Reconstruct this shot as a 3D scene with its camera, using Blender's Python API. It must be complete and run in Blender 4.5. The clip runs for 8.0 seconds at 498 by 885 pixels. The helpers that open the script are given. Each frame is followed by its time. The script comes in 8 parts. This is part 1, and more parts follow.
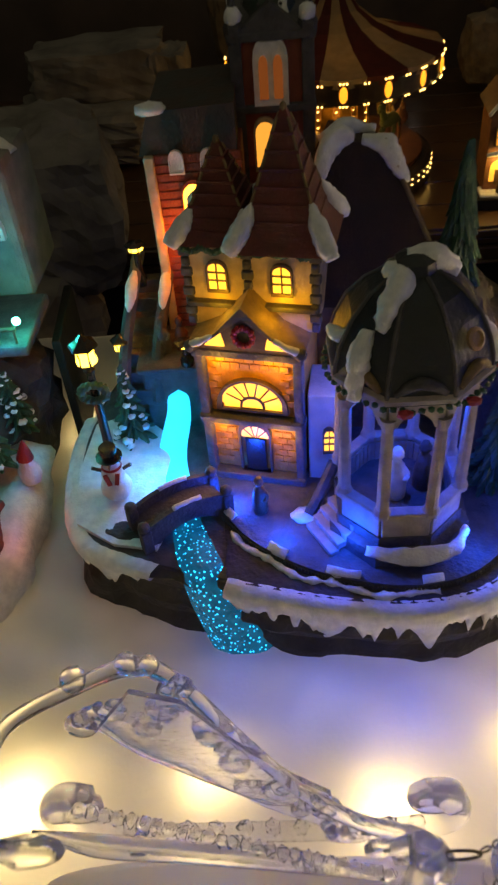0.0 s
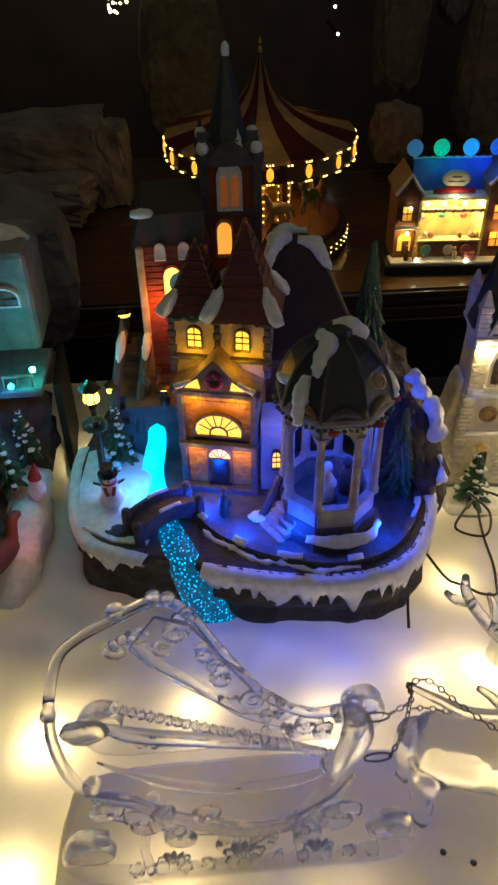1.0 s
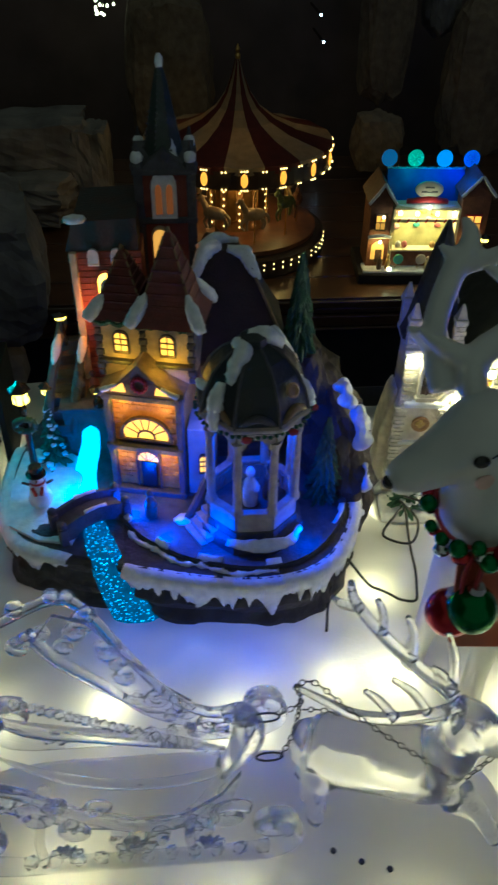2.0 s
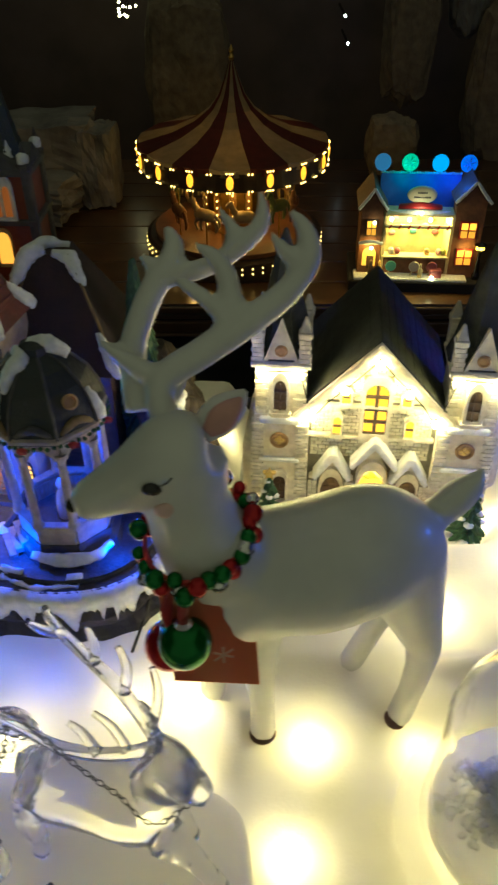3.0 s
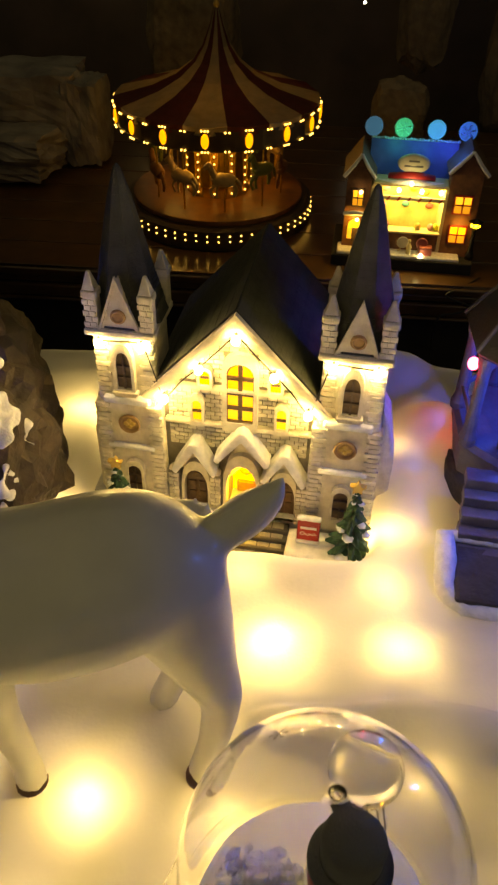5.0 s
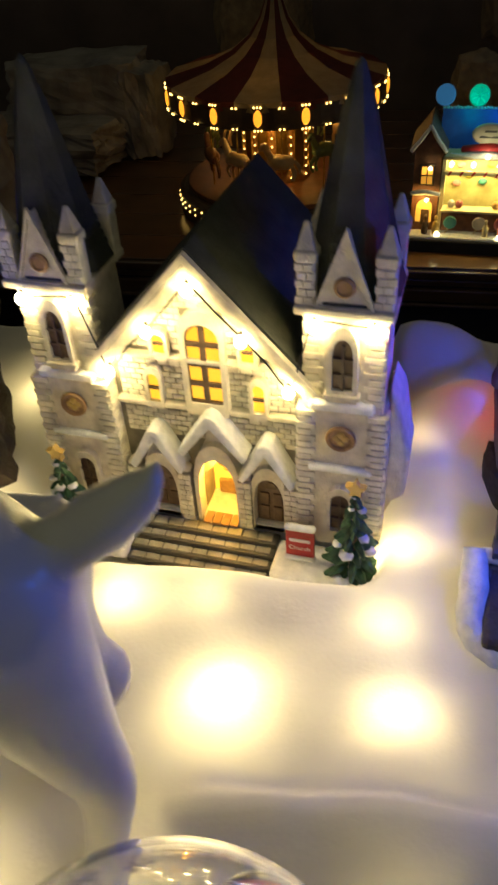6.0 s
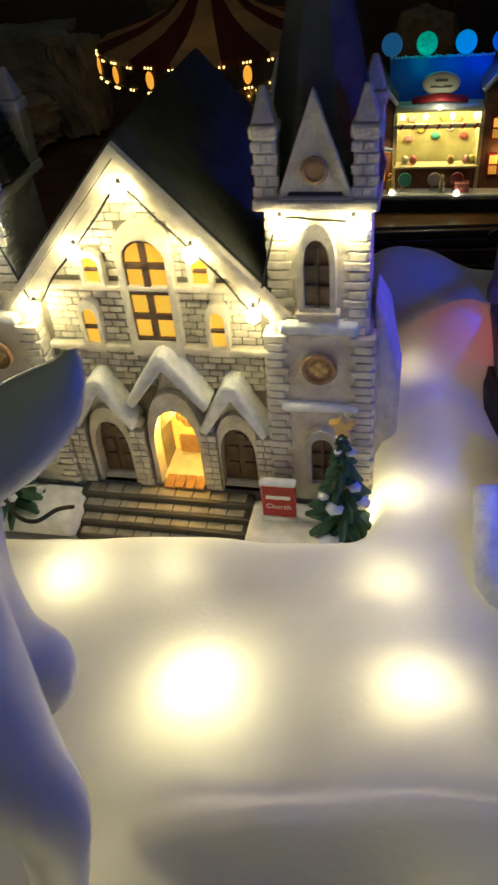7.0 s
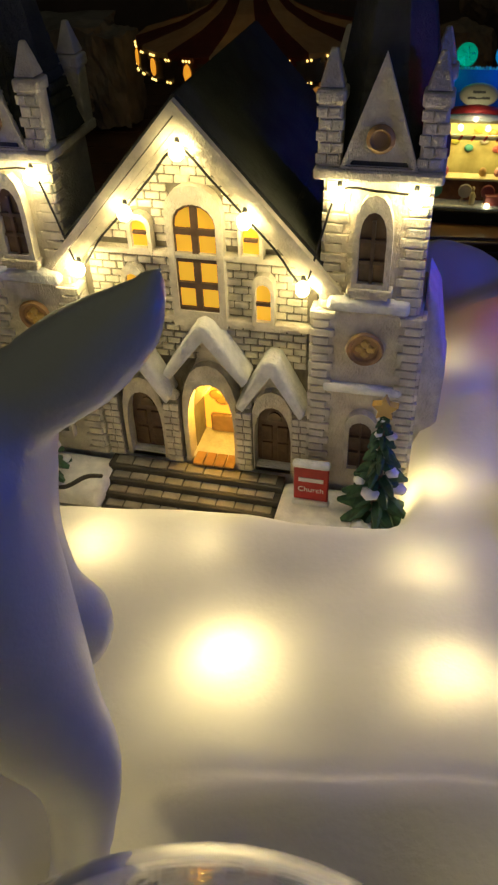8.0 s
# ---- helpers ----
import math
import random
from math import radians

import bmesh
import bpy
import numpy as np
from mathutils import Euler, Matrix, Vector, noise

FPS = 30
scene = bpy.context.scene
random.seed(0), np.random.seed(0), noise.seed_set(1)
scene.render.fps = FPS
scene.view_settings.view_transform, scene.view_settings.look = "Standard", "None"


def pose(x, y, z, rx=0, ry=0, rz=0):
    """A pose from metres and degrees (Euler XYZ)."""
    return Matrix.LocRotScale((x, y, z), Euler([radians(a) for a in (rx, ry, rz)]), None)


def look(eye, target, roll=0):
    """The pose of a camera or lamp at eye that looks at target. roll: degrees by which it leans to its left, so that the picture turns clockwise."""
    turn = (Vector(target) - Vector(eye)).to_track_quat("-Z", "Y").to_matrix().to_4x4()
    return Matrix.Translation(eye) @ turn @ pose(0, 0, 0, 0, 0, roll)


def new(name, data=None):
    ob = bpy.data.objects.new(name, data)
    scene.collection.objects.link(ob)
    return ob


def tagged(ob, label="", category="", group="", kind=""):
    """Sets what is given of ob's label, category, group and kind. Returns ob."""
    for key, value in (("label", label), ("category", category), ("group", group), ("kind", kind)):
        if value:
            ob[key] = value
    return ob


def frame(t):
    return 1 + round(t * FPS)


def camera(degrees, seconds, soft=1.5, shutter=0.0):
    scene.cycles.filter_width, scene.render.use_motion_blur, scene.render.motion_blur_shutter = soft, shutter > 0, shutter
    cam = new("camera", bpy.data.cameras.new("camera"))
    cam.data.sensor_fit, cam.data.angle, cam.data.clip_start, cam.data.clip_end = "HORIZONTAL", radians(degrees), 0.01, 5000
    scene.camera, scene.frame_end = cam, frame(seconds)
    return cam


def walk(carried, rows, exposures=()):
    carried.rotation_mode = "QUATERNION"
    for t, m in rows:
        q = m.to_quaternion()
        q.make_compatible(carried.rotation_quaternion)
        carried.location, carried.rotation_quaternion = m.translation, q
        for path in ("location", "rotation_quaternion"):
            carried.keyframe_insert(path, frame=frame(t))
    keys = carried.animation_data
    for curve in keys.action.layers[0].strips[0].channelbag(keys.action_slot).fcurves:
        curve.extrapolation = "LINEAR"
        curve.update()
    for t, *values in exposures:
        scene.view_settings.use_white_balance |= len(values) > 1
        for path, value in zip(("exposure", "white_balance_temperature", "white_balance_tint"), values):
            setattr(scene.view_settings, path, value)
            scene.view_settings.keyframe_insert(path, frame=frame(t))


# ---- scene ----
cam = camera(36.3, 8.0, soft=2.4, shutter=0.35)
METRES, EYE, TILT, LEAN, TURN = 0.86, 0.375, -42.0, 4.0, 0.0
ROWS = [
    (0.0, 0.0, 0.0, 0.0, 0.0, 0.0, -0.0),
    (0.5, -0.0138, -0.0796, -0.0097, -2.77, 2.03, 0.81),
    (1.0, -0.0376, -0.1599, -0.0281, -5.68, 3.8, 0.79),
    (2.5, 0.1121, -0.1686, -0.0193, -4.76, 4.1, -2.02),
    (3.0, 0.2288, -0.1699, -0.008, -1.92, 3.97, -3.22),
    (3.5, 0.2894, -0.1551, -0.0082, -0.59, 3.68, -3.53),
    (4.0, 0.3195, -0.1317, 0.0031, 0.17, 3.43, -3.21),
    (4.5, 0.354, -0.0981, 0.0091, -0.04, 2.73, -3.82),
    (6.0, 0.4633, 0.0901, 0.0208, 6.98, 1.94, -7.5),
    (6.5, 0.5002, 0.1392, -0.0047, 7.55, 2.24, -3.14),
    (7.0, 0.4566, 0.1689, -0.0051, 4.41, 1.68, -3.33),
    (7.5, 0.4361, 0.1737, -0.012, 4.26, 0.55, -4.75),
    (8.0, 0.4404, 0.1769, -0.0222, 4.62, 2.2, -7.16),
]
EXPO = [(0.0, 0.6, 7600, 2), (1.0, 0.5, 6800, 1), (2.5, 0.4, 4500, -20), (3.0, 0.95, 6400, -18), (3.5, 0.75, 9000, -4), (4.5, 0.65, 12800, -2), (5.8, 0.5, 7700, -3), (6.5, 0.0, 5600, -4), (7.0, -0.14, 5600, -5), (7.5, -0.16, 5600, -6), (8.0, -0.42, 6500, -4)]
PATH = [(t, pose(0, 0, EYE, TILT, LEAN, TURN) @ pose(METRES * x, METRES * y, METRES * z, 90 + pitch, roll, yaw)) for t, x, y, z, yaw, pitch, roll in ROWS]
PATH += [(1.2, look((-0.037, -0.132, 0.456), (0.104, 1.422, -0.794), 0.0)), (2.3, look((0.067, -0.126, 0.459), (0.185, 1.446, -0.773), 1.4)),
         (4.7, look((0.323, -0.047, 0.408), (0.249, 1.490, -0.870), 0.3)), (5.8, look((0.363, 0.056, 0.337), (0.114, 1.576, -0.938), -0.8))]
walk(cam, sorted(PATH, key=lambda row: row[0]), EXPO)

# ---- world: a dark room, a trace of ambient light ----
world = bpy.data.worlds.new("world")
scene.world = world
world.use_nodes = True
world.node_tree.nodes["Background"].inputs[0].default_value = (0.69, 0.63, 0.47, 1)
world.node_tree.nodes["Background"].inputs[1].default_value = 0.135

WARM = (1.0, 0.73, 0.33)


def point_lamp(name, where, watts, colour, radius=0.004, label=""):
    data = bpy.data.lights.new(name, "POINT")
    data.energy, data.color, data.shadow_soft_size = watts, colour, radius
    ob = new(name, data)
    ob.location = where
    return ob


# fairy lights under the snow: x, y, watts
# (0.375, 0.085) and (0.334, 0.098) are unseen extras that brighten the dome's contents
BULBS = [(0.237, 0.162, 0.05), (0.147, 0.13, 0.05), (0.221, 0.088, 0.05), (0.16, 0.478, 0.035), (0.41, 0.366, 0.03),
         (0.404, 0.309, 0.02), (0.41, 0.257, 0.034), (0.333, 0.259, 0.075), (0.152, 0.185, 0.045), (-0.14, 0.157, 0.085),
         (-0.15, 0.072, 0.05), (-0.131, 0.332, 0.035), (0.043, 0.15, 0.05), (-0.046, 0.169, 0.03), (0.313, 0.156, 0.03),
         (0.155, 0.262, 0.03), (0.165, 0.365, 0.03), (0.13, 0.02, 0.045), (-0.06, 0.06, 0.075), (0.03, 0.03, 0.065),
         (-0.14, 0.44, 0.03), (0.3, 0.03, 0.03), (0.375, 0.085, 0.07), (-0.22, 0.2, 0.04), (0.268, 0.31, 0.035), (0.312, 0.318, 0.014), (0.113, 0.179, 0.02),
         (0.425, 0.44, 0.006), (0.416, 0.174, 0.005), (0.334, 0.098, 0.09)]


# ---- materials ----
def mat(name, colour, rough=0.6, metal=0.0, second=None, scale=60.0, bump=0.0, bump_scale=300.0, emit=None, strength=0.0,
        glass=0.0, translucent=0.0, coat=0.0, vary=0.0, ior=1.45, spec=0.5, blend=(0.35, 0.7)):
    """A procedural surface: two colours mixed by noise at two scales, fine relief, optional emission or glass."""
    m = bpy.data.materials.new(name)
    m.use_nodes = True
    nt = m.node_tree
    bsdf = nt.nodes["Principled BSDF"]
    coord = nt.nodes.new("ShaderNodeTexCoord")
    geo = nt.nodes.new("ShaderNodeNewGeometry")
    second = second or tuple(c * 0.72 for c in colour)
    n1 = nt.nodes.new("ShaderNodeTexNoise")
    n1.inputs["Scale"].default_value, n1.inputs["Detail"].default_value = scale, 6
    nt.links.new(geo.outputs["Position"], n1.inputs["Vector"])
    ramp = nt.nodes.new("ShaderNodeMapRange")
    ramp.inputs[1].default_value, ramp.inputs[2].default_value = blend
    nt.links.new(n1.outputs["Fac"], ramp.inputs[0])
    mix = nt.nodes.new("ShaderNodeMix")
    mix.data_type = "RGBA"
    mix.inputs[6].default_value, mix.inputs[7].default_value = (*colour, 1), (*second, 1)
    nt.links.new(ramp.outputs[0], mix.inputs[0])
    out = mix.outputs[2]
    if vary:
        info = nt.nodes.new("ShaderNodeObjectInfo")
        hsv = nt.nodes.new("ShaderNodeHueSaturation")
        rng = nt.nodes.new("ShaderNodeMapRange")
        rng.inputs[3].default_value, rng.inputs[4].default_value = 1 - vary, 1 + vary
        nt.links.new(info.outputs["Random"], rng.inputs[0])
        nt.links.new(rng.outputs[0], hsv.inputs["Value"])
        nt.links.new(out, hsv.inputs["Color"])
        out = hsv.outputs["Color"]
    nt.links.new(out, bsdf.inputs["Base Color"])
    bsdf.inputs["Roughness"].default_value = rough
    bsdf.inputs["Metallic"].default_value = metal
    bsdf.inputs["Specular IOR Level"].default_value = spec
    bsdf.inputs["Coat Weight"].default_value = coat
    bsdf.inputs["Coat Roughness"].default_value = 0.15
    if glass:
        bsdf.inputs["Transmission Weight"].default_value = glass
        bsdf.inputs["IOR"].default_value = ior
    if bump:
        n2 = nt.nodes.new("ShaderNodeTexNoise")
        n2.inputs["Scale"].default_value, n2.inputs["Detail"].default_value = bump_scale, 4
        nt.links.new(geo.outputs["Position"], n2.inputs["Vector"])
        b = nt.nodes.new("ShaderNodeBump")
        b.inputs["Strength"].default_value, b.inputs["Distance"].default_value = bump, 0.002
        nt.links.new(n2.outputs["Fac"], b.inputs["Height"])
        nt.links.new(b.outputs["Normal"], bsdf.inputs["Normal"])
    if emit:
        bsdf.inputs["Emission Color"].default_value = (*emit, 1)
        bsdf.inputs["Emission Strength"].default_value = strength
    if translucent:
        tr = nt.nodes.new("ShaderNodeBsdfTranslucent")
        tr.inputs["Color"].default_value = (*colour, 1)
        ms = nt.nodes.new("ShaderNodeMixShader")
        ms.inputs[0].default_value = translucent
        nt.links.new(bsdf.outputs[0], ms.inputs[1])
        nt.links.new(tr.outputs[0], ms.inputs[2])
        nt.links.new(ms.outputs[0], nt.nodes["Material Output"].inputs["Surface"])
    return m


SNOW = mat("batting_snow", (0.86, 0.86, 0.87), 0.9, second=(0.78, 0.78, 0.8), scale=40, bump=0.2, bump_scale=420, translucent=0.5, spec=0.1)
FLOCK = mat("painted_snow", (0.82, 0.83, 0.85), 0.7, second=(0.62, 0.64, 0.68), scale=160, bump=0.4, bump_scale=600)
PLASTER = mat("church_plaster", (0.74, 0.69, 0.58), 0.75, second=(0.55, 0.5, 0.42), scale=130, bump=0.5, bump_scale=900)
BRICK_W = mat("church_brick", (0.76, 0.71, 0.6), 0.75, second=(0.56, 0.52, 0.44), scale=150, bump=0.4, bump_scale=900, vary=0.12)
MORTAR_W = mat("church_mortar", (0.27, 0.25, 0.2), 0.9, scale=120, bump=0.4, bump_scale=700)
SLATE = mat("church_slate", (0.055, 0.062, 0.056), 0.65, second=(0.03, 0.034, 0.03), scale=90, bump=0.4, bump_scale=400)
def add_courses(m, scale):
    """Fine level courses, as of small slates, in the relief of a surface."""
    nt = m.node_tree
    bsdf = nt.nodes["Principled BSDF"]
    geo = nt.nodes.new("ShaderNodeNewGeometry")
    wv = nt.nodes.new("ShaderNodeTexWave")
    wv.wave_profile, wv.bands_direction = "SAW", "Z"
    wv.inputs["Scale"].default_value, wv.inputs["Distortion"].default_value, wv.inputs["Detail Scale"].default_value = scale, 0.6, 30
    nt.links.new(geo.outputs["Position"], wv.inputs["Vector"])
    b = nt.nodes.new("ShaderNodeBump")
    b.inputs["Strength"].default_value, b.inputs["Distance"].default_value = 0.8, 0.002
    nt.links.new(wv.outputs["Fac"], b.inputs["Height"])
    nt.links.new(bsdf.inputs["Normal"].links[0].from_socket, b.inputs["Normal"])
    nt.links.new(b.outputs["Normal"], bsdf.inputs["Normal"])


add_courses(SLATE, 72)
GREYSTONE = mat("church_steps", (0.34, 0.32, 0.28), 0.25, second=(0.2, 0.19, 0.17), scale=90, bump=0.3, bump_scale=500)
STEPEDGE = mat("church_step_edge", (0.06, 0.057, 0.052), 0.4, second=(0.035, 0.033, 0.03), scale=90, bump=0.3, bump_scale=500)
OCHRE = mat("ochre_paint", (0.42, 0.26, 0.12), 0.6, second=(0.28, 0.17, 0.08), scale=200, bump=0.3)
BROWN = mat("brown_paint", (0.13, 0.075, 0.045), 0.5, second=(0.07, 0.042, 0.028), scale=160, bump=0.3)
PANE = mat("lit_pane", (0.6, 0.3, 0.03), 0.3, emit=(1.0, 0.5, 0.04), strength=0.95)
PANE_DIM = mat("dim_pane", (0.10, 0.07, 0.05), 0.25, second=(0.2, 0.13, 0.08), scale=120)
BULB = mat("warm_bulb", (1, 0.9, 0.7), 0.3, emit=(1.0, 0.74, 0.34), strength=125)
CARBULB = mat("carousel_bulb", (1, 0.9, 0.7), 0.3, emit=(1.0, 0.58, 0.16), strength=3.6)
CABLE = mat("black_cable", (0.012, 0.012, 0.012), 0.45)
DEER = mat("frosted_white_paint", (0.62, 0.62, 0.6), 0.42, second=(0.55, 0.55, 0.54), scale=30, bump=0.08, bump_scale=900, coat=0.15)
BLUSH = mat("pink_paint", (0.62, 0.33, 0.3), 0.6)
HOOF = mat("hoof_brown", (0.15, 0.08, 0.055), 0.45)
BLACK = mat("black_gloss", (0.012, 0.011, 0.011), 0.25)
RED_B = mat("red_bauble", (0.45, 0.015, 0.02), 0.15, metal=0.6)
GREEN_B = mat("green_bauble", (0.015, 0.16, 0.03), 0.15, metal=0.6)
SILVER = mat("silver_bell", (0.75, 0.75, 0.75), 0.15, metal=1.0)
CARD = mat("kraft_red_card", (0.5, 0.13, 0.07), 0.7, second=(0.45, 0.2, 0.09), scale=30, translucent=0.5)
RED = mat("red_paint", (0.38, 0.02, 0.025), 0.5, second=(0.26, 0.015, 0.02), scale=100)
GREEN = mat("fir_green", (0.03, 0.10, 0.045), 0.6, second=(0.014, 0.045, 0.024), scale=200, bump=0.5)
GOLD = mat("gold_paint", (0.6, 0.42, 0.14), 0.4, metal=0.3)
CRYSTAL = mat("clear_acrylic", (1.0, 1.0, 1.0), 0.07, second=(0.97, 0.98, 0.99), glass=0.93, bump=0.25, bump_scale=190, ior=1.4)
ICE = mat("frosted_crystal", (0.95, 0.95, 0.94), 0.06, second=(0.9, 0.91, 0.91), translucent=0.45, glass=0.3, bump=0.4, bump_scale=300, ior=1.4)
GLASS = mat("clear_glass", (1, 1, 1), 0.0, second=(1, 1, 1), glass=1.0)
ROCK = mat("dark_rock_paint", (0.05, 0.045, 0.042), 0.75, second=(0.024, 0.022, 0.022), scale=70, bump=0.8, bump_scale=250)
TABLE = mat("black_cloth", (0.012, 0.011, 0.011), 0.9, second=(0.02, 0.018, 0.016), scale=30, bump=0.3)
WOOD = mat("varnished_wood", (0.085, 0.042, 0.02), 0.28, second=(0.045, 0.022, 0.011), scale=18, coat=0.4)
DARKWALL = mat("dark_wall", (0.14, 0.1, 0.095), 0.85, second=(0.06, 0.045, 0.045), scale=3, bump=0.3, bump_scale=20)
SLAB = mat("milky_plastic", (0.82, 0.80, 0.76), 0.3, second=(0.76, 0.74, 0.7), scale=20, translucent=0.5)


# ---- mesh helpers ----
WORLD_SET = set()


def part(name, bm, material, parent=None, label="", smooth=False, m=None):
    me = bpy.data.meshes.new(name)
    bm.normal_update()
    bm.to_mesh(me)
    bm.free()
    me.materials.append(material)
    if smooth:
        for p in me.polygons:
            p.use_smooth = True
    ob = new(name, me)
    if parent is not None:
        ob.parent = parent
        if parent.name in WORLD_SET:
            ob.matrix_parent_inverse = parent.matrix_basis.inverted()
    if m is not None:
        ob.matrix_basis = m
    if label:
        ob["label"] = label
    return ob


def share(name, src, parent, m):
    """An object of its own on the mesh of another."""
    ob = new(name, src.data)
    ob.parent = parent
    ob.matrix_basis = m
    return ob


def thing(name, m, label, category, group="", kind=""):
    ob = new(name)
    ob.empty_display_size = 0.01
    ob.matrix_basis = m
    return tagged(ob, label, category, group, kind)


def set_piece(name, base, label, category, group="", kind=""):
    """A thing whose parts are given in the world's own coordinates."""
    ob = thing(name, Matrix.Translation(base), label, category, group, kind)
    WORLD_SET.add(ob.name)
    return ob


def fused(bm, voxel, smooth=6):
    """Melts overlapping bodies into one skin."""
    me = bpy.data.meshes.new("tmp")
    bm.to_mesh(me)
    bm.free()
    ob = new("tmp", me)
    r = ob.modifiers.new("r", "REMESH")
    r.mode, r.voxel_size = "VOXEL", voxel
    sm = ob.modifiers.new("s", "SMOOTH")
    sm.factor, sm.iterations = 0.5, smooth
    out = bpy.data.meshes.new_from_object(ob.evaluated_get(bpy.context.evaluated_depsgraph_get()))
    bpy.data.objects.remove(ob)
    b2 = B()
    b2.from_mesh(out)
    bpy.data.meshes.remove(out)
    return b2


def box(bm, c, s, rz=0.0, bevel=0.0, taper=1.0, rx=0.0, ry=0.0):
    r = bmesh.ops.create_cube(bm, size=1)
    vs = r["verts"]
    for v in vs:
        if v.co.z > 0 and taper != 1.0:
            v.co.x *= taper
            v.co.y *= taper
    mm = pose(*c, rx, ry, rz) @ Matrix.Diagonal((*s, 1))
    bmesh.ops.transform(bm, matrix=mm, verts=vs)
    if bevel:
        es = list({e for v in vs for e in v.link_edges})
        bmesh.ops.bevel(bm, geom=es, offset=bevel, segments=2, affect="EDGES", profile=0.5)
    return bm


def B():
    return bmesh.new()


def boxbm(c, s, rz=0.0, bevel=0.0, taper=1.0, rx=0.0, ry=0.0):
    return box(B(), c, s, rz, bevel, taper, rx, ry)


def lathe(bm, profile, c=(0, 0, 0), seg=20, caps=True, m=None):
    """Turns (radius, height) pairs round an upright axis."""
    rings = []
    for r, h in profile:
        rings.append([bm.verts.new((r * math.cos(2 * math.pi * i / seg), r * math.sin(2 * math.pi * i / seg), h)) for i in range(seg)])
    for a, b in zip(rings, rings[1:]):
        for i in range(seg):
            bm.faces.new((a[i], a[(i + 1) % seg], b[(i + 1) % seg], b[i]))
    if caps:
        bm.faces.new(list(reversed(rings[0])))
        bm.faces.new(rings[-1])
    vs = [v for r in rings for v in r]
    bmesh.ops.transform(bm, matrix=(m if m is not None else Matrix.Translation(c)), verts=vs)
    return bm


def tube(bm, pts, rad, seg=8, flat=1.0):
    """A round bar along points; rad is one radius or one for each point."""
    pts = [Vector(p) for p in pts]
    rads = rad if isinstance(rad, (list, tuple)) else [rad] * len(pts)
    rings, side = [], None
    for i, p in enumerate(pts):
        d = (pts[min(i + 1, len(pts) - 1)] - pts[max(i - 1, 0)]).normalized()
        if side is None:
            side = d.orthogonal().normalized()
        side = (side - d * side.dot(d)).normalized()
        up = d.cross(side)
        rings.append([bm.verts.new(p + rads[i] * (math.cos(2 * math.pi * k / seg) * side + flat * math.sin(2 * math.pi * k / seg) * up)) for k in range(seg)])
    for a, b in zip(rings, rings[1:]):
        for k in range(seg):
            bm.faces.new((a[k], a[(k + 1) % seg], b[(k + 1) % seg], b[k]))
    bm.faces.new(list(reversed(rings[0])))
    bm.faces.new(rings[-1])
    return bm


def spline(pts, n=6):
    """Points of a smooth curve through pts (three or four numbers each)."""
    out = []
    P = [np.array(p, float) for p in pts]
    for i in range(len(P) - 1):
        a, b, c, d = P[max(i - 1, 0)], P[i], P[i + 1], P[min(i + 2, len(P) - 1)]
        for k in range(n):
            t = k / n
            out.append(0.5 * (2 * b + (c - a) * t + (2 * a - 5 * b + 4 * c - d) * t * t + (3 * b - a - 3 * c + d) * t ** 3))
    out.append(P[-1])
    return out


def limb(bm, pts, seg=12, n=6, flat=1.0):
    """A smooth tapering bar through (x, y, z, radius)."""
    s = spline(pts, n)
    return tube(bm, [p[:3] for p in s], [max(float(p[3]), 1e-4) for p in s], seg, flat)


def prism(bm, poly, y0, y1):
    """A polygon of (x, z), given anticlockwise as seen from the front, given depth from y0 to y1."""
    a = [bm.verts.new((x, y0, z)) for x, z in poly]
    b = [bm.verts.new((x, y1, z)) for x, z in poly]
    n = len(poly)
    bm.faces.new(a)
    bm.faces.new(list(reversed(b)))
    for i in range(n):
        bm.faces.new((a[i], b[i], b[(i + 1) % n], a[(i + 1) % n]))
    bmesh.ops.recalc_face_normals(bm, faces=bm.faces)
    return bm


def plate(bm, poly, z0, z1):
    """A polygon of (x, y) given height from z0 to z1."""
    a = [bm.verts.new((x, y, z0)) for x, y in poly]
    b = [bm.verts.new((x, y, z1)) for x, y in poly]
    n = len(poly)
    bm.faces.new(list(reversed(a)))
    bm.faces.new(b)
    for i in range(n):
        bm.faces.new((a[i], a[(i + 1) % n], b[(i + 1) % n], b[i]))
    bmesh.ops.recalc_face_normals(bm, faces=bm.faces)
    return bm


def arch(w, h, spring, n=8, pointed=True, x=0.0, z=0.0):
    """The outline of an arched opening: width, height to the crown, height of the springing."""
    pts = [(x - w / 2, z), (x + w / 2, z)]
    for i in range(n + 1):
        t = i / n
        if pointed:
            if t <= 0.5:
                u = t * 2
                pts.append((x + w / 2 * (1 - u ** 1.8), z + spring + (h - spring) * math.sin(u * math.pi / 2) ** 0.9))
            else:
                u = (1 - t) * 2
                pts.append((x - w / 2 * (1 - u ** 1.8), z + spring + (h - spring) * math.sin(u * math.pi / 2) ** 0.9))
        else:
            a = t * math.pi
            pts.append((x + w / 2 * math.cos(a), z + spring + (h - spring) * math.sin(a)))
    return pts


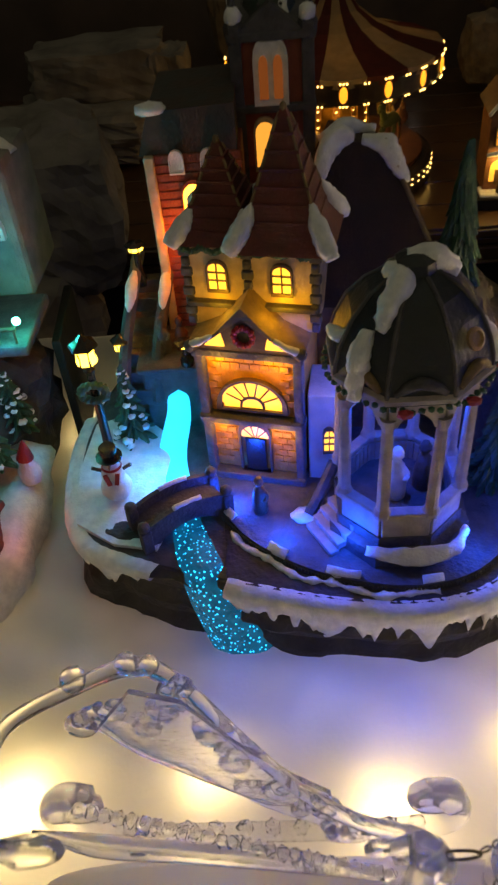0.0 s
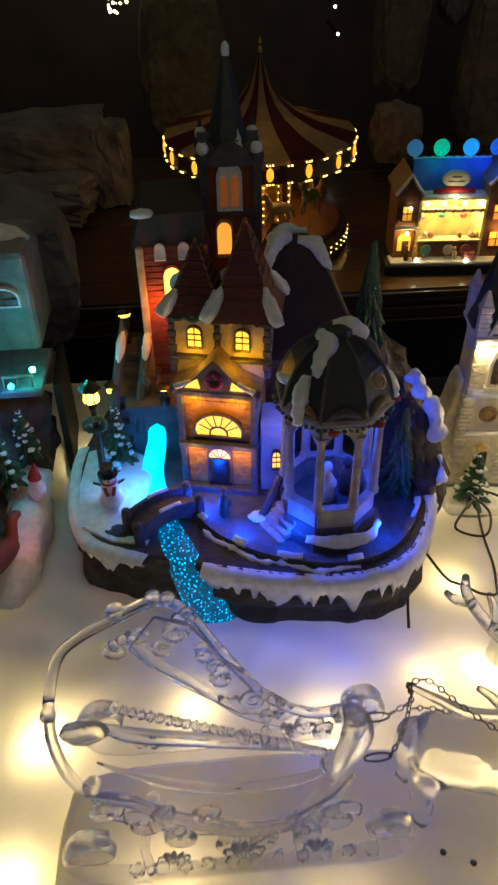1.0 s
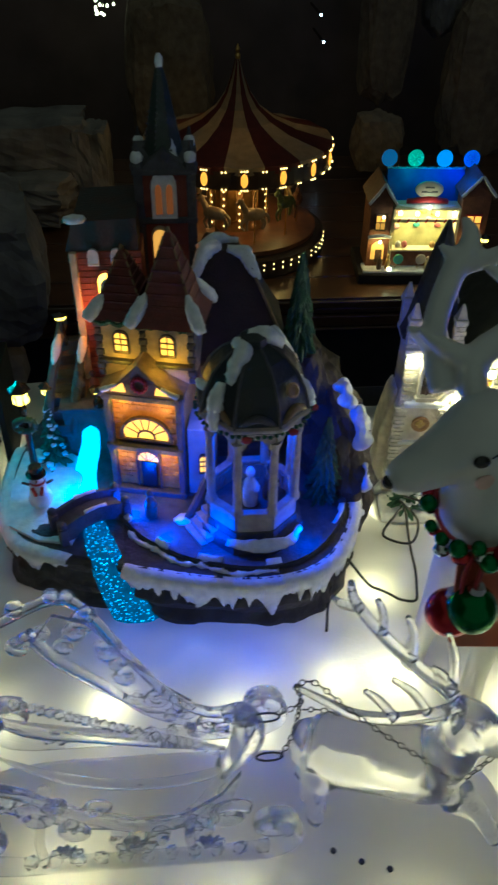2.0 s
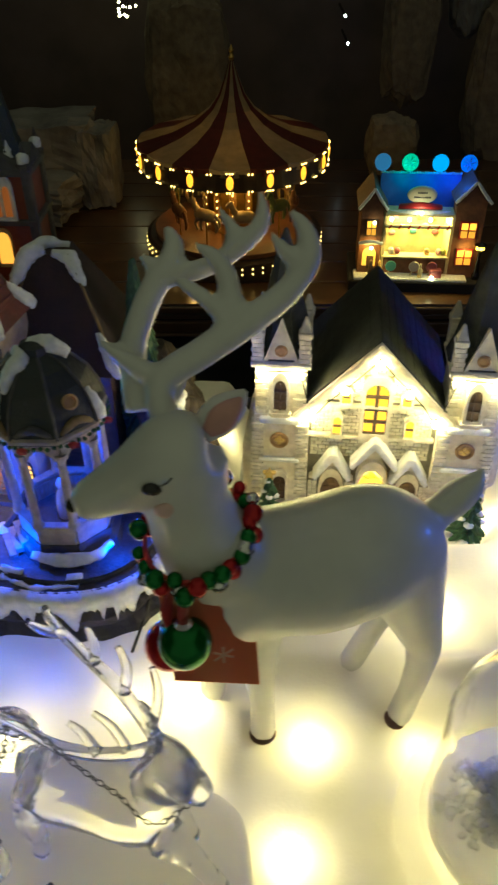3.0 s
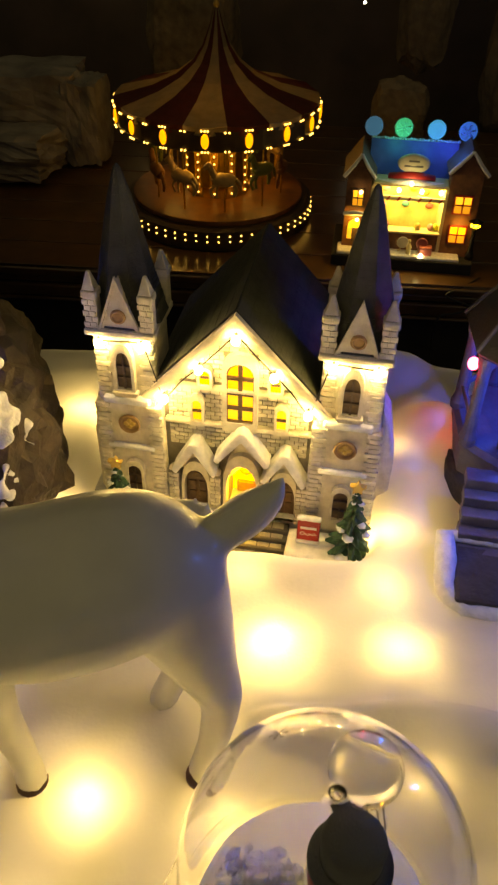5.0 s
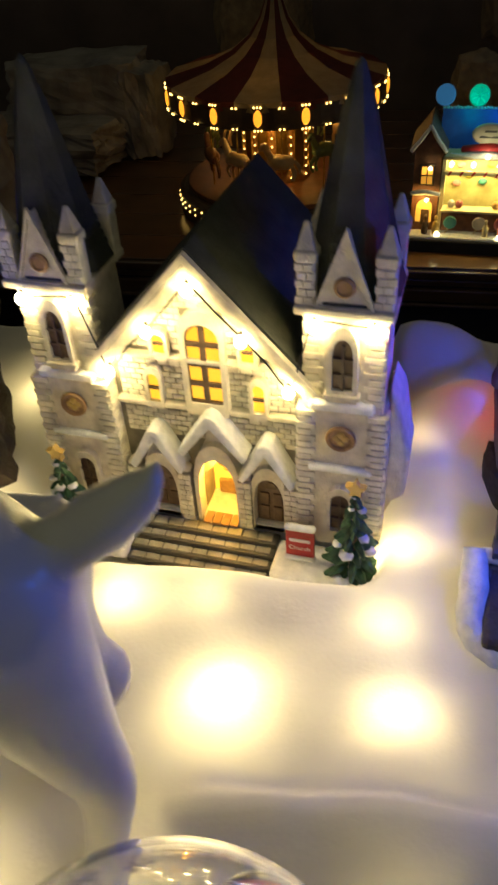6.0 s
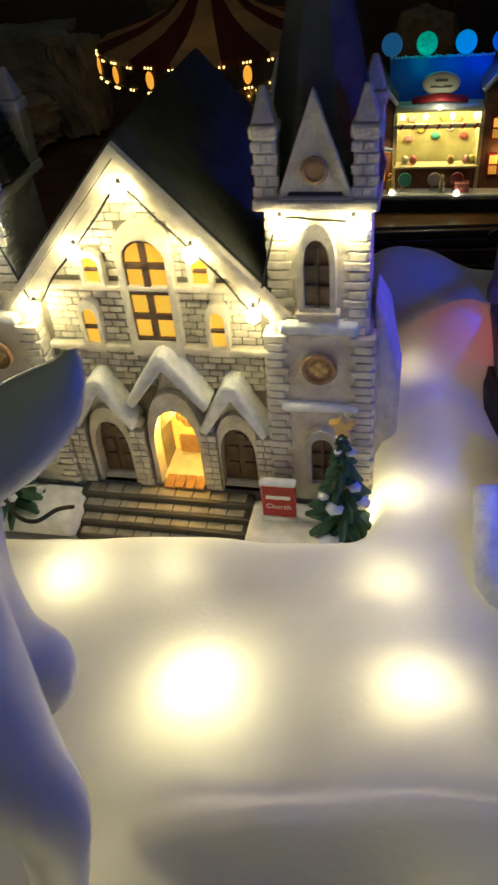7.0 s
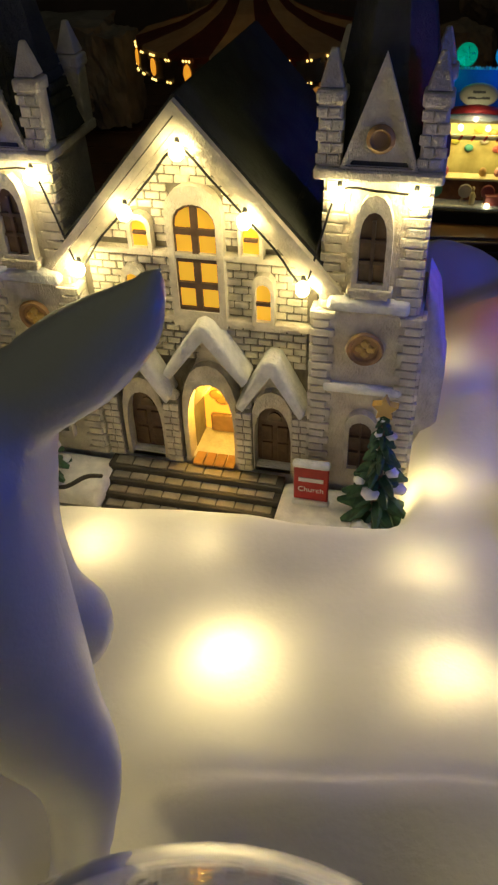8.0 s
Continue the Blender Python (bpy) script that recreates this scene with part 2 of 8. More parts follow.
def ring_prism(bm, outer, inner, y0, y1):
    """A frame between two outlines with the same number of points."""
    n = len(outer)
    v = [[bm.verts.new((x, y, z)) for x, z in o] for o in (outer, inner) for y in (y0, y1)]
    of, ob_, inf, inb = v
    for i in range(n):
        j = (i + 1) % n
        for q in ((of[i], of[j], inf[j], inf[i]), (ob_[j], ob_[i], inb[i], inb[j]), (of[j], of[i], ob_[i], ob_[j]), (inf[i], inf[j], inb[j], inb[i])):
            bm.faces.new(q)
    bmesh.ops.recalc_face_normals(bm, faces=bm.faces)
    return bm


def scaled(poly, k, cx=None, cz=None):
    xs, zs = [p[0] for p in poly], [p[1] for p in poly]
    cx = (min(xs) + max(xs)) / 2 if cx is None else cx
    cz = (min(zs) + max(zs)) / 2 if cz is None else cz
    return [(cx + (x - cx) * k, cz + (z - cz) * k) for x, z in poly]


def ico(bm, c, r, sub=1, s=(1, 1, 1), rot=(0, 0, 0)):
    res = bmesh.ops.create_icosphere(bm, subdivisions=sub, radius=r)
    bmesh.ops.transform(bm, matrix=pose(*c, *rot) @ Matrix.Diagonal((*s, 1)), verts=res["verts"])
    return bm


def rough_up(bm, amp, freq, seed=0.0):
    """Pushes every vertex along its normal by noise."""
    bm.normal_update()
    off = Vector((seed, seed * 1.7, -seed))
    moves = [(v, v.normal * amp * (noise.noise(v.co * freq + off) + 0.5 * noise.noise(v.co * freq * 2.3 + off))) for v in bm.verts]
    for v, d in moves:
        v.co += d
    return bm


def bell(x, y, cx, cy, r):
    return math.exp(-((x - cx) ** 2 + (y - cy) ** 2) / (r * r))


def sstep(a, b, v):
    t = min(1, max(0, (v - a) / (b - a)))
    return t * t * (3 - 2 * t)


def snow_z(x, y):
    """The height of the snow blanket."""
    z = 0.004 * noise.noise(Vector((x * 14, y * 14, 0))) + 0.0025 * noise.noise(Vector((x * 40, y * 40, 3)))
    z += 0.012 * bell(x, y, 0.41, 0.215, 0.05) + 0.014 * bell(x, y, 0.33, 0.2, 0.05) * sstep(0.17, 0.21, y)
    z += 0.045 * bell(x, y, 0.447, 0.455, 0.035) + 0.035 * bell(x, y, 0.42, 0.54, 0.045) + 0.02 * bell(x, y, 0.425, 0.40, 0.02)
    z += 0.036 * sstep(0.222, 0.196, y) * sstep(0.14, 0.182, y) * sstep(0.29, 0.37, x)
    z += 0.01 * bell(x, y, 0.16, 0.5, 0.05) + 0.006 * bell(x, y, -0.15, 0.36, 0.03)
    z -= 0.016 * sstep(0.12, 0.2, x) * sstep(0.27, 0.2, y) * (1 - sstep(0.34, 0.42, x))
    z -= 0.047 * sstep(0.165, 0.2, x) * sstep(0.33, 0.36, y) * (1 - sstep(0.385, 0.405, x))
    z -= 0.05 * sstep(0.57, 0.61, y)
    return z


def build_snow():
    bm = B()
    nx, ny = 190, 150
    x0, x1, y0, y1 = -0.5, 0.8, -0.35, 0.612
    g = [[bm.verts.new((x0 + (x1 - x0) * i / nx, y0 + (y1 - y0) * j / ny + 0.008 * noise.noise(Vector((i * 0.09, 0, 7))) * (j == ny), 0)) for i in range(nx + 1)] for j in range(ny + 1)]
    for row in g:
        for v in row:
            v.co.z = snow_z(v.co.x, v.co.y)
    for j in range(ny):
        for i in range(nx):
            bm.faces.new((g[j][i], g[j][i + 1], g[j + 1][i + 1], g[j + 1][i]))
    ob = part("ground", bm, SNOW, smooth=True)
    tagged(ob, "white cotton batting laid as snow, glowing over buried fairy lights", "artificial snow", kind="structure")
    for x, y, w in BULBS:
        point_lamp("fairy_light", (x, y, snow_z(x, y) - 0.015), w * 1.6, WARM, 0.003)


build_snow()
# added buried lamps that imitate the castle's blue light spilling on the snow
for x, y, w in ((0.06, 0.2, 0.03), (0.015, 0.21, 0.026), (-0.035, 0.224, 0.02), (0.105, 0.21, 0.012)):
    point_lamp("blue_spill_lamp", (x, y, snow_z(x, y) - 0.03), w, (0.02, 0.12, 1.0), 0.004)

# table under the snow, room round it
bm = boxbm((0.15, 0.13, -0.095), (1.32, 0.98, 0.09), bevel=0.006)
tagged(part("display_table", bm, TABLE), "display table draped in black cloth under the snow", "table")
bm = boxbm((0.15, 0.13, -0.47), (1.28, 0.94, 0.65), bevel=0.004)
tagged(part("table_skirt", bm, TABLE), "black cloth skirt hanging below the display table", "cloth")


# ---- white ceramic church ----
CH = pose(0.295, 0.402, -0.012, 0, 0, -5.5)


def brick_field(parent, src, x0, x1, z0, z1, y, top, holes, w=0.0062, h=0.0031, joint=0.0006):
    """Rows of bricks on an upright face below top(x), cut back at the openings; each is an object on one shared mesh."""
    for j in range(int((z1 - z0) / (h + joint))):
        z = z0 + (j + 0.5) * (h + joint)
        x = x0 - (w / 2 if j % 2 else 0)
        while x < x1:
            a, b = max(x, x0), min(x + w, x1)
            for hx, hw, low, high in holes:
                if low < z < high:
                    if a < hx - hw < b:
                        b = hx - hw
                    elif a < hx + hw < b:
                        a = hx + hw
                    elif hx - hw <= a and b <= hx + hw:
                        b = a
            if b - a > w * 0.15 and z < top((a + b) / 2):
                share("brick", src, parent, Matrix.Translation(((a + b) / 2, y + random.uniform(-0.00025, 0.00025), z)) @ Matrix.Diagonal(((b - a) / w, 1, random.uniform(0.9, 1.05), 1)))
            x += w + joint


def window(parent, poly, y, frame_mat, pane_mat, bars=(), frame_k=1.25, name="window", depth=0.003):
    """An arched window: a frame that stands out, a pane set back, glazing bars across it."""
    w = part(name, ring_prism(B(), scaled(poly, frame_k), poly, y - depth, y + 0.002), frame_mat, parent)
    part("pane", prism(B(), poly, y - 0.0004, y + 0.001), pane_mat, w)
    for (ax, az, bx, bz, t) in bars:
        b = B()
        if abs(ax - bx) < 1e-6:
            box(b, (ax, y - 0.001, (az + bz) / 2), (t, 0.0022, abs(bz - az)))
        else:
            box(b, ((ax + bx) / 2, y - 0.001, az), (abs(bx - ax), 0.0022, t))
        part("glazing_bar", b, BROWN, w)
    return w


def build_church():
    ch = thing("church", CH, "cream ceramic church with twin spires, strung with warm fairy lights", "church model")
    unit = boxbm((0, 0, 0), (0.0062, 0.0016, 0.0031), bevel=0.0004)
    src = part("brick", unit, BRICK_W, ch, m=Matrix.Translation((0.0, 0.0012, 0.135)))
    # base
    part("base", boxbm((0.002, 0.05, -0.016), (0.235, 0.114, 0.012), bevel=0.003), FLOCK, ch, "snow-covered base")
    # nave body with a gable front
    body = B()
    prism(body, [(-0.052, -0.012), (0.057, -0.012), (0.057, 0.1), (0.0025, 0.16), (-0.052, 0.1)], 0.0205, 0.118)
    part("nave_wall", body, MORTAR_W, ch)
    front = B()
    prism(front, [(-0.052, -0.012), (-0.0045, -0.012), (-0.0045, 0.016), (0.0072, 0.031), (0.019, 0.016), (0.019, -0.012), (0.057, -0.012), (0.057, 0.1), (0.0025, 0.16), (-0.052, 0.1)], 0.0015, 0.02)
    part("front_wall", front, MORTAR_W, ch)
    for sx in (-1, 1):
        s = B()
        cx = 0.0025
        prism(s, [(cx, 0.167), (cx, 0.1605), (cx + sx * 0.063, 0.092), (cx + sx * 0.064, 0.0975)], -0.0085, 0.126)
        rf = part("roof", s, SLATE, ch)
        L = math.hypot(0.063, 0.0685)
        for k in range(9):
            u = (k + 0.5) / 9
            b = B()
            box(b, (cx + sx * 0.064 * u, 0.0585, 0.1675 - 0.0695 * u + 0.0004), (L / 9 * 1.04, 0.1335, 0.0016), ry=sx * 48.5)
            part("shingle", b, SLATE, rf)
    for sx in (-1, 1):
        for k, (o, t) in enumerate(((0.0, 0.0036), (0.0042, 0.003), (0.0076, 0.0022))):
            b = B()
            cx = 0.0025
            prism(b, [(cx, 0.1672 - o * 1.45), (cx, 0.1672 - o * 1.45 - t * 1.45), (cx + sx * (0.0635 - o * 0.3), 0.093 - o * 0.95), (cx + sx * (0.0665 - o * 0.3), 0.0945 - o * 0.9)], -0.0122 + k * 0.002, 0.001)
            part("gable_moulding", b, PLASTER, ch)
    for z, h in ((0.0695, 0.0034), (0.101, 0.0028)):
        part("string_course", boxbm((0.0025, -0.0006, z), (0.106, 0.006, h), bevel=0.001), PLASTER, ch)
    # front windows
    big = arch(0.019, 0.05, 0.041, 8, False, 0.0045, 0.0745)
    bars = [(0.0045, 0.0755, 0.0045, 0.123, 0.003)] + [(-0.0045, 0.0745 + k * 0.0125, 0.0135, 0, 0.0028) for k in range(0, 4)]
    window(ch, big, -0.001, PLASTER, PANE, [(a, b, c, b if abs(a - c) > 1e-6 else d, t) for a, b, c, d, t in bars], 1.32)
    part("window_edge", ring_prism(B(), scaled(big, 1.10), scaled(big, 0.94), -0.0025, 0.0), BROWN, ch)
    for x in (-0.0265, 0.034):
        sm = arch(0.0068, 0.0185, 0.0145, 6, False, x, 0.072)
        window(ch, sm, -0.001, PLASTER, PANE, [(x - 0.0034, 0.0805, x + 0.0034, 0.0805, 0.0016)], 1.5)
    for x in (-0.0205, 0.029):
        sm = arch(0.0075, 0.0125, 0.009, 6, False, x, 0.1035)
        window(ch, sm, -0.001, PLASTER, PANE, [(x - 0.003, 0.11, x + 0.003, 0.11, 0.0014)], 1.45)

    holes = [(0.0045, 0.0118, 0.0685, 0.13), (-0.0265, 0.0048, 0.069, 0.0945), (0.034, 0.0048, 0.069, 0.0945), (-0.0205, 0.0052, 0.101, 0.119), (0.029, 0.0052, 0.101, 0.119)]
    holes += [(0.0025, 0.06, z - 0.0024, z + 0.0024) for z in (0.0695, 0.101)]
    brick_field(ch, src, -0.048, 0.053, 0.046, 0.157, 0.0008, lambda x: 0.154 - abs(x - 0.0025) * 1.12, holes)

    # three pointed porches
    for x, w, h, top, dm in ((-0.028, 0.0185, 0.0405, 0.0575, None), (0.0072, 0.0235, 0.0495, 0.0725, "open"), (0.0385, 0.0185, 0.0405, 0.0575, None)):
        op = arch(w, h, h * 0.5, 10, True, x, -0.0115)
        por = part("porch", ring_prism(B(), scaled(op, 1.22, x, -0.0115), op, -0.009, 0.001), PLASTER, ch)
        e = w * 0.76
        hood = prism(B(), [(x - e - 0.003, top - 0.0275), (x - e, top - 0.0315), (x, top - 0.0085), (x + e, top - 0.0315), (x + e + 0.003, top - 0.0275), (x + 0.0035, top - 0.001), (x, top + 0.0005), (x - 0.0035, top - 0.001)], -0.0135, 0.001)
        bmesh.ops.bevel(hood, geom=hood.edges[:], offset=0.0013, segments=2, affect="EDGES", profile=0.5)
        part("snow_cap", rough_up(hood, 0.0006, 260, x), FLOCK, por, "thick snow cap", smooth=True)
        if dm is None:
            part("gable", prism(B(), [(x - w * 0.62, 0.0265), (x + w * 0.62, 0.0265), (x + w * 0.2, top - 0.012), (x - w * 0.2, top - 0.012)], -0.0045, -0.0015), PLASTER, por)
            d = part("door", prism(B(), scaled(op, 0.98), -0.002, 0.0), BROWN, por, "dark brown panelled door")
            for px in (-0.004, 0.004):
                for pz, ph in ((-0.003, 0.011), (0.0085, 0.009)):
                    part("door_panel", boxbm((x + px, -0.0024, pz), (0.0055, 0.0014, ph), bevel=0.0005), BROWN, d)
            part("fanlight", prism(B(), arch(0.007, 0.005, 0.0005, 6, False, x, 0.0165), -0.0028, -0.0018), PANE_DIM, d)
        else:
            part("gable", prism(B(), [(x - w * 0.5, 0.0345), (x + w * 0.5, 0.0345), (x, top - 0.007)], -0.004, -0.0015), PLASTER, por)
            room = B()
            prism(room, [(x - w / 2, -0.0112), (x + w / 2, -0.0112), (x + w / 2, 0.03), (x - w / 2, 0.03)], 0.0185, 0.0195)
            part("lit_room", room, mat("lit_room_paint", (0.7, 0.36, 0.06), 0.7, emit=(1.0, 0.5, 0.05), strength=1.25), por, "glowing yellow hallway")
            part("altar", boxbm((x, 0.0155, -0.003), (0.015, 0.003, 0.011), bevel=0.001), OCHRE, por)
            for k, (cx, cz) in enumerate(((-0.004, 0.014), (0.002, 0.016), (0.005, 0.0125), (-0.001, 0.011))):
                part("cloud_relief", ico(B(), (x + cx, 0.0165, cz), 0.0035, 2, (1.2, 0.4, 0.9)), GOLD, por, smooth=True)
    for x in (-0.0445, -0.0125, 0.0245, 0.0525):
        pil = part("porch_pier", boxbm((x, -0.0065, 0.008), (0.0085, 0.0075, 0.04), bevel=0.0012), MORTAR_W, ch)
        for j in range(9):
            for i in (0, 1):
                wx = 0.0045 if (i + j) % 2 else 0.0033
                sh = -0.0021 if i == 0 else 0.0021
                b = share("brick", src, pil, Matrix.Translation((x + sh * (1.0 if wx < 0.004 else 0.9), -0.0106, -0.0095 + j * 0.0041)) @ Matrix.Diagonal((wx / 0.0066, 0.9, 1.12, 1)))
        part("pier_cap", boxbm((x, -0.0068, 0.0295), (0.0092, 0.009, 0.005), bevel=0.002, taper=0.4), PLASTER, pil)
    # towers
    for cx in (-0.0745, 0.0805):
        tw = part("tower", boxbm((cx, 0.012, 0.0645), (0.043, 0.043, 0.155), taper=0.9), PLASTER, ch)
        part("tower_foot", boxbm((cx, 0.012, 0.036), (0.0475, 0.046, 0.098), taper=0.95, bevel=0.001), PLASTER, tw)
        # corner quoins, in alternate widths
        for j in range(36):
            z = -0.0095 + j * 0.0042
            half = 0.0236 - max(0.0, z) * 0.008 if z < 0.086 else 0.0198 - (z - 0.086) * 0.006
            yf = -0.0118 + max(0.0, z) * 0.012 if z < 0.086 else -0.0085 + (z - 0.086) * 0.02
            for sx in (-1, 1):
                wd = 0.0072 if j % 2 else 0.0095
                share("quoin", src, tw, Matrix.Translation((cx + sx * (half - wd / 2), yf, z)) @ Matrix.Diagonal((wd / 0.0062, 1.3, 1.15, 1)))
                share("quoin", src, tw, Matrix.Translation((cx + sx * (half + 0.0004), yf + 0.004, z)) @ pose(0, 0, 0, 0, 0, 90) @ Matrix.Diagonal((wd / 0.0062, 1.3, 1.15, 1)))
        for z, s, h in ((0.089, 0.047, 0.006), (0.0475, 0.049, 0.0042)):
            g = boxbm((cx, -0.0095, z), (s * 0.72, 0.008, h), bevel=0.0017)
            part("snowy_ledge", rough_up(g, 0.0006, 300), FLOCK, tw, "ledge heaped with snow", smooth=True)
        # upper window
        up = arch(0.0105, 0.03, 0.019, 8, True, cx, 0.1)
        window(tw, up, -0.0105, PLASTER, PANE_DIM, [(cx, 0.1, cx, 0.126, 0.0014), (cx - 0.005, 0.109, cx + 0.005, 0.109, 0.0014), (cx - 0.005, 0.118, cx + 0.005, 0.118, 0.0014)], 1.45)
        part("window_sill", boxbm((cx, -0.0115, 0.0965), (0.0185, 0.006, 0.003), bevel=0.0008), PLASTER, tw)
        # round medallion
        md = part("medallion", lathe(B(), [(0.0078, 0), (0.0082, 0.0012), (0.0075, 0.0024), (0.0062, 0.0018), (0.0055, 0.0006)], m=pose(cx, -0.0108, 0.0685, 90), seg=24), OCHRE, tw, "ochre round plaque with a quatrefoil")
        for k in range(4):
            a = k * math.pi / 2
            part("lobe", ico(B(), (cx + 0.0024 * math.cos(a), -0.0116, 0.0685 + 0.0024 * math.sin(a)), 0.0023, 1, (1, 0.5, 1)), GOLD, md)
        lo = arch(0.0105, 0.028, 0.0225, 8, False, cx + 0.001, 0.003)
        window(tw, lo, -0.0122, PLASTER, BROWN, [(cx + 0.001, 0.003, cx + 0.001, 0.03, 0.001), (cx - 0.004, 0.012, cx + 0.006, 0.012, 0.001), (cx - 0.004, 0.021, cx + 0.006, 0.021, 0.001)], 1.35)
        # belt below the spire, small front gable with rosette, corner pinnacles
        part("cornice", boxbm((cx, 0.0108, 0.1435), (0.048, 0.0495, 0.0045), bevel=0.001), PLASTER, tw)
        sp = B()
        lathe(sp, [(0.0265, 0.0), (0.0215, 0.014), (0.0155, 0.045), (0.0075, 0.081), (0.0022, 0.098), (0.0006, 0.1)], seg=8, m=pose(cx, 0.0125, 0.147, 0, 0, 22.5))
        spire = part("spire", sp, SLATE, tw, "dark slate spire")
        for ang in (0, 90):
            for r0 in range(20):
                u = r0 / 20
                rad = 0.0215 * (1 - u) ** 0.95 + 0.0014
                part("slate", boxbm((0, -rad * 0.94, 0), (rad * 0.82, 0.0014, 0.0034), rx=-14), SLATE, spire, m=pose(cx, 0.0125, 0.156 + 0.085 * u, 0, 0, ang))
        gp = [(cx - 0.0132, 0.1458), (cx + 0.0132, 0.1458), (cx, 0.182)]
        gab = part("front_gable", prism(B(), gp, -0.0115, 0.006), PLASTER, tw)
        part("gable_edge", ring_prism(B(), scaled(gp, 1.12, cx, 0.156), scaled(gp, 0.93, cx, 0.156), -0.0128, -0.0105), PLASTER, gab)
        part("rosette", lathe(B(), [(0.0052, 0), (0.0052, 0.0014), (0.0038, 0.0022), (0.003, 0.0012)], m=pose(cx, -0.0112, 0.1565, 90), seg=18), OCHRE, gab)
        for sx in (-1, 1):
            for yy in (-0.007, 0.031):
                pn = part("pinnacle", boxbm((cx + sx * 0.0185, yy, 0.157), (0.0088, 0.0088, 0.023), bevel=0.0007), BRICK_W, tw)
                part("pinnacle_band", boxbm((cx + sx * 0.0185, yy, 0.17), (0.0108, 0.0108, 0.0052), bevel=0.0012), PLASTER, pn)
                part("pinnacle_tip", boxbm((cx + sx * 0.0185, yy, 0.179), (0.0088, 0.0088, 0.012), taper=0.25, bevel=0.0006), PLASTER, pn)
                if yy < 0:
                    for j in range(5):
                        for i in (0, 1):
                            share("brick", src, pn, Matrix.Translation((cx + sx * 0.0185 + (i - 0.5) * 0.0044 + (0.0008 if j % 2 else -0.0008), yy - 0.0044, 0.1485 + j * 0.0041)) @ Matrix.Diagonal((0.66, 1, 1.15, 1)))
    lamp = point_lamp("hall_light", (0.0072, -0.001, 0.026), 0.06, (1.0, 0.5, 0.07), 0.002)
    lamp.parent = ch
    # right flank buttresses, lumpy snow down the side
    for sx, x in ((1, 0.107), (-1, -0.1)):
        g = B()
        prism(g, [(0, -0.012), (0.012, -0.012), (0.012, 0.05), (0.005, 0.085), (0, 0.095)], 0, 0.03)
        bmesh.ops.transform(g, matrix=Matrix.Translation((x - 0.004 * sx, 0.003, 0)) @ Matrix.Diagonal((sx, 1, 1, 1)), verts=g.verts)
        bmesh.ops.recalc_face_normals(g, faces=g.faces)
        bmesh.ops.bevel(g, geom=g.edges[:], offset=0.0022, segments=2, affect="EDGES", profile=0.5)
        part("buttress", rough_up(g, 0.0014, 130, x), PLASTER, ch, smooth=True)
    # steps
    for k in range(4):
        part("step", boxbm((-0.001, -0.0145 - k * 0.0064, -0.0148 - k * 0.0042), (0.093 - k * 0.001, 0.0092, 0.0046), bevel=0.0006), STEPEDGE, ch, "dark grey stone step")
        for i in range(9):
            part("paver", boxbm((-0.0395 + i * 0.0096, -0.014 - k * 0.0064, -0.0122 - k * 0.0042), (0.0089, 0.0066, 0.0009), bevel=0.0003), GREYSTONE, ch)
    for i in range(4):
        part("walkway_tile", boxbm((-0.0005 + i * 0.0056, -0.0075, -0.0103), (0.0052, 0.01, 0.0014), bevel=0.0004), OCHRE, ch)
    part("snow_bank", rough_up(boxbm((0.078, -0.026, -0.02), (0.066, 0.03, 0.013), bevel=0.004), 0.001, 120), FLOCK, ch, smooth=True)
    part("snow_bank", rough_up(boxbm((-0.074, -0.026, -0.02), (0.058, 0.03, 0.013), bevel=0.004), 0.001, 120), FLOCK, ch, smooth=True)
    # name board: plain bars stand for the name, one word is lettered
    sg = part("name_board", boxbm((0.061, -0.0245, -0.0012), (0.0168, 0.003, 0.0225), bevel=0.0008), RED, ch, "small red board with pale lettering")
    part("board_snow", rough_up(boxbm((0.061, -0.0245, 0.0102), (0.0182, 0.0045, 0.0032), bevel=0.0014), 0.0005, 300), FLOCK, sg, smooth=True)
    part("board_snow", rough_up(boxbm((0.061, -0.0255, -0.0125), (0.0182, 0.0045, 0.0028), bevel=0.0012), 0.0005, 300), FLOCK, sg, smooth=True)
    part("text_bar", boxbm((0.061, -0.0262, 0.0018), (0.012, 0.0004, 0.0022)), FLOCK, sg)
    cu = bpy.data.curves.new("lettering", "FONT")
    cu.body, cu.size, cu.align_x, cu.extrude = "Church", 0.0042, "CENTER", 0.0001
    cu.materials.append(FLOCK)
    tx = new("lettering", cu)
    tx.parent, tx.matrix_basis = sg, pose(0.061, -0.0263, -0.0055, 90)
    return ch


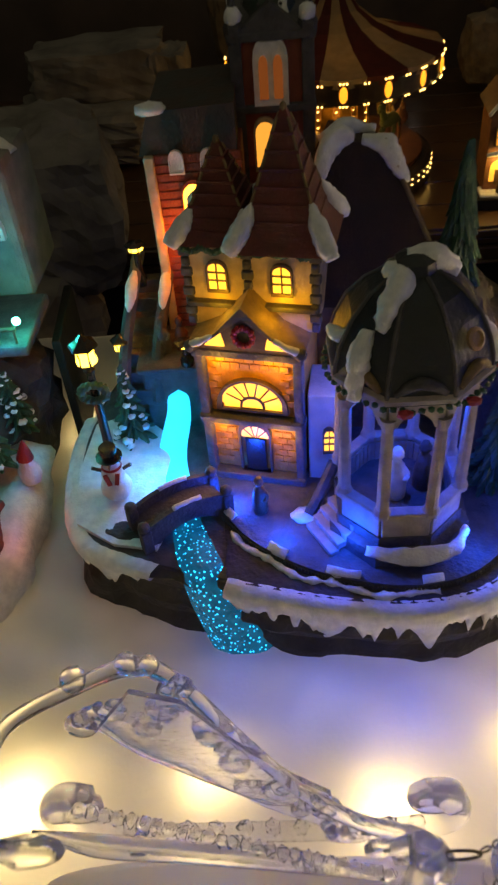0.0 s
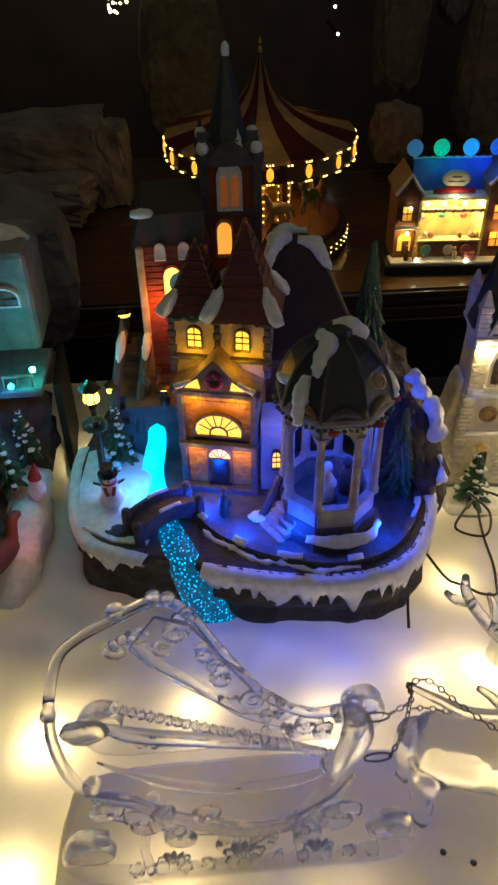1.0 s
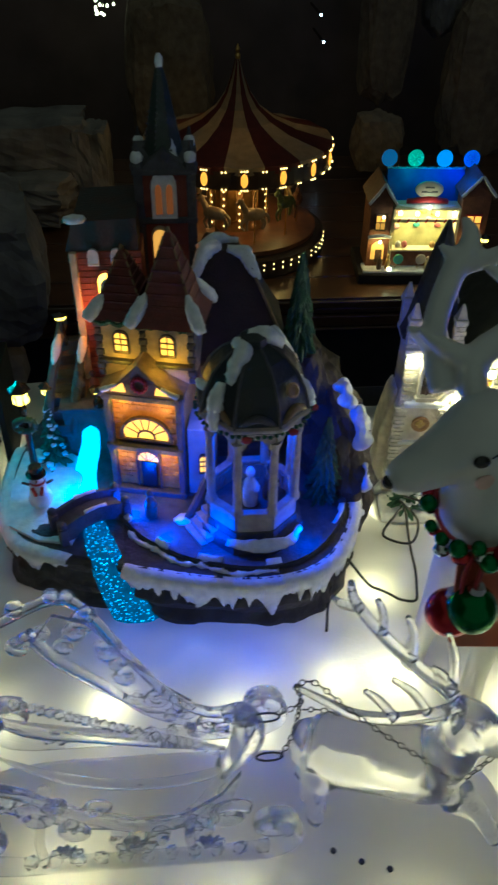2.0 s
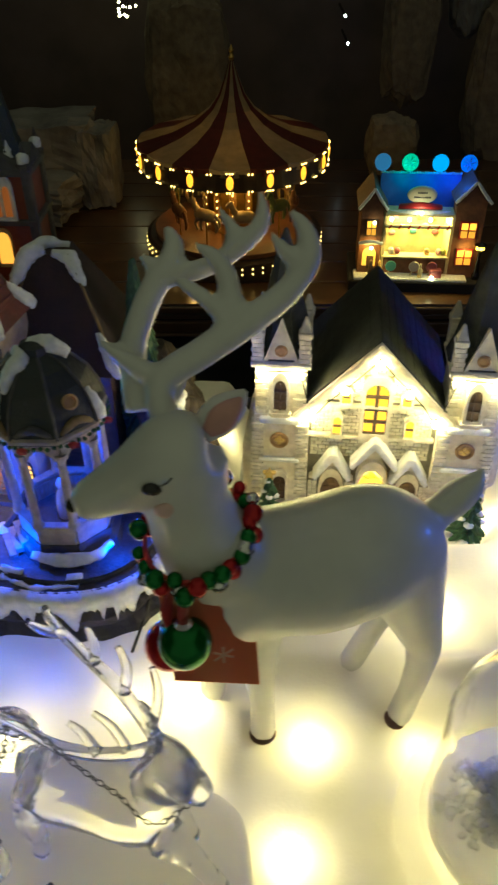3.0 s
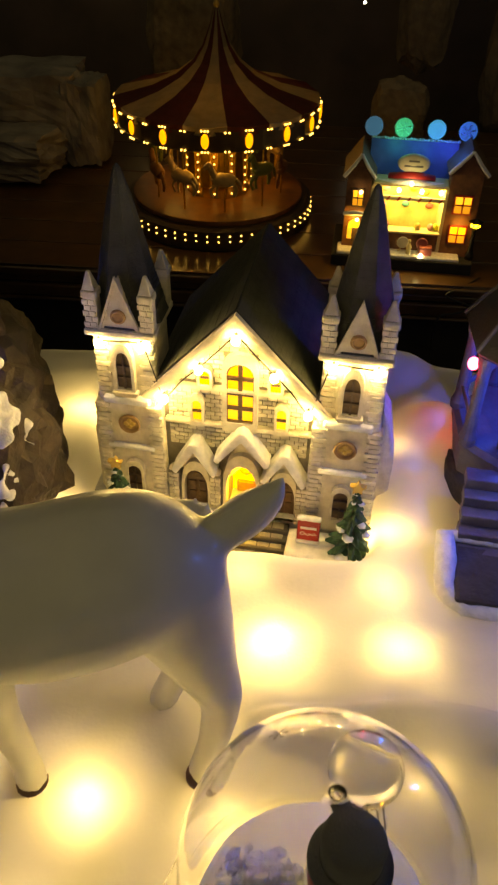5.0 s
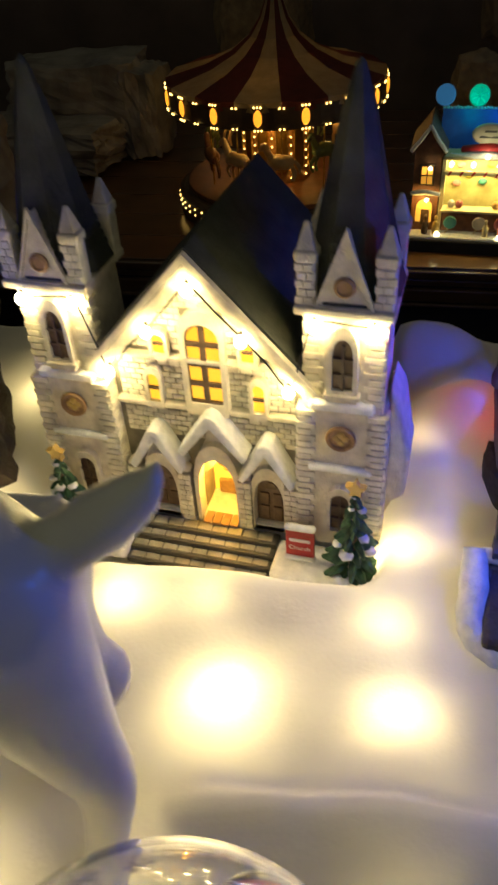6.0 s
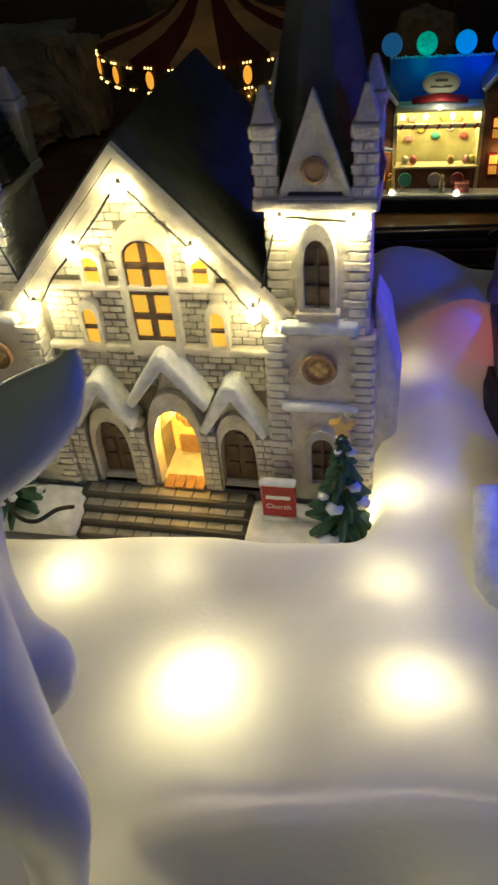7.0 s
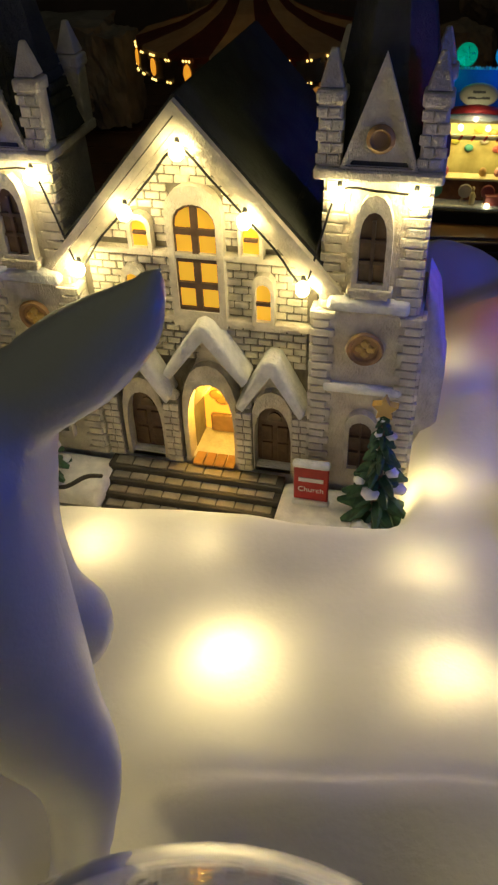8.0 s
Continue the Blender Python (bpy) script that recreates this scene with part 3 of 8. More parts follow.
def build_string_lights():
    """A dark cable with nine warm bulbs along the church front."""
    st = thing("string_lights", CH, "dark cable with warm white bulbs strung along the church front", "fairy lights")
    spots = [(-0.0895, -0.0118, 0.1368), (-0.0605, -0.0118, 0.1368), (-0.0475, -0.0105, 0.096), (-0.022, -0.0105, 0.1235), (0.003, -0.0105, 0.1495),
             (0.029, -0.0105, 0.1235), (0.053, -0.0105, 0.096), (0.0665, -0.0118, 0.1368), (0.095, -0.0118, 0.1368)]
    cable = B()
    path = []
    for a, b in zip(spots, spots[1:]):
        mid = [(p + q) / 2 for p, q in zip(a, b)]
        path += [a, (mid[0], mid[1], mid[2] + 0.0008)]
    path.append(spots[-1])
    tube(cable, [p[:3] for p in spline(path, 4)], 0.0005, 6)
    part("cable", cable, CABLE, st)
    for x, y, z in spots:
        h = part("bulb_holder", lathe(B(), [(0.0009, 0), (0.0011, 0.0012), (0.0008, 0.0024)], (x, y, z + 0.0014), 8), CABLE, st)
        part("bulb", ico(B(), (x, y - 0.0018, z - 0.0012), 0.003, 2, (1, 1, 1.15)), BULB, st, "glowing warm bulb")


def fir(name, m, h, r, label, snow=True, star=False, seed=0, mat_=None, group="", n=90):
    """A little conifer: trunk, many short drooping boughs, snow tufts, perhaps a star."""
    rnd = random.Random(seed)
    t = thing(name, m, label, "tree", group)
    part("trunk", lathe(B(), [(r * 0.16, 0), (r * 0.05, h * 0.9)], seg=8), BROWN, t)
    cr, sn = B(), B()
    for i in range(n):
        u = (i + 0.5) / n
        z = h * (0.06 + 0.9 * u)
        rr = r * (1 - u) ** 0.85 + r * 0.07
        a = i * 2.39996 + rnd.uniform(-0.3, 0.3)
        d = Vector((math.cos(a), math.sin(a), 0))
        k = rr * rnd.uniform(0.8, 1.1)
        w = r * 0.17 * (1.15 - u * 0.6)
        p0 = d * k * 0.25 + Vector((0, 0, z + h * 0.03))
        p1 = d * k + Vector((0, 0, z - h * 0.03))
        limb(cr, [(*p0, w * 0.8), (*((p0 + p1) / 2 + Vector((0, 0, h * 0.008))), w), (*p1, w * 0.35)], 5, 2, 0.6)
        if snow and rnd.random() < 0.3:
            q = p0.lerp(p1, 0.75) + Vector((0, 0, w * 0.45))
            ico(sn, q, w * rnd.uniform(0.7, 1.3), 1, (1.3, 1.3, 0.55))
    part("crown", cr, mat_ or GREEN, t)
    if snow:
        part("crown_snow", rough_up(sn, 0.0006, 400), FLOCK, t, smooth=True)
    else:
        sn.free()
    if star:
        s = B()
        o = [(0.0058 * (1 if k % 2 == 0 else 0.5) * math.sin(k * math.pi / 5), h + 0.003 + 0.0058 * (1 if k % 2 == 0 else 0.5) * math.cos(k * math.pi / 5)) for k in range(10)]
        prism(s, o, -0.002, 0.002)
        part("star", s, GOLD, t, "gold star")
    return t


build_church()
build_string_lights()
fir("fir_tree", CH @ Matrix.Translation((0.0925, -0.031, -0.018)), 0.068, 0.0185, "small green ceramic fir with snow and gold star", True, True, 3, group="firs by the church", n=70)
fir("fir_tree", CH @ Matrix.Translation((-0.081, -0.031, -0.018)), 0.062, 0.0175, "small green ceramic fir with snow and gold star", True, True, 4, group="firs by the church", n=70)


# ---- white deer ornament and what hangs on it ----
def build_deer():
    bm = B()
    limb(bm, [(0.18, 0.165, 0.15, 0.026), (0.193, 0.167, 0.146, 0.033), (0.232, 0.178, 0.139, 0.038), (0.268, 0.193, 0.139, 0.037), (0.288, 0.2, 0.133, 0.029), (0.298, 0.204, 0.127, 0.017)], 20)
    limb(bm, [(0.183, 0.162, 0.16, 0.029), (0.173, 0.158, 0.185, 0.024), (0.168, 0.157, 0.21, 0.021), (0.168, 0.159, 0.232, 0.021)], 18)
    limb(bm, [(0.176, 0.161, 0.234, 0.017), (0.165, 0.158, 0.234, 0.0215), (0.148, 0.154, 0.225, 0.017), (0.131, 0.151, 0.217, 0.0122), (0.12, 0.149, 0.212, 0.0095), (0.1155, 0.148, 0.2105, 0.005)], 18)
    limb(bm, [(0.194, 0.158, 0.135, 0.023), (0.199, 0.161, 0.1, 0.018), (0.203, 0.164, 0.06, 0.0108), (0.2055, 0.168, 0.02, 0.0082), (0.206, 0.169, -0.014, 0.009)], 14)
    limb(bm, [(0.188, 0.18, 0.13, 0.024), (0.182, 0.187, 0.09, 0.017), (0.175, 0.194, 0.04, 0.009), (0.171, 0.199, -0.014, 0.009)], 14)
    limb(bm, [(0.282, 0.195, 0.134, 0.03), (0.291, 0.193, 0.105, 0.024), (0.302, 0.19, 0.072, 0.0155), (0.308, 0.189, 0.05, 0.0115), (0.305, 0.185, 0.02, 0.0088), (0.298, 0.181, -0.014, 0.009)], 16)
    limb(bm, [(0.28, 0.213, 0.135, 0.031), (0.284, 0.219, 0.1, 0.019), (0.2905, 0.2235, 0.073, 0.0122), (0.2955, 0.225, 0.059, 0.0128), (0.2885, 0.2255, 0.043, 0.0095), (0.282, 0.225, 0.025, 0.0085), (0.268, 0.223, -0.014, 0.009)], 16)
    limb(bm, [(0.292, 0.202, 0.144, 0.009), (0.306, 0.21, 0.149, 0.0096), (0.318, 0.217, 0.155, 0.0106), (0.328, 0.222, 0.162, 0.0074), (0.3345, 0.226, 0.171, 0.0015)], 12)
    bm = fused(bm, 0.0032, 5)
    # antlers and ears
    hn = [(0.160, 0.167, 0.245, 0.0085), (0.158, 0.178, 0.261, 0.0085), (0.177, 0.186, 0.272, 0.0085), (0.193, 0.192, 0.281, 0.0088), (0.213, 0.2, 0.293, 0.0075), (0.225, 0.209, 0.307, 0.0066), (0.223, 0.216, 0.318, 0.0052), (0.216, 0.2205, 0.3255, 0.0018)]
    a = B()

    def thin(pts):
        return [(x, y, z, r * 0.86) for x, y, z, r in pts]
    limb(a, thin(hn), 12)
    limb(a, thin([(0.159, 0.179, 0.26, 0.007), (0.145, 0.183, 0.267, 0.0058), (0.131, 0.187, 0.275, 0.002)]), 10)
    limb(a, thin([(0.191, 0.194, 0.283, 0.007), (0.188, 0.204, 0.3, 0.006), (0.182, 0.209, 0.308, 0.0048), (0.173, 0.212, 0.313, 0.0018)]), 10)
    limb(a, thin([(0.189, 0.193, 0.284, 0.006), (0.18, 0.198, 0.291, 0.005), (0.17, 0.202, 0.297, 0.004), (0.164, 0.204, 0.299, 0.002)]), 10)
    limb(a, thin([(0.223, 0.207, 0.304, 0.006), (0.214, 0.211, 0.31, 0.0045), (0.2075, 0.215, 0.3175, 0.0016)]), 10)
    limb(a, thin([(0.146, 0.178, 0.244, 0.0085), (0.143, 0.198, 0.268, 0.0076), (0.153, 0.214, 0.291, 0.0076), (0.16, 0.219, 0.3, 0.0068), (0.1625, 0.224, 0.307, 0.0058), (0.159, 0.2285, 0.315, 0.0022)]), 12)
    limb(a, thin([(0.157, 0.217, 0.296, 0.0056), (0.151, 0.22, 0.3, 0.0042), (0.146, 0.222, 0.303, 0.0018)]), 10)
    limb(a, thin([(0.158, 0.216, 0.294, 0.006), (0.181, 0.219, 0.3, 0.0056), (0.199, 0.226, 0.311, 0.0056), (0.204, 0.231, 0.318, 0.0046), (0.203, 0.237, 0.3285, 0.0016)]), 12)
    limb(a, thin([(0.189, 0.223, 0.305, 0.005), (0.19, 0.228, 0.313, 0.0042), (0.183, 0.2335, 0.3215, 0.0016)]), 10)
    limb(a, thin([(0.142, 0.192, 0.262, 0.006), (0.134, 0.193, 0.268, 0.0048), (0.127, 0.194, 0.273, 0.0018)]), 10)
    a = fused(a, 0.002, 3)
    ear = B()
    limb(ear, [(0.176, 0.163, 0.243, 0.006), (0.184, 0.168, 0.2485, 0.0092), (0.191, 0.172, 0.2535, 0.007), (0.1965, 0.1755, 0.258, 0.0012)], 12, flat=0.45)
    limb(ear, [(0.161, 0.176, 0.25, 0.006), (0.163, 0.184, 0.256, 0.0088), (0.165, 0.19, 0.262, 0.006), (0.167, 0.194, 0.267, 0.0012)], 12, flat=0.45)
    inner = B()
    limb(inner, [(0.179, 0.1602, 0.2452, 0.003), (0.185, 0.1638, 0.2497, 0.0064), (0.191, 0.168, 0.2542, 0.0046), (0.1945, 0.1712, 0.257, 0.0008)], 10, flat=0.35)
    eyes = B()
    ico(eyes, (0.1555, 0.1368, 0.2315), 0.0037, 2, (1.3, 0.6, 0.95), (0, 15, 10))
    ico(eyes, (0.1155, 0.1478, 0.2118), 0.0042, 2, (0.8, 1.0, 0.8))
    tube(eyes, [(0.1597, 0.1366, 0.2335), (0.163, 0.1367, 0.2357), (0.1647, 0.1373, 0.238)], 0.0004, 5)
    blush = B()
    ico(blush, (0.1615, 0.138, 0.2175), 0.0062, 2, (1.1, 0.12, 0.8))
    hoof = B()
    for x, y in ((0.206, 0.169), (0.171, 0.199), (0.298, 0.181), (0.268, 0.223)):
        lathe(hoof, [(0.0098, -0.026), (0.0099, -0.02), (0.0092, -0.0145), (0.0086, -0.0135)], (x, y, 0), 16)
    me = bpy.data.meshes.new("deer_statue")
    for i, (src, mt) in enumerate(((bm, DEER), (a, DEER), (ear, DEER), (inner, BLUSH), (eyes, BLACK), (blush, DEERBLUSH), (hoof, HOOF))):
        t = bpy.data.meshes.new("t")
        src.to_mesh(t)
        src.free()
        me.materials.append(mt)
        whole = whole if i else B()
        n0 = len(whole.faces)
        whole.from_mesh(t)
        whole.faces.ensure_lookup_table()
        for f in whole.faces[n0:]:
            f.material_index = i
            f.smooth = True
        bpy.data.meshes.remove(t)
    whole.to_mesh(me)
    whole.free()
    tagged(new("deer_statue", me), "matt white deer ornament with branching antlers standing on the snow", "deer ornament")


DEERBLUSH = mat("rosy_cheek", (0.72, 0.5, 0.46), 0.5)
build_deer()


PALEPRINT = mat("pale_print", (0.55, 0.36, 0.26), 0.8)


def build_garland():
    g = set_piece("bell_garland", (0.17, 0.155, 0.18), "garland of red, green and silver bells round the deer's neck", "garland")
    rnd = random.Random(5)
    c = Vector((0.1715, 0.156, 0.187))
    ax, ay = Vector((0.0255, 0.004, 0.004)), Vector((-0.002, 0.0255, 0.008))
    mats = [RED_B, GREEN_B, SILVER, GREEN_B, RED_B]
    cord = [c + ax * math.cos(k * math.pi / 12) + ay * math.sin(k * math.pi / 12) for k in range(25)]
    part("cord", tube(B(), cord, 0.0012, 6), RED, g)
    for k in range(46):
        a = k * 2 * math.pi / 46
        p = c + ax * math.cos(a) * 1.09 + ay * math.sin(a) * 1.09 + Vector((rnd.uniform(-0.002, 0.002), rnd.uniform(-0.003, 0.002), rnd.uniform(-0.0055, 0.0055) - 0.003 * (math.sin(a) < 0)))
        r = rnd.uniform(0.0034, 0.0054)
        bell_ = part("bell", ico(B(), p, r, 2), mats[k % 5], g, smooth=True)
        if k % 5 == 2:
            part("band", lathe(B(), [(r * 1.02, -r * 0.12), (r * 1.04, 0), (r * 1.02, r * 0.12)], p, 14, False), BLACK, bell_)
    # tied ribbon, two baubles and a card hang below
    rb = B()
    for dx in (-0.004, 0.0015):
        limb(rb, [(0.166 + dx, 0.132, 0.175, 0.002), (0.164 + dx * 1.5, 0.129, 0.163, 0.004), (0.163 + dx * 1.2, 0.1275, 0.15, 0.0022)], 8, flat=0.3)
    part("ribbon", rb, RED, g, "red ribbon", smooth=True)
    for name, c2, r, mt in (("bauble", (0.1655, 0.127, 0.137), 0.0142, GREEN_B), ("bauble", (0.157, 0.1325, 0.1275), 0.0138, RED_B)):
        b = part(name, ico(B(), c2, r, 3), mt, g, "glossy green bauble" if mt is GREEN_B else "glossy red bauble", smooth=True)
        part("cap", lathe(B(), [(0.0045, r * 0.93), (0.0048, r * 1.05), (0.004, r * 1.28), (0.0012, r * 1.3)], c2, 14), SILVER, b)
    cardm = pose(0.178, 0.1345, 0.131, -6, 0, 14)
    cd = part("gift_card", prism(B(), [(-0.021, -0.026), (0.025, -0.043), (0.023, 0.021), (0.004, 0.042), (-0.024, 0.042)], -0.0004, 0.0004), CARD, g, "kraft and red paper card with a pale snowflake", m=None)
    cd.matrix_basis = cardm
    for k in range(3):
        part("snowflake_arm", boxbm((0.0, -0.0006, 0.0), (0.0014, 0.0002, 0.012), ry=k * 60), PALEPRINT, cd, m=pose(0.006, 0, -0.014))


build_garland()


# ---- castle village piece on its rock ----
REDWALL = mat("castle_red_brick", (0.2, 0.05, 0.03), 0.7, second=(0.17, 0.035, 0.022), scale=140, bump=0.5, bump_scale=700)
REDROOF = mat("castle_red_tiles", (0.13, 0.022, 0.016), 0.6, second=(0.075, 0.018, 0.014), scale=120, bump=0.4, bump_scale=500)
DARKROOF = mat("castle_dark_roof", (0.028, 0.03, 0.03), 0.7, second=(0.045, 0.024, 0.018), scale=60, bump=0.4)
AMBER = mat("castle_amber_brick", (0.5, 0.23, 0.035), 0.65, second=(0.34, 0.14, 0.02), scale=150, bump=0.5, bump_scale=700)
CREAM = mat("castle_cream", (0.55, 0.44, 0.28), 0.7, second=(0.38, 0.29, 0.18), scale=120, bump=0.4)
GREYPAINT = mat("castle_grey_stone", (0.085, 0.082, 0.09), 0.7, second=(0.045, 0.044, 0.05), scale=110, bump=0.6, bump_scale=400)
PALESTONE = mat("gazebo_pale_stone", (0.36, 0.32, 0.29), 0.65, second=(0.24, 0.21, 0.2), scale=120, bump=0.4)
NAVY = mat("gazebo_roof", (0.012, 0.019, 0.026), 0.5, second=(0.02, 0.022, 0.022), scale=90, bump=0.4)
THATCH = mat("entrance_roof", (0.22, 0.15, 0.07), 0.75, second=(0.12, 0.085, 0.045), scale=120, bump=0.7)
GLOWPANE = mat("castle_pane", (0.9, 0.6, 0.15), 0.3, emit=(1.0, 0.46, 0.045), strength=1.5)
BLUEPANE = mat("blue_led", (0.1, 0.3, 1.0), 0.3, emit=(0.02, 0.12, 1.0), strength=8)
LANTERN = mat("lantern_pane", (0.9, 0.7, 0.2), 0.3, emit=(1.0, 0.62, 0.06), strength=7)
BLUE = (0.0, 0.06, 1.0)
WINGROOF = mat("wing_roof_tiles", (0.034, 0.015, 0.009), 0.75, second=(0.018, 0.01, 0.008), scale=70, bump=0.5, bump_scale=400)
add_courses(WINGROOF, 60)
add_courses(REDROOF, 70)


def water_material():
    m = mat("lit_water", (0.01, 0.07, 0.12), 0.2, emit=(0.0, 0.4, 0.95), strength=0.9, bump=0.6, bump_scale=500)
    nt = m.node_tree
    bsdf = nt.nodes["Principled BSDF"]
    geo = nt.nodes.new("ShaderNodeNewGeometry")
    v = nt.nodes.new("ShaderNodeTexVoronoi")
    v.inputs["Scale"].default_value = 420
    nt.links.new(geo.outputs["Position"], v.inputs["Vector"])
    mr = nt.nodes.new("ShaderNodeMapRange")
    mr.inputs[1].default_value, mr.inputs[2].default_value, mr.inputs[3].default_value, mr.inputs[4].default_value = 0.3, 0.06, 0.22, 9.0
    nt.links.new(v.outputs["Distance"], mr.inputs[0])
    n = nt.nodes.new("ShaderNodeTexNoise")
    n.inputs["Scale"].default_value = 180
    nt.links.new(geo.outputs["Position"], n.inputs["Vector"])
    mu = nt.nodes.new("ShaderNodeMath")
    mu.operation = "MULTIPLY"
    nt.links.new(mr.outputs[0], mu.inputs[0])
    nt.links.new(n.outputs["Fac"], mu.inputs[1])
    nt.links.new(mu.outputs[0], bsdf.inputs["Emission Strength"])
    return m


WATER = water_material()
STREAM = mat("lit_stream", (0.05, 0.4, 0.6), 0.2, second=(0.1, 0.5, 0.7), emit=(0.0, 0.5, 1.0), strength=1.5, bump=0.4)
OUTLINE = [(-0.122, 0.29), (-0.095, 0.272), (-0.06, 0.258), (-0.02, 0.246), (0.02, 0.236), (0.06, 0.231), (0.095, 0.236), (0.122, 0.254), (0.142, 0.29),
           (0.152, 0.34), (0.15, 0.42), (0.11, 0.49), (0.04, 0.53), (-0.05, 0.53), (-0.105, 0.48), (-0.133, 0.4), (-0.135, 0.335)]


def smooth_loop(pts, n=5):
    P = [np.array(p, float) for p in pts]
    out, N = [], len(P)
    for i in range(N):
        a, b, c, d = P[i - 1], P[i], P[(i + 1) % N], P[(i + 2) % N]
        for k in range(n):
            t = k / n
            out.append(tuple(0.5 * (2 * b + (c - a) * t + (2 * a - 5 * b + 4 * c - d) * t * t + (3 * b - a - 3 * c + d) * t ** 3)))
    return out


def inset(loop, d):
    cx, cy = 0.01, 0.38
    out = []
    for x, y in loop:
        r = math.hypot(x - cx, y - cy)
        out.append((cx + (x - cx) * (r - d) / r, cy + (y - cy) * (r - d) / r))
    return out


def small_window(parent, poly, m, frame_mat=BROWN, pane=None, bars=True, k=1.22):
    w = part("window", ring_prism(B(), scaled(poly, k), poly, -0.0018, 0.0006), frame_mat, parent, m=m)
    part("pane", prism(B(), poly, -0.0006, 0.0006), pane or GLOWPANE, w)
    if bars:
        xs, zs = [p[0] for p in poly], [p[1] for p in poly]
        cx, cz = (min(xs) + max(xs)) / 2, (min(zs) + max(zs)) / 2
        part("glazing_bar", boxbm((cx, -0.0011, cz), (0.0007, 0.0012, max(zs) - min(zs))), BROWN, w)
        for q in (0.35, 0.65):
            part("glazing_bar", boxbm((cx, -0.0011, min(zs) + q * (max(zs) - min(zs))), (max(xs) - min(xs), 0.0012, 0.0007)), BROWN, w)
    return w


def snow_drape(loop, z, seed, i0, i1, deep=0.014):
    """Snow over an edge with hanging icicles, along part of a loop."""
    bm = B()
    rnd = random.Random(seed)
    n = len(loop)
    idx = [i % n for i in range(i0, i1 + 1)]
    pts = []
    for a, b in zip(idx, idx[1:]):
        for q in range(4):
            t = q / 4
            pts.append((loop[a][0] * (1 - t) + loop[b][0] * t, loop[a][1] * (1 - t) + loop[b][1] * t))
    drop = 0.006
    rows = []
    cx, cy = 0.01, 0.38
    for k, (x, y) in enumerate(pts):
        r = math.hypot(x - cx, y - cy)
        ux, uy = (x - cx) / r, (y - cy) / r
        ends = min(1.0, 0.15 + k / 14, 0.15 + (len(pts) - 1 - k) / 14)
        h = ends * deep * (0.3 + 0.3 * max(0, math.sin(k * 0.37 + 1.3 * math.sin(k * 0.11 + seed))) + 0.4 * max(0, math.sin(k * 0.71 + 1.9 * math.sin(k * 0.23 + seed))) ** 2) * rnd.uniform(0.86, 1.1)
        rows.append([bm.verts.new((x + ux * o, y + uy * o, z + dz)) for o, dz in ((-0.0085, -0.001), (-0.005, 0.0014), (0.0015, 0.0004), (0.004, -0.003), (0.0035, -0.003 - h * 0.6), (0.0018, -0.004 - h), (0.0, -0.004 - h * 0.8))])
    for a, b in zip(rows, rows[1:]):
        for j in range(len(a) - 1):
            bm.faces.new((a[j], b[j], b[j + 1], a[j + 1]))
    bmesh.ops.recalc_face_normals(bm, faces=bm.faces)
    return rough_up(bm, 0.0006, 300, seed)


def pyramid_roof(cx, cy, half, z0, z1, flare=0.004):
    """A steep four-sided roof whose foot kicks outwards."""
    prof = [(half + flare, z0), (half * 0.86, z0 + (z1 - z0) * 0.16), (half * 0.5, z0 + (z1 - z0) * 0.52), (half * 0.12, z0 + (z1 - z0) * 0.93), (0.0008, z1)]
    return lathe(B(), [(r * math.sqrt(2), h) for r, h in prof], seg=4, m=pose(cx, cy, 0, 0, 0, 45 - 12))


def lantern(parent_m, label, h, s=1.0, wreath=False):
    """A street lantern on a turned post, foot at the origin."""
    t = thing("street_lamp", parent_m, label, "street lamp", "lanterns on the castle rock")
    part("post", lathe(B(), [(0.0062 * s, 0), (0.0066 * s, 0.006 * s), (0.004 * s, 0.012 * s), (0.0032 * s, h * 0.45), (0.0028 * s, h * 0.72), (0.0042 * s, h * 0.75), (0.002 * s, h * 0.78)], seg=12), BLACK, t)
    if wreath:
        w = B()
        for k in range(14):
            a = k * 2 * math.pi / 14
            ico(w, (0.009 * s * math.cos(a), -0.003, h * 0.6 + 0.007 * s * math.sin(a)), 0.0038 * s, 1)
        part("wreath", rough_up(w, 0.0008, 500), GREEN, t)
    part("lantern_base", lathe(B(), [(0.002 * s, h * 0.78), (0.0052 * s, h * 0.8), (0.0052 * s, h * 0.81)], seg=6), BLACK, t)
    for k in range(6):
        a = math.radians(k * 60 + 30)
        part("pane", boxbm((0, 0, 0), (0.0052 * s, 0.0006, h * 0.11)), LANTERN, t, m=pose(0.0058 * s * math.cos(a), 0.0058 * s * math.sin(a), h * 0.865, -9, 0, math.degrees(a) + 90))
        part("lantern_bar", tube(B(), [(0.0056 * s * math.cos(a + 0.52), 0.0056 * s * math.sin(a + 0.52), h * 0.805), (0.0078 * s * math.cos(a + 0.52), 0.0078 * s * math.sin(a + 0.52), h * 0.925)], 0.0006 * s, 5), BLACK, t)
    part("lantern_roof", lathe(B(), [(0.0108 * s, h * 0.918), (0.0098 * s, h * 0.935), (0.0045 * s, h * 0.965), (0.002 * s, h * 0.985), (0.0006, h)], seg=6), BLACK, t)
    return t


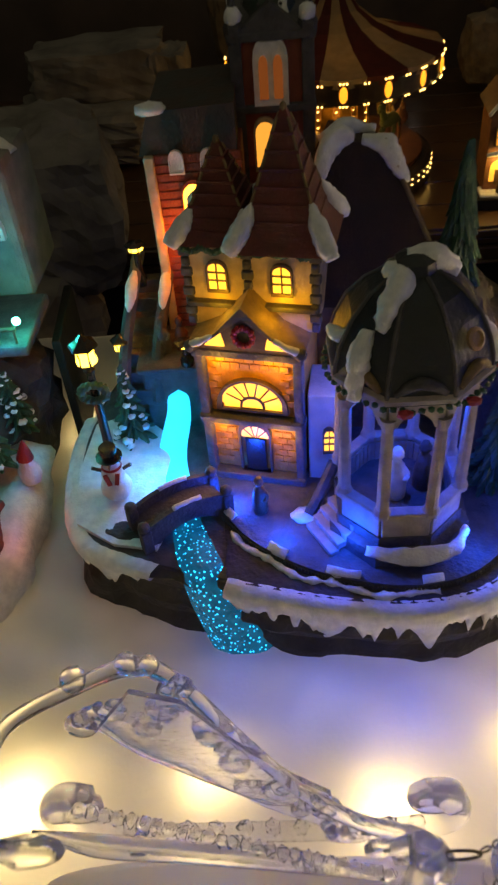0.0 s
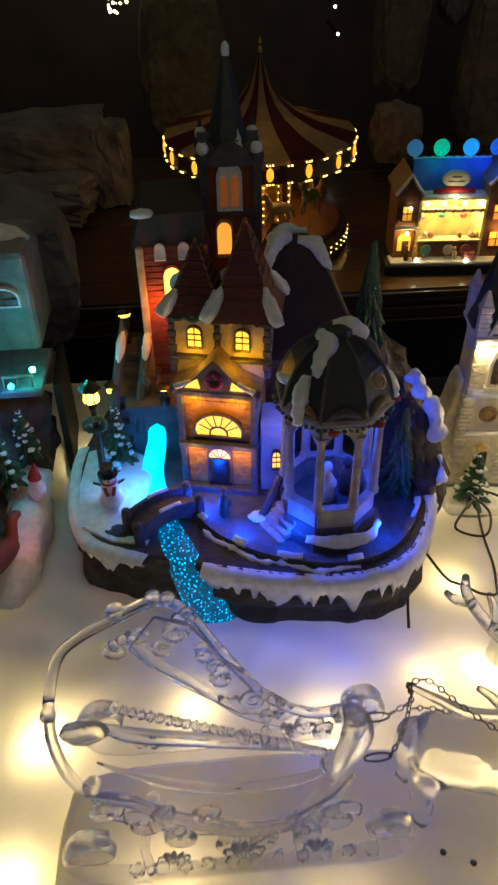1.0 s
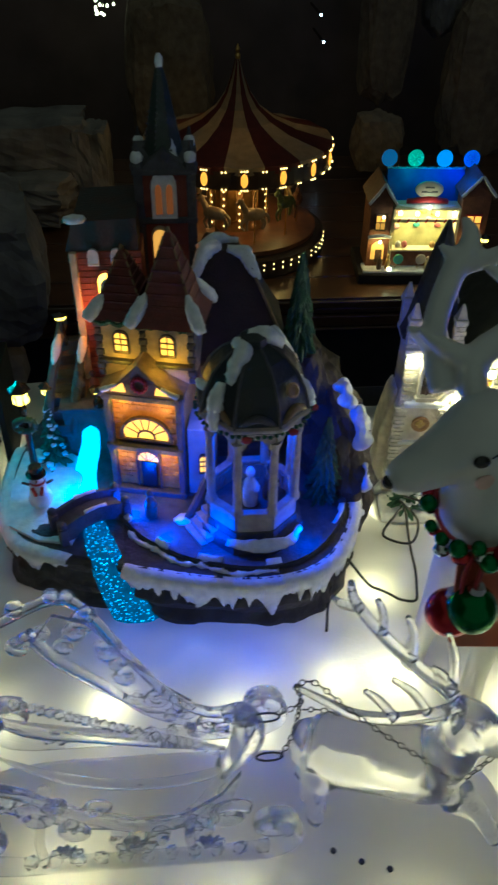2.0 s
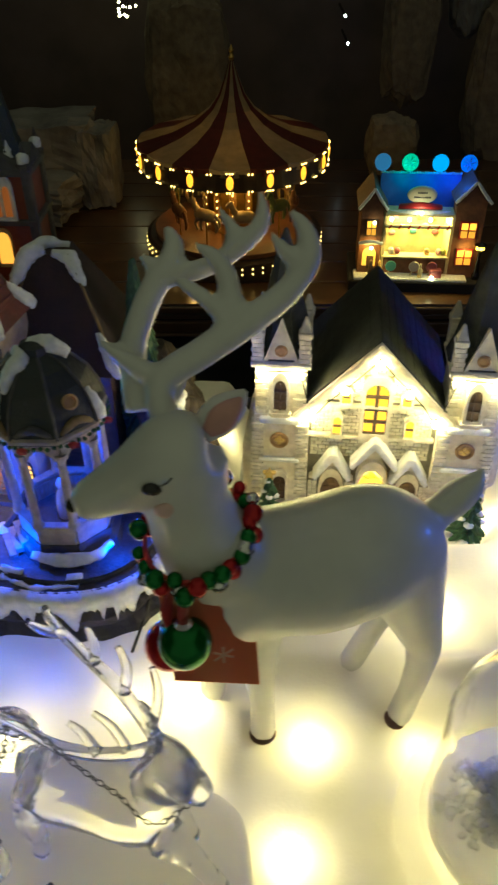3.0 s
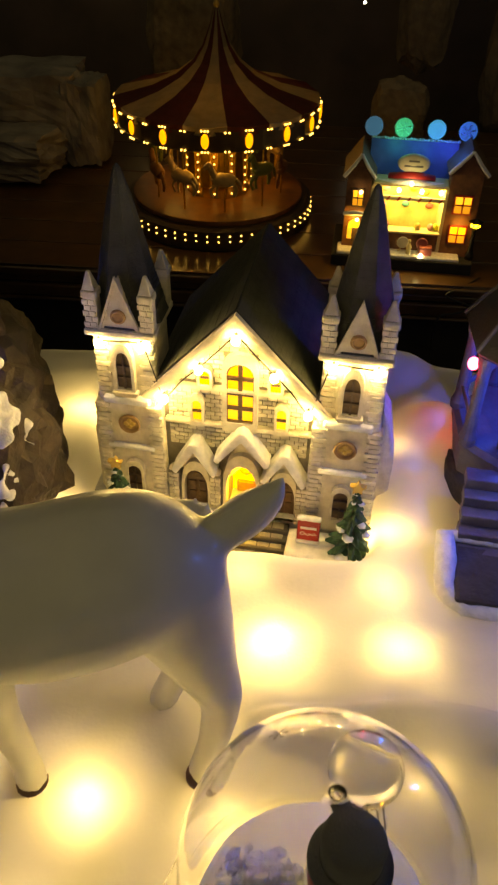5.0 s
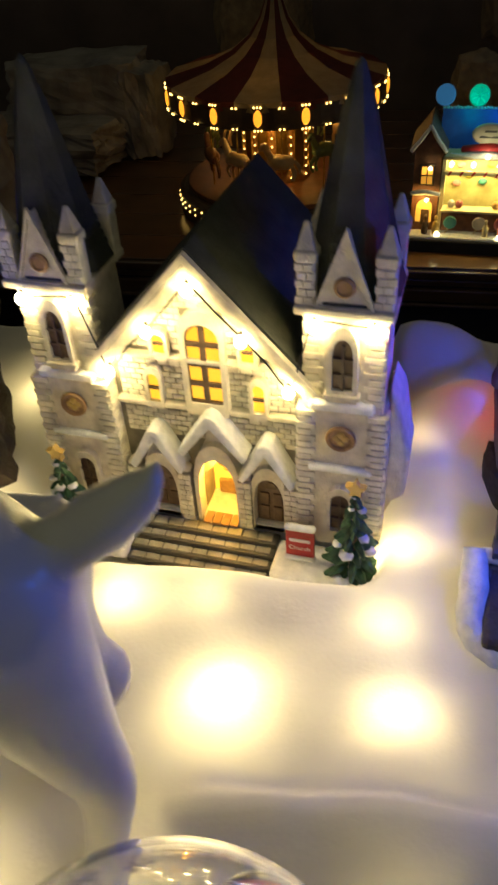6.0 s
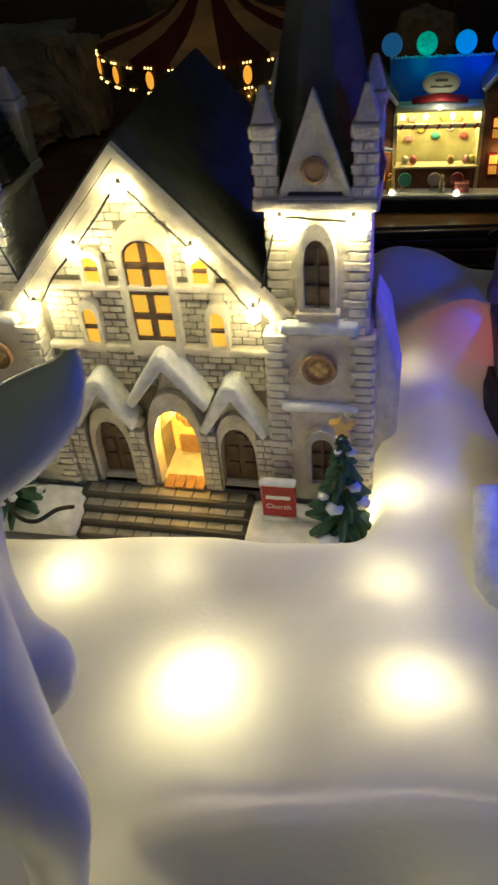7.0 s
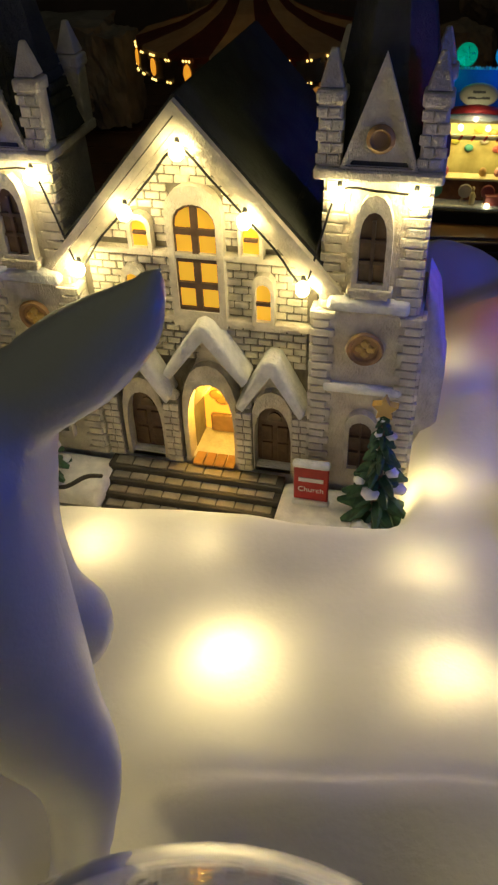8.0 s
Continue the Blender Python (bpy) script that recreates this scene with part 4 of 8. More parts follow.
def figurine(name, m, label, h, coat, scarf=None, lean=0.0):
    """A plain little standing form: one mesh with no parts."""
    bm = B()
    limb(bm, [(0, 0, 0, h * 0.16), (0, 0, h * 0.3, h * 0.17), (0, 0, h * 0.6, h * 0.13), (0, 0, h * 0.72, h * 0.06), (0, 0, h * 0.84, h * 0.105), (0, 0, h * 0.96, h * 0.06)], 10, 4)
    limb(bm, [(0, 0, h * 0.64, h * 0.07), (h * 0.15, -h * 0.05, h * 0.48, h * 0.055), (h * 0.1, -h * 0.14, h * 0.4, h * 0.04)], 7, 3)
    ob = part(name, bm, coat, smooth=True, m=m)
    return tagged(ob, label, "figurine")


def build_castle():
    c = set_piece("castle_village", (0.01, 0.38, 0.0), "snowy castle, gazebo and bridge on dark rock, lit amber and blue", "village model")
    loop = smooth_loop(OUTLINE, 5)
    n = len(loop)
    # rock body
    bm = B()
    rings = []
    for z, d in ((-0.03, -0.002), (0.004, 0.0), (0.012, 0.003), (0.022, 0.0), (0.032, 0.003), (0.041, 0.001), (0.0455, 0.004), (0.0455, 0.012)):
        rings.append([bm.verts.new((x, y, z)) for x, y in inset(loop, d)])
    for a, b in zip(rings, rings[1:]):
        for i in range(n):
            bm.faces.new((a[i], a[(i + 1) % n], b[(i + 1) % n], b[i]))
    for i in range(n):
        for r in rings[1:-2]:
            v = r[i]
            k = 0.0045 * noise.noise(v.co * 55) + 0.003 * abs(noise.noise(v.co * 130))
            v.co.x += k * (1 if v.co.x > 0.01 else -1)
            v.co.y -= k
    bm.faces.new(rings[-1])
    part("rock_base", bm, ROCK, c, "rough dark rock base")
    # cliff behind the gazebo
    rk = B()
    ico(rk, (0.138, 0.375, 0.04), 0.05, 4, (0.62, 1.35, 1.3))
    ico(rk, (0.122, 0.42, 0.05), 0.05, 4, (0.6, 1.0, 1.7))
    rough_up(rk, 0.012, 34, 2.0)
    rough_up(rk, 0.004, 120, 5.0)
    part("cliff", rk, mat("brown_rock_paint", (0.06, 0.042, 0.03), 0.75, second=(0.025, 0.02, 0.016), scale=60, bump=0.8, bump_scale=250), c, "brown cliff with snow patches")
    sn = B()
    for p, s in (((0.152, 0.345, 0.095), (0.012, 0.014, 0.02)), ((0.155, 0.325, 0.06), (0.007, 0.012, 0.012)), ((0.14, 0.36, 0.118), (0.014, 0.02, 0.007)), ((0.158, 0.365, 0.065), (0.006, 0.012, 0.018)), ((0.148, 0.31, 0.035), (0.008, 0.012, 0.012))):
        ico(sn, p, 1.0, 4, (s[0] * 0.42, s[1] * 0.85, s[2] * 0.9))
    part("cliff_snow", rough_up(sn, 0.008, 70), FLOCK, c, smooth=True)
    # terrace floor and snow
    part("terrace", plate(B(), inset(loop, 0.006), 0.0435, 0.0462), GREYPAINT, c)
    part("snow_edge", snow_drape(loop, 0.0455, 3, -10, 8, 0.016), FLOCK, c, "snow edge with icicles", smooth=True)
    part("snow_edge", snow_drape(inset(loop, 0.0005), 0.0462, 9, 13, 46, 0.032), FLOCK, c, "snow edge with icicles", smooth=True)
    lawn = B()
    plate(lawn, [(-0.124, 0.30), (-0.1, 0.283), (-0.075, 0.278), (-0.068, 0.3), (-0.075, 0.335), (-0.07, 0.37), (-0.1, 0.4), (-0.126, 0.39), (-0.13, 0.345)], 0.044, 0.0485)
    part("snow_field", rough_up(lawn, 0.001, 150), FLOCK, c, smooth=False)
    # pond hollow
    part("hollow", rough_up(ico(B(), (-0.09, 0.293, 0.0485), 0.014, 3, (1.2, 0.55, 0.08)), 0.001, 200), ROCK, c)
    # stream and fall
    w = B()
    P = [(-0.0665, 0.386, 0.0765, 0.003), (-0.0665, 0.3835, 0.0765, 0.0055), (-0.0665, 0.381, 0.0745, 0.007), (-0.067, 0.379, 0.067, 0.0075), (-0.069, 0.376, 0.058, 0.0085), (-0.072, 0.36, 0.049, 0.009), (-0.07, 0.34, 0.048, 0.0095), (-0.063, 0.31, 0.0475, 0.0105)]
    rows = [[w.verts.new((x - h, y, z - 0.0015)), w.verts.new((x, y, z + 0.001)), w.verts.new((x + h, y, z - 0.0015))] for x, y, z, h in [tuple(q) for q in spline(P, 5)]]
    for a, b in zip(rows, rows[1:]):
        for j in (0, 1):
            w.faces.new((a[j], b[j], b[j + 1], a[j + 1]))
    bmesh.ops.recalc_face_normals(w, faces=w.faces)
    part("stream", w, STREAM, c, "glowing cyan stream", smooth=True)
    w = B()
    P = [(-0.062, 0.308, 0.047, 0.0095), (-0.0572, 0.288, 0.0478, 0.0105), (-0.05, 0.264, 0.0485, 0.0125), (-0.044, 0.2515, 0.037, 0.0138), (-0.036, 0.2445, 0.018, 0.0155), (-0.0285, 0.24, 0.0, 0.0172)]
    rows = [[w.verts.new((x - h, y + 0.004, z - 0.002)), w.verts.new((x - h * 0.4, y - 0.002, z + 0.0015)), w.verts.new((x + h * 0.4, y - 0.002, z + 0.0015)), w.verts.new((x + h, y + 0.003, z - 0.002))] for x, y, z, h in [tuple(q) for q in spline(P, 6)]]
    for a, b in zip(rows, rows[1:]):
        for j in range(3):
            w.faces.new((a[j], b[j], b[j + 1], a[j + 1]))
    bmesh.ops.recalc_face_normals(w, faces=w.faces)
    part("waterfall", rough_up(w, 0.0003, 200), WATER, c, "sparkling blue waterfall", smooth=True)
    # humpback bridge
    br = B()
    mB = pose(-0.062, 0.3, 0.0465, 0, 0, 30) @ Matrix.Diagonal((0.76, 0.8, 0.8, 1)) @ Matrix.Translation((0, 0, -0.0465))
    deck = [(x / 10 * 0.033, 0.0595 + 0.007 * (1 - (x / 10) ** 2)) for x in range(-10, 11)]
    under = [(x / 10 * 0.026, 0.0475 + 0.0105 * (1 - (x / 10) ** 2)) for x in range(10, -11, -1)]
    prism(br, deck + [(0.033, 0.0465)] + under + [(-0.033, 0.0465)], -0.0125, 0.0125)
    bmesh.ops.transform(br, matrix=mB, verts=br.verts)
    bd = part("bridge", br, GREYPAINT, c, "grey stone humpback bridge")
    for yy in (-0.0115, 0.0115):
        pw = B()
        prism(pw, [(x, z + 0.0085) for x, z in deck] + [(x, z - 0.001) for x, z in reversed(deck)], yy - 0.0018, yy + 0.0018)
        bmesh.ops.transform(pw, matrix=mB, verts=pw.verts)
        part("parapet", pw, GREYPAINT, bd)
        cap = [mB @ Vector((x, yy, z + 0.0092)) for x, z in deck[7:15]]
        part("parapet_snow", rough_up(tube(B(), cap, 0.0015, 7), 0.0006, 300), FLOCK, bd, smooth=True)
        for xx in (-0.034, 0.034):
            q = mB @ Vector((xx, yy, 0.0465))
            ps = part("post", boxbm((q.x, q.y, 0.0545), (0.0062, 0.0062, 0.0165), 30, bevel=0.0008), GREYPAINT, bd)
            part("post_ball", ico(B(), (q.x, q.y, 0.0652), 0.0036, 2), GREYPAINT, ps, smooth=True)
    # balustrade round the terrace
    wl = [tuple(q) for q in spline([(-0.036, 0.302), (-0.02, 0.281), (0.003, 0.2635), (0.03, 0.2515), (0.062, 0.2455), (0.09, 0.25), (0.112, 0.266), (0.13, 0.294), (0.136, 0.315)], 5)]
    ledge = B()
    outer = [p for p in inset(loop, 0.004)[13:42]]
    plate(ledge, [(x - 0.001, y - 0.003) for x, y in reversed(wl)] + outer, 0.0455, 0.0474)
    part("rock_ledge", ledge, ROCK, c, "dark rock below the low wall")
    strip = [(x - 0.0025, y - 0.0055 - 0.0015 * math.sin(i * 0.9), 0.0474, 0.0012 + 0.0016 * math.sin(i * 1.7) ** 2) for i, (x, y) in enumerate(wl[2:24])]
    part("ledge_snow", rough_up(limb(B(), strip, 8), 0.0014, 180), FLOCK, c, "snow at the foot of the wall", smooth=True)
    bw = B()
    a_, b_ = [], []
    for i, (x, y) in enumerate(wl):
        j0, j1 = max(i - 1, 0), min(i + 1, len(wl) - 1)
        dx, dy = wl[j1][0] - wl[j0][0], wl[j1][1] - wl[j0][1]
        L = math.hypot(dx, dy)
        nx, ny = -dy / L, dx / L
        a_.append([bw.verts.new((x + nx * o, y + ny * o, z)) for o, z in ((-0.003, 0.036), (-0.0024, 0.0515), (0.0024, 0.0515), (0.003, 0.036))])
    for a, b in zip(a_, a_[1:]):
        for j in range(3):
            bw.faces.new((a[j], b[j], b[j + 1], a[j + 1]))
    bmesh.ops.recalc_face_normals(bw, faces=bw.faces)
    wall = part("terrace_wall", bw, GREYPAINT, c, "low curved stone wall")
    for i in range(0, len(wl) - 1):
        for q in (0.0, 0.33, 0.66):
            x = wl[i][0] * (1 - q) + wl[i + 1][0] * q
            y = wl[i][1] * (1 - q) + wl[i + 1][1] * q
            ang = math.degrees(math.atan2(wl[i + 1][1] - wl[i][1], wl[i + 1][0] - wl[i][0]))
            part("wall_stone", boxbm((x + 0.0028 * math.sin(math.radians(ang)), y - 0.0028 * math.cos(math.radians(ang)), 0.0445), (0.0016, 0.0016, 0.0105), ang, bevel=0.0004), GREYPAINT, wall)
    for a, b in ((0, 2), (7, 9), (13, 16), (21, 23), (33, 37)):
        seg_ = [(x, y, 0.0522) for x, y in wl[a:b + 1]]
        part("wall_snow", rough_up(tube(B(), seg_, 0.0028, 10, 0.4), 0.0013, 190, a), FLOCK, wall, smooth=True)
    # entrance block
    ang = -14
    E = pose(-0.018, 0.3365, 0.046, 0, 0, ang)
    ent = part("entrance", boxbm((0, 0.028, 0.05), (0.062, 0.054, 0.1), bevel=0.0008), AMBER, c, "amber brick entrance front", m=E @ pose(0.0012, 0, 0) @ Matrix.Diagonal((0.92, 1, 1, 1)))
    for j in range(17):
        for i in range(9):
            z = 0.012 + j * 0.0047
            x = -0.024 + i * 0.006 + (0.003 if j % 2 else 0)
            if abs(x) > 0.0255 or (abs(x) < 0.0205 and 0.05 < z < 0.08) or (abs(x) < 0.0125 and z < 0.042) or abs(z - 0.047) < 0.003:
                continue
            part("brick", boxbm((x, -0.0001, z), (0.0055, 0.0016, 0.0041), bevel=0.0003), AMBER, ent) if (i, j) == (0, 3) else ENT_BRICK.append((x, z))
    bsrc = part("brick", boxbm((0, 0, 0), (0.0055, 0.0014, 0.0041), bevel=0.0003), AMBER, ent, m=Matrix.Translation((-0.024, 0.0008, 0.09)))
    for x, z in ENT_BRICK:
        share("brick", bsrc, ent, Matrix.Translation((x, 0.0, z)))
    for sx in (-1, 1):
        col = part("pilaster", boxbm((sx * 0.0298, -0.001, 0.048), (0.0055, 0.0075, 0.098), bevel=0.0008), GREYPAINT, ent, "grey-blue pilaster")
        for z in (0.003, 0.047, 0.093):
            part("pilaster_band", boxbm((sx * 0.0298, -0.0015, z), (0.0078, 0.0092, 0.0046), bevel=0.0008), GREYPAINT, col)
    for z, h in ((0.0465, 0.0045), (0.094, 0.005), (0.002, 0.006)):
        part("cornice", boxbm((0, -0.002, z), (0.066, 0.009, h), bevel=0.0008), GREYPAINT, ent)
    fan = arch(0.039, 0.0195, 0.003, 12, False, 0.0, 0.0535)
    fw = part("fan_window", ring_prism(B(), scaled(fan, 1.16), fan, -0.0025, 0.001), BROWN, ent)
    part("pane", prism(B(), fan, -0.0006, 0.001), GLOWPANE, fw)
    part("glazing_bar", ring_prism(B(), arch(0.016, 0.0085, 0.002, 12, False, 0, 0.0538), arch(0.013, 0.007, 0.0015, 12, False, 0, 0.0538), -0.0014, 0.0), BROWN, fw)
    for k in range(1, 7):
        a = k * math.pi / 7
        part("glazing_bar", tube(B(), [(0.0072 * math.cos(a), -0.0012, 0.0565 + 0.005 * math.sin(a)), (0.0178 * math.cos(a), -0.0012, 0.0565 + 0.0155 * math.sin(a))], 0.00055, 5), BROWN, fw)
    dr = arch(0.019, 0.036, 0.0265, 10, False, 0.0, 0.0055)
    dw = part("door", ring_prism(B(), scaled(dr, 1.12, 0, 0.0055), dr, -0.0025, 0.001), BROWN, ent, "arched door with a lit fanlight")
    part("door_leaf", boxbm((0, -0.0005, 0.0185), (0.0135, 0.0025, 0.0255), bevel=0.0004), BLACK, dw)
    part("fanlight", prism(B(), arch(0.0185, 0.0105, 0.001, 10, False, 0, 0.0312), -0.0006, 0.0008), GLOWPANE, dw)
    for k in range(1, 5):
        a = k * math.pi / 5
        part("glazing_bar", tube(B(), [(0.002 * math.cos(a), -0.001, 0.0318), (0.0088 * math.cos(a), -0.001, 0.0318 + 0.0092 * math.sin(a))], 0.00045, 5), BROWN, dw)
    # gabled canopy over the entrance
    for sx in (-1, 1):
        q = B()
        prism(q, [(0, 0.125), (0, 0.1185), (sx * 0.0325, 0.095), (sx * 0.035, 0.099), (sx * 0.019, 0.106)], -0.009, 0.022)
        can = part("canopy_roof", q, THATCH, ent, "ochre canopy roof dusted with snow")
        part("canopy_snow", rough_up(limb(B(), [(sx * 0.035, -0.007, 0.0985, 0.0022), (sx * 0.027, -0.008, 0.102, 0.0022), (sx * 0.018, -0.0085, 0.107, 0.001)], 8), 0.0008, 300), FLOCK, can, smooth=True)
    part("pediment", prism(B(), [(-0.03, 0.0965), (0.03, 0.0965), (0, 0.118)], -0.006, 0.004), BROWN, ent)
    wr = B()
    for k in range(12):
        a = k * math.pi / 6
        ico(wr, (0.0055 * math.cos(a), -0.0075, 0.107 + 0.0055 * math.sin(a)), 0.0021, 1)
    part("wreath", wr, RED, ent, "red wreath")
    for sx in (-1, 1):
        part("lit_gap", prism(B(), [(sx * 0.012, 0.0995), (sx * 0.024, 0.0995), (sx * 0.014, 0.108)], -0.0068, -0.005), GLOWPANE, ent)
        part("finial", ico(B(), (sx * 0.033, -0.007, 0.0985), 0.0036, 2), GREYPAINT, ent, smooth=True)
    # upper cream storey with two arched windows
    up = part("upper_storey", boxbm((0.002, 0.036, 0.124), (0.067, 0.046, 0.05), bevel=0.0008), CREAM, c, "cream upper storey", m=E)
    for x in (-0.016, 0.0185):
        small_window(up, arch(0.0095, 0.0155, 0.0115, 8, False, x, 0.1225), Matrix.Translation((0, 0.0128, 0)))
    part("ledge", boxbm((0.002, 0.0115, 0.1145), (0.07, 0.006, 0.003), bevel=0.0006), GREYPAINT, up)
    for x in (-0.0325, 0.0005, 0.036):
        for j in range(8):
            part("quoin", boxbm((x, 0.0125, 0.103 + j * 0.0058), (0.0062 if j % 2 else 0.0044, 0.0032, 0.005), bevel=0.0008), GREYPAINT, up)
    gar = B()
    for k in range(36):
        ico(gar, (-0.034 + k * 0.00205, 0.0105, 0.1465 - 0.002 * math.sin(k * 0.55) ** 2), 0.0021, 1)
    part("garland", rough_up(gar, 0.0008, 600), GREEN, up)
    # two red tent roofs
    for x, half, z1, mt in ((-0.0165, 0.0195, 0.2395, 0), (0.0185, 0.0222, 0.2565, 1)):
        p = E @ Vector((x, 0.0275 + (0.003 if mt else 0.006), 0))
        rf = part("tent_roof", pyramid_roof(p.x, p.y, half, 0.1935, z1), REDROOF, c, "steep red tiled roof with snowy corners")
        rr = [(half + 0.004, 0.1935), (half * 0.86, 0.1935 + (z1 - 0.1935) * 0.16), (half * 0.5, 0.1935 + (z1 - 0.1935) * 0.52), (half * 0.12, 0.1935 + (z1 - 0.1935) * 0.93)]
        for k in range(4):
            a = math.radians(45 - 12 + 90 * k)
            rib = [(p.x + r * 1.414 * math.cos(a), p.y + r * 1.414 * math.sin(a), h) for r, h in rr]
            part("hip_ridge", tube(B(), rib, 0.0008, 6), THATCH, rf)
            blob = B()
            q0, q1, q2 = Vector(rib[0]), Vector(rib[1]), Vector(rib[2])
            limb(blob, [(*q0, 0.0034), (*q0.lerp(q1, 0.5), 0.0054), (*q1.lerp(q2, 0.2), 0.0042), (*q1.lerp(q2, 0.55), 0.0008)], 9)
            part("roof_snow", rough_up(blob, 0.001, 260, k), FLOCK, rf, smooth=True)
        for j in range(7):
            u = j / 7
            r = half * (0.93 - 0.8 * u)
            z = 0.1985 + (z1 - 0.1985) * u * 0.93
            part("roof_tile", lathe(B(), [(r * 1.414 + 0.0004, z), (r * 1.414 + 0.0002, z + 0.0016)], seg=4, m=pose(p.x, p.y, 0, 0, 0, 33)), REDROOF, rf)
        part("finial", ico(B(), (p.x, p.y, z1 - 0.001), 0.0018, 2, (1, 1, 1.6)), THATCH, rf)
    # red nave with a tall glowing window, behind
    nv = part("nave", boxbm((-0.0425, 0.462, 0.13), (0.054, 0.07, 0.165), bevel=0.001), REDWALL, c, "red brick nave")
    for j in range(26):
        part("brick_course", boxbm((-0.0425, 0.4268, 0.075 + j * 0.0052), (0.0535, 0.0012, 0.0042), bevel=0.0003), REDWALL, nv)
    part("nave_corner", boxbm((-0.0685, 0.4265, 0.135), (0.006, 0.005, 0.155), bevel=0.001), CREAM, nv)
    small_window(nv, arch(0.013, 0.034, 0.026, 8, False, -0.045, 0.162), Matrix.Translation((0, 0.4255, 0)), REDWALL, mat("hot_pane", (1, 0.6, 0.2), 0.4, emit=(1.0, 0.45, 0.04), strength=5), False, 1.15)
    for x in (-0.053, -0.035):
        small_window(nv, arch(0.0072, 0.0115, 0.007, 6, True, x, 0.203), Matrix.Translation((0, 0.4255, 0)), FLOCK, FLOCK, False, 1.2)
    rf = B()
    prism(rf, [(-0.018, 0.238), (-0.066, 0.236), (-0.074, 0.212), (-0.018, 0.212)], 0.428, 0.5)
    nr = part("nave_roof", rf, DARKROOF, c, "dark roof with a snowy corner")
    part("roof_snow", rough_up(ico(B(), (-0.064, 0.43, 0.237), 0.006, 2, (1.5, 0.8, 0.7)), 0.0015, 200), FLOCK, nr, smooth=True)
    # belfry
    T = (0.004, 0.485)
    tw = part("belfry", boxbm((T[0], T[1], 0.16), (0.043, 0.042, 0.2), bevel=0.001), REDWALL, c, "brick belfry with grey corners")
    for sx in (-1, 1):
        for sy in (-1, 1):
            bt = part("belfry_corner", boxbm((T[0] + sx * 0.0205, T[1] + sy * 0.02, 0.165), (0.0072, 0.0072, 0.192), bevel=0.0008), GREYPAINT, tw)
            part("pinnacle", lathe(B(), [(0.0052, 0.26), (0.0058, 0.266), (0.003, 0.272), (0.0006, 0.283)], (T[0] + sx * 0.0205, T[1] + sy * 0.02, 0), 6), GREYPAINT, bt)
            part("pinnacle_snow", rough_up(ico(B(), (T[0] + sx * 0.0205, T[1] + sy * 0.02 - 0.001, 0.271), 0.0048, 2, (1, 1, 1.1)), 0.001, 300), FLOCK, bt, smooth=True)
    for z in (0.222, 0.2605):
        part("belfry_band", boxbm((T[0], T[1], z), (0.05, 0.049, 0.0045), bevel=0.0008), GREYPAINT, tw)
    bw_ = arch(0.0185, 0.0355, 0.024, 10, True, T[0] - 0.001, 0.2245)
    bwin = small_window(tw, bw_, Matrix.Translation((0, T[1] - 0.0225, 0)), FLOCK, FLOCK, False, 1.08)
    for sx in (-1, 1):
        part("lancet", prism(B(), arch(0.0052, 0.0235, 0.018, 8, True, T[0] - 0.001 + sx * 0.0042, 0.2275), -0.0018, -0.0004), mat("dull_pane", (0.35, 0.12, 0.06), 0.4, emit=(1.0, 0.25, 0.05), strength=0.1), bwin)
    low = arch(0.0115, 0.027, 0.02, 8, True, T[0] - 0.006, 0.188)
    small_window(tw, low, Matrix.Translation((0, T[1] - 0.0225, 0)), CREAM, mat("soft_pane", (0.6, 0.3, 0.1), 0.4, emit=(1.0, 0.4, 0.06), strength=0.7), False, 1.2)
    gp = [(T[0] - 0.02, 0.2615), (T[0] + 0.02, 0.2615), (T[0], 0.2775)]
    for mm in (Matrix.Identity(4), Matrix.Translation((T[0], T[1], 0)) @ pose(0, 0, 0, 0, 0, 90) @ Matrix.Translation((-T[0], -T[1], 0))):
        part("belfry_gable", prism(B(), gp, T[1] - 0.0235, T[1] + 0.0235), GREYPAINT, tw, m=mm)
    sp = part("spire", lathe(B(), [(0.0185, 0.262), (0.0125, 0.288), (0.0062, 0.318), (0.0012, 0.337)], seg=8, m=pose(T[0], T[1], 0, 0, 0, 22.5)), mat("spire_green", (0.03, 0.05, 0.042), 0.5, second=(0.05, 0.05, 0.05), scale=120, bump=0.5), c, "dark green lattice spire")
    for k in range(8):
        a = math.radians(22.5 + 45 * k)
        for j in range(16):
            u = j / 16
            r = 0.0172 * (1 - u) + 0.0012
            part("crocket", ico(B(), (T[0] + r * math.cos(a), T[1] + r * math.sin(a), 0.266 + 0.068 * u), 0.0011, 1), GREYPAINT, sp) if k in (4, 5, 6) else None
    part("spire_snow", rough_up(limb(B(), [(T[0] + 0.006, T[1] - 0.011, 0.268, 0.0052), (T[0] + 0.005, T[1] - 0.0095, 0.279, 0.0036), (T[0] + 0.003, T[1] - 0.006, 0.296, 0.0008)], 8), 0.001, 250), FLOCK, sp, smooth=True)
    part("spire_snow", rough_up(ico(B(), (T[0], T[1], 0.333), 0.0032, 2, (1, 1, 2.2)), 0.0008, 300), FLOCK, sp, smooth=True)
    # right wing with steep roof
    wing = B()
    prism(wing, [(0.012, 0.046), (0.088, 0.046), (0.088, 0.148), (0.012, 0.148)], 0.376, 0.46)
    rw = part("right_wing", wing, BROWN, c, "red wing with steep dark roof")
    hip = B()
    foot = [hip.verts.new(p) for p in ((0.006, 0.366, 0.146), (0.098, 0.362, 0.142), (0.098, 0.472, 0.142), (0.006, 0.472, 0.146))]
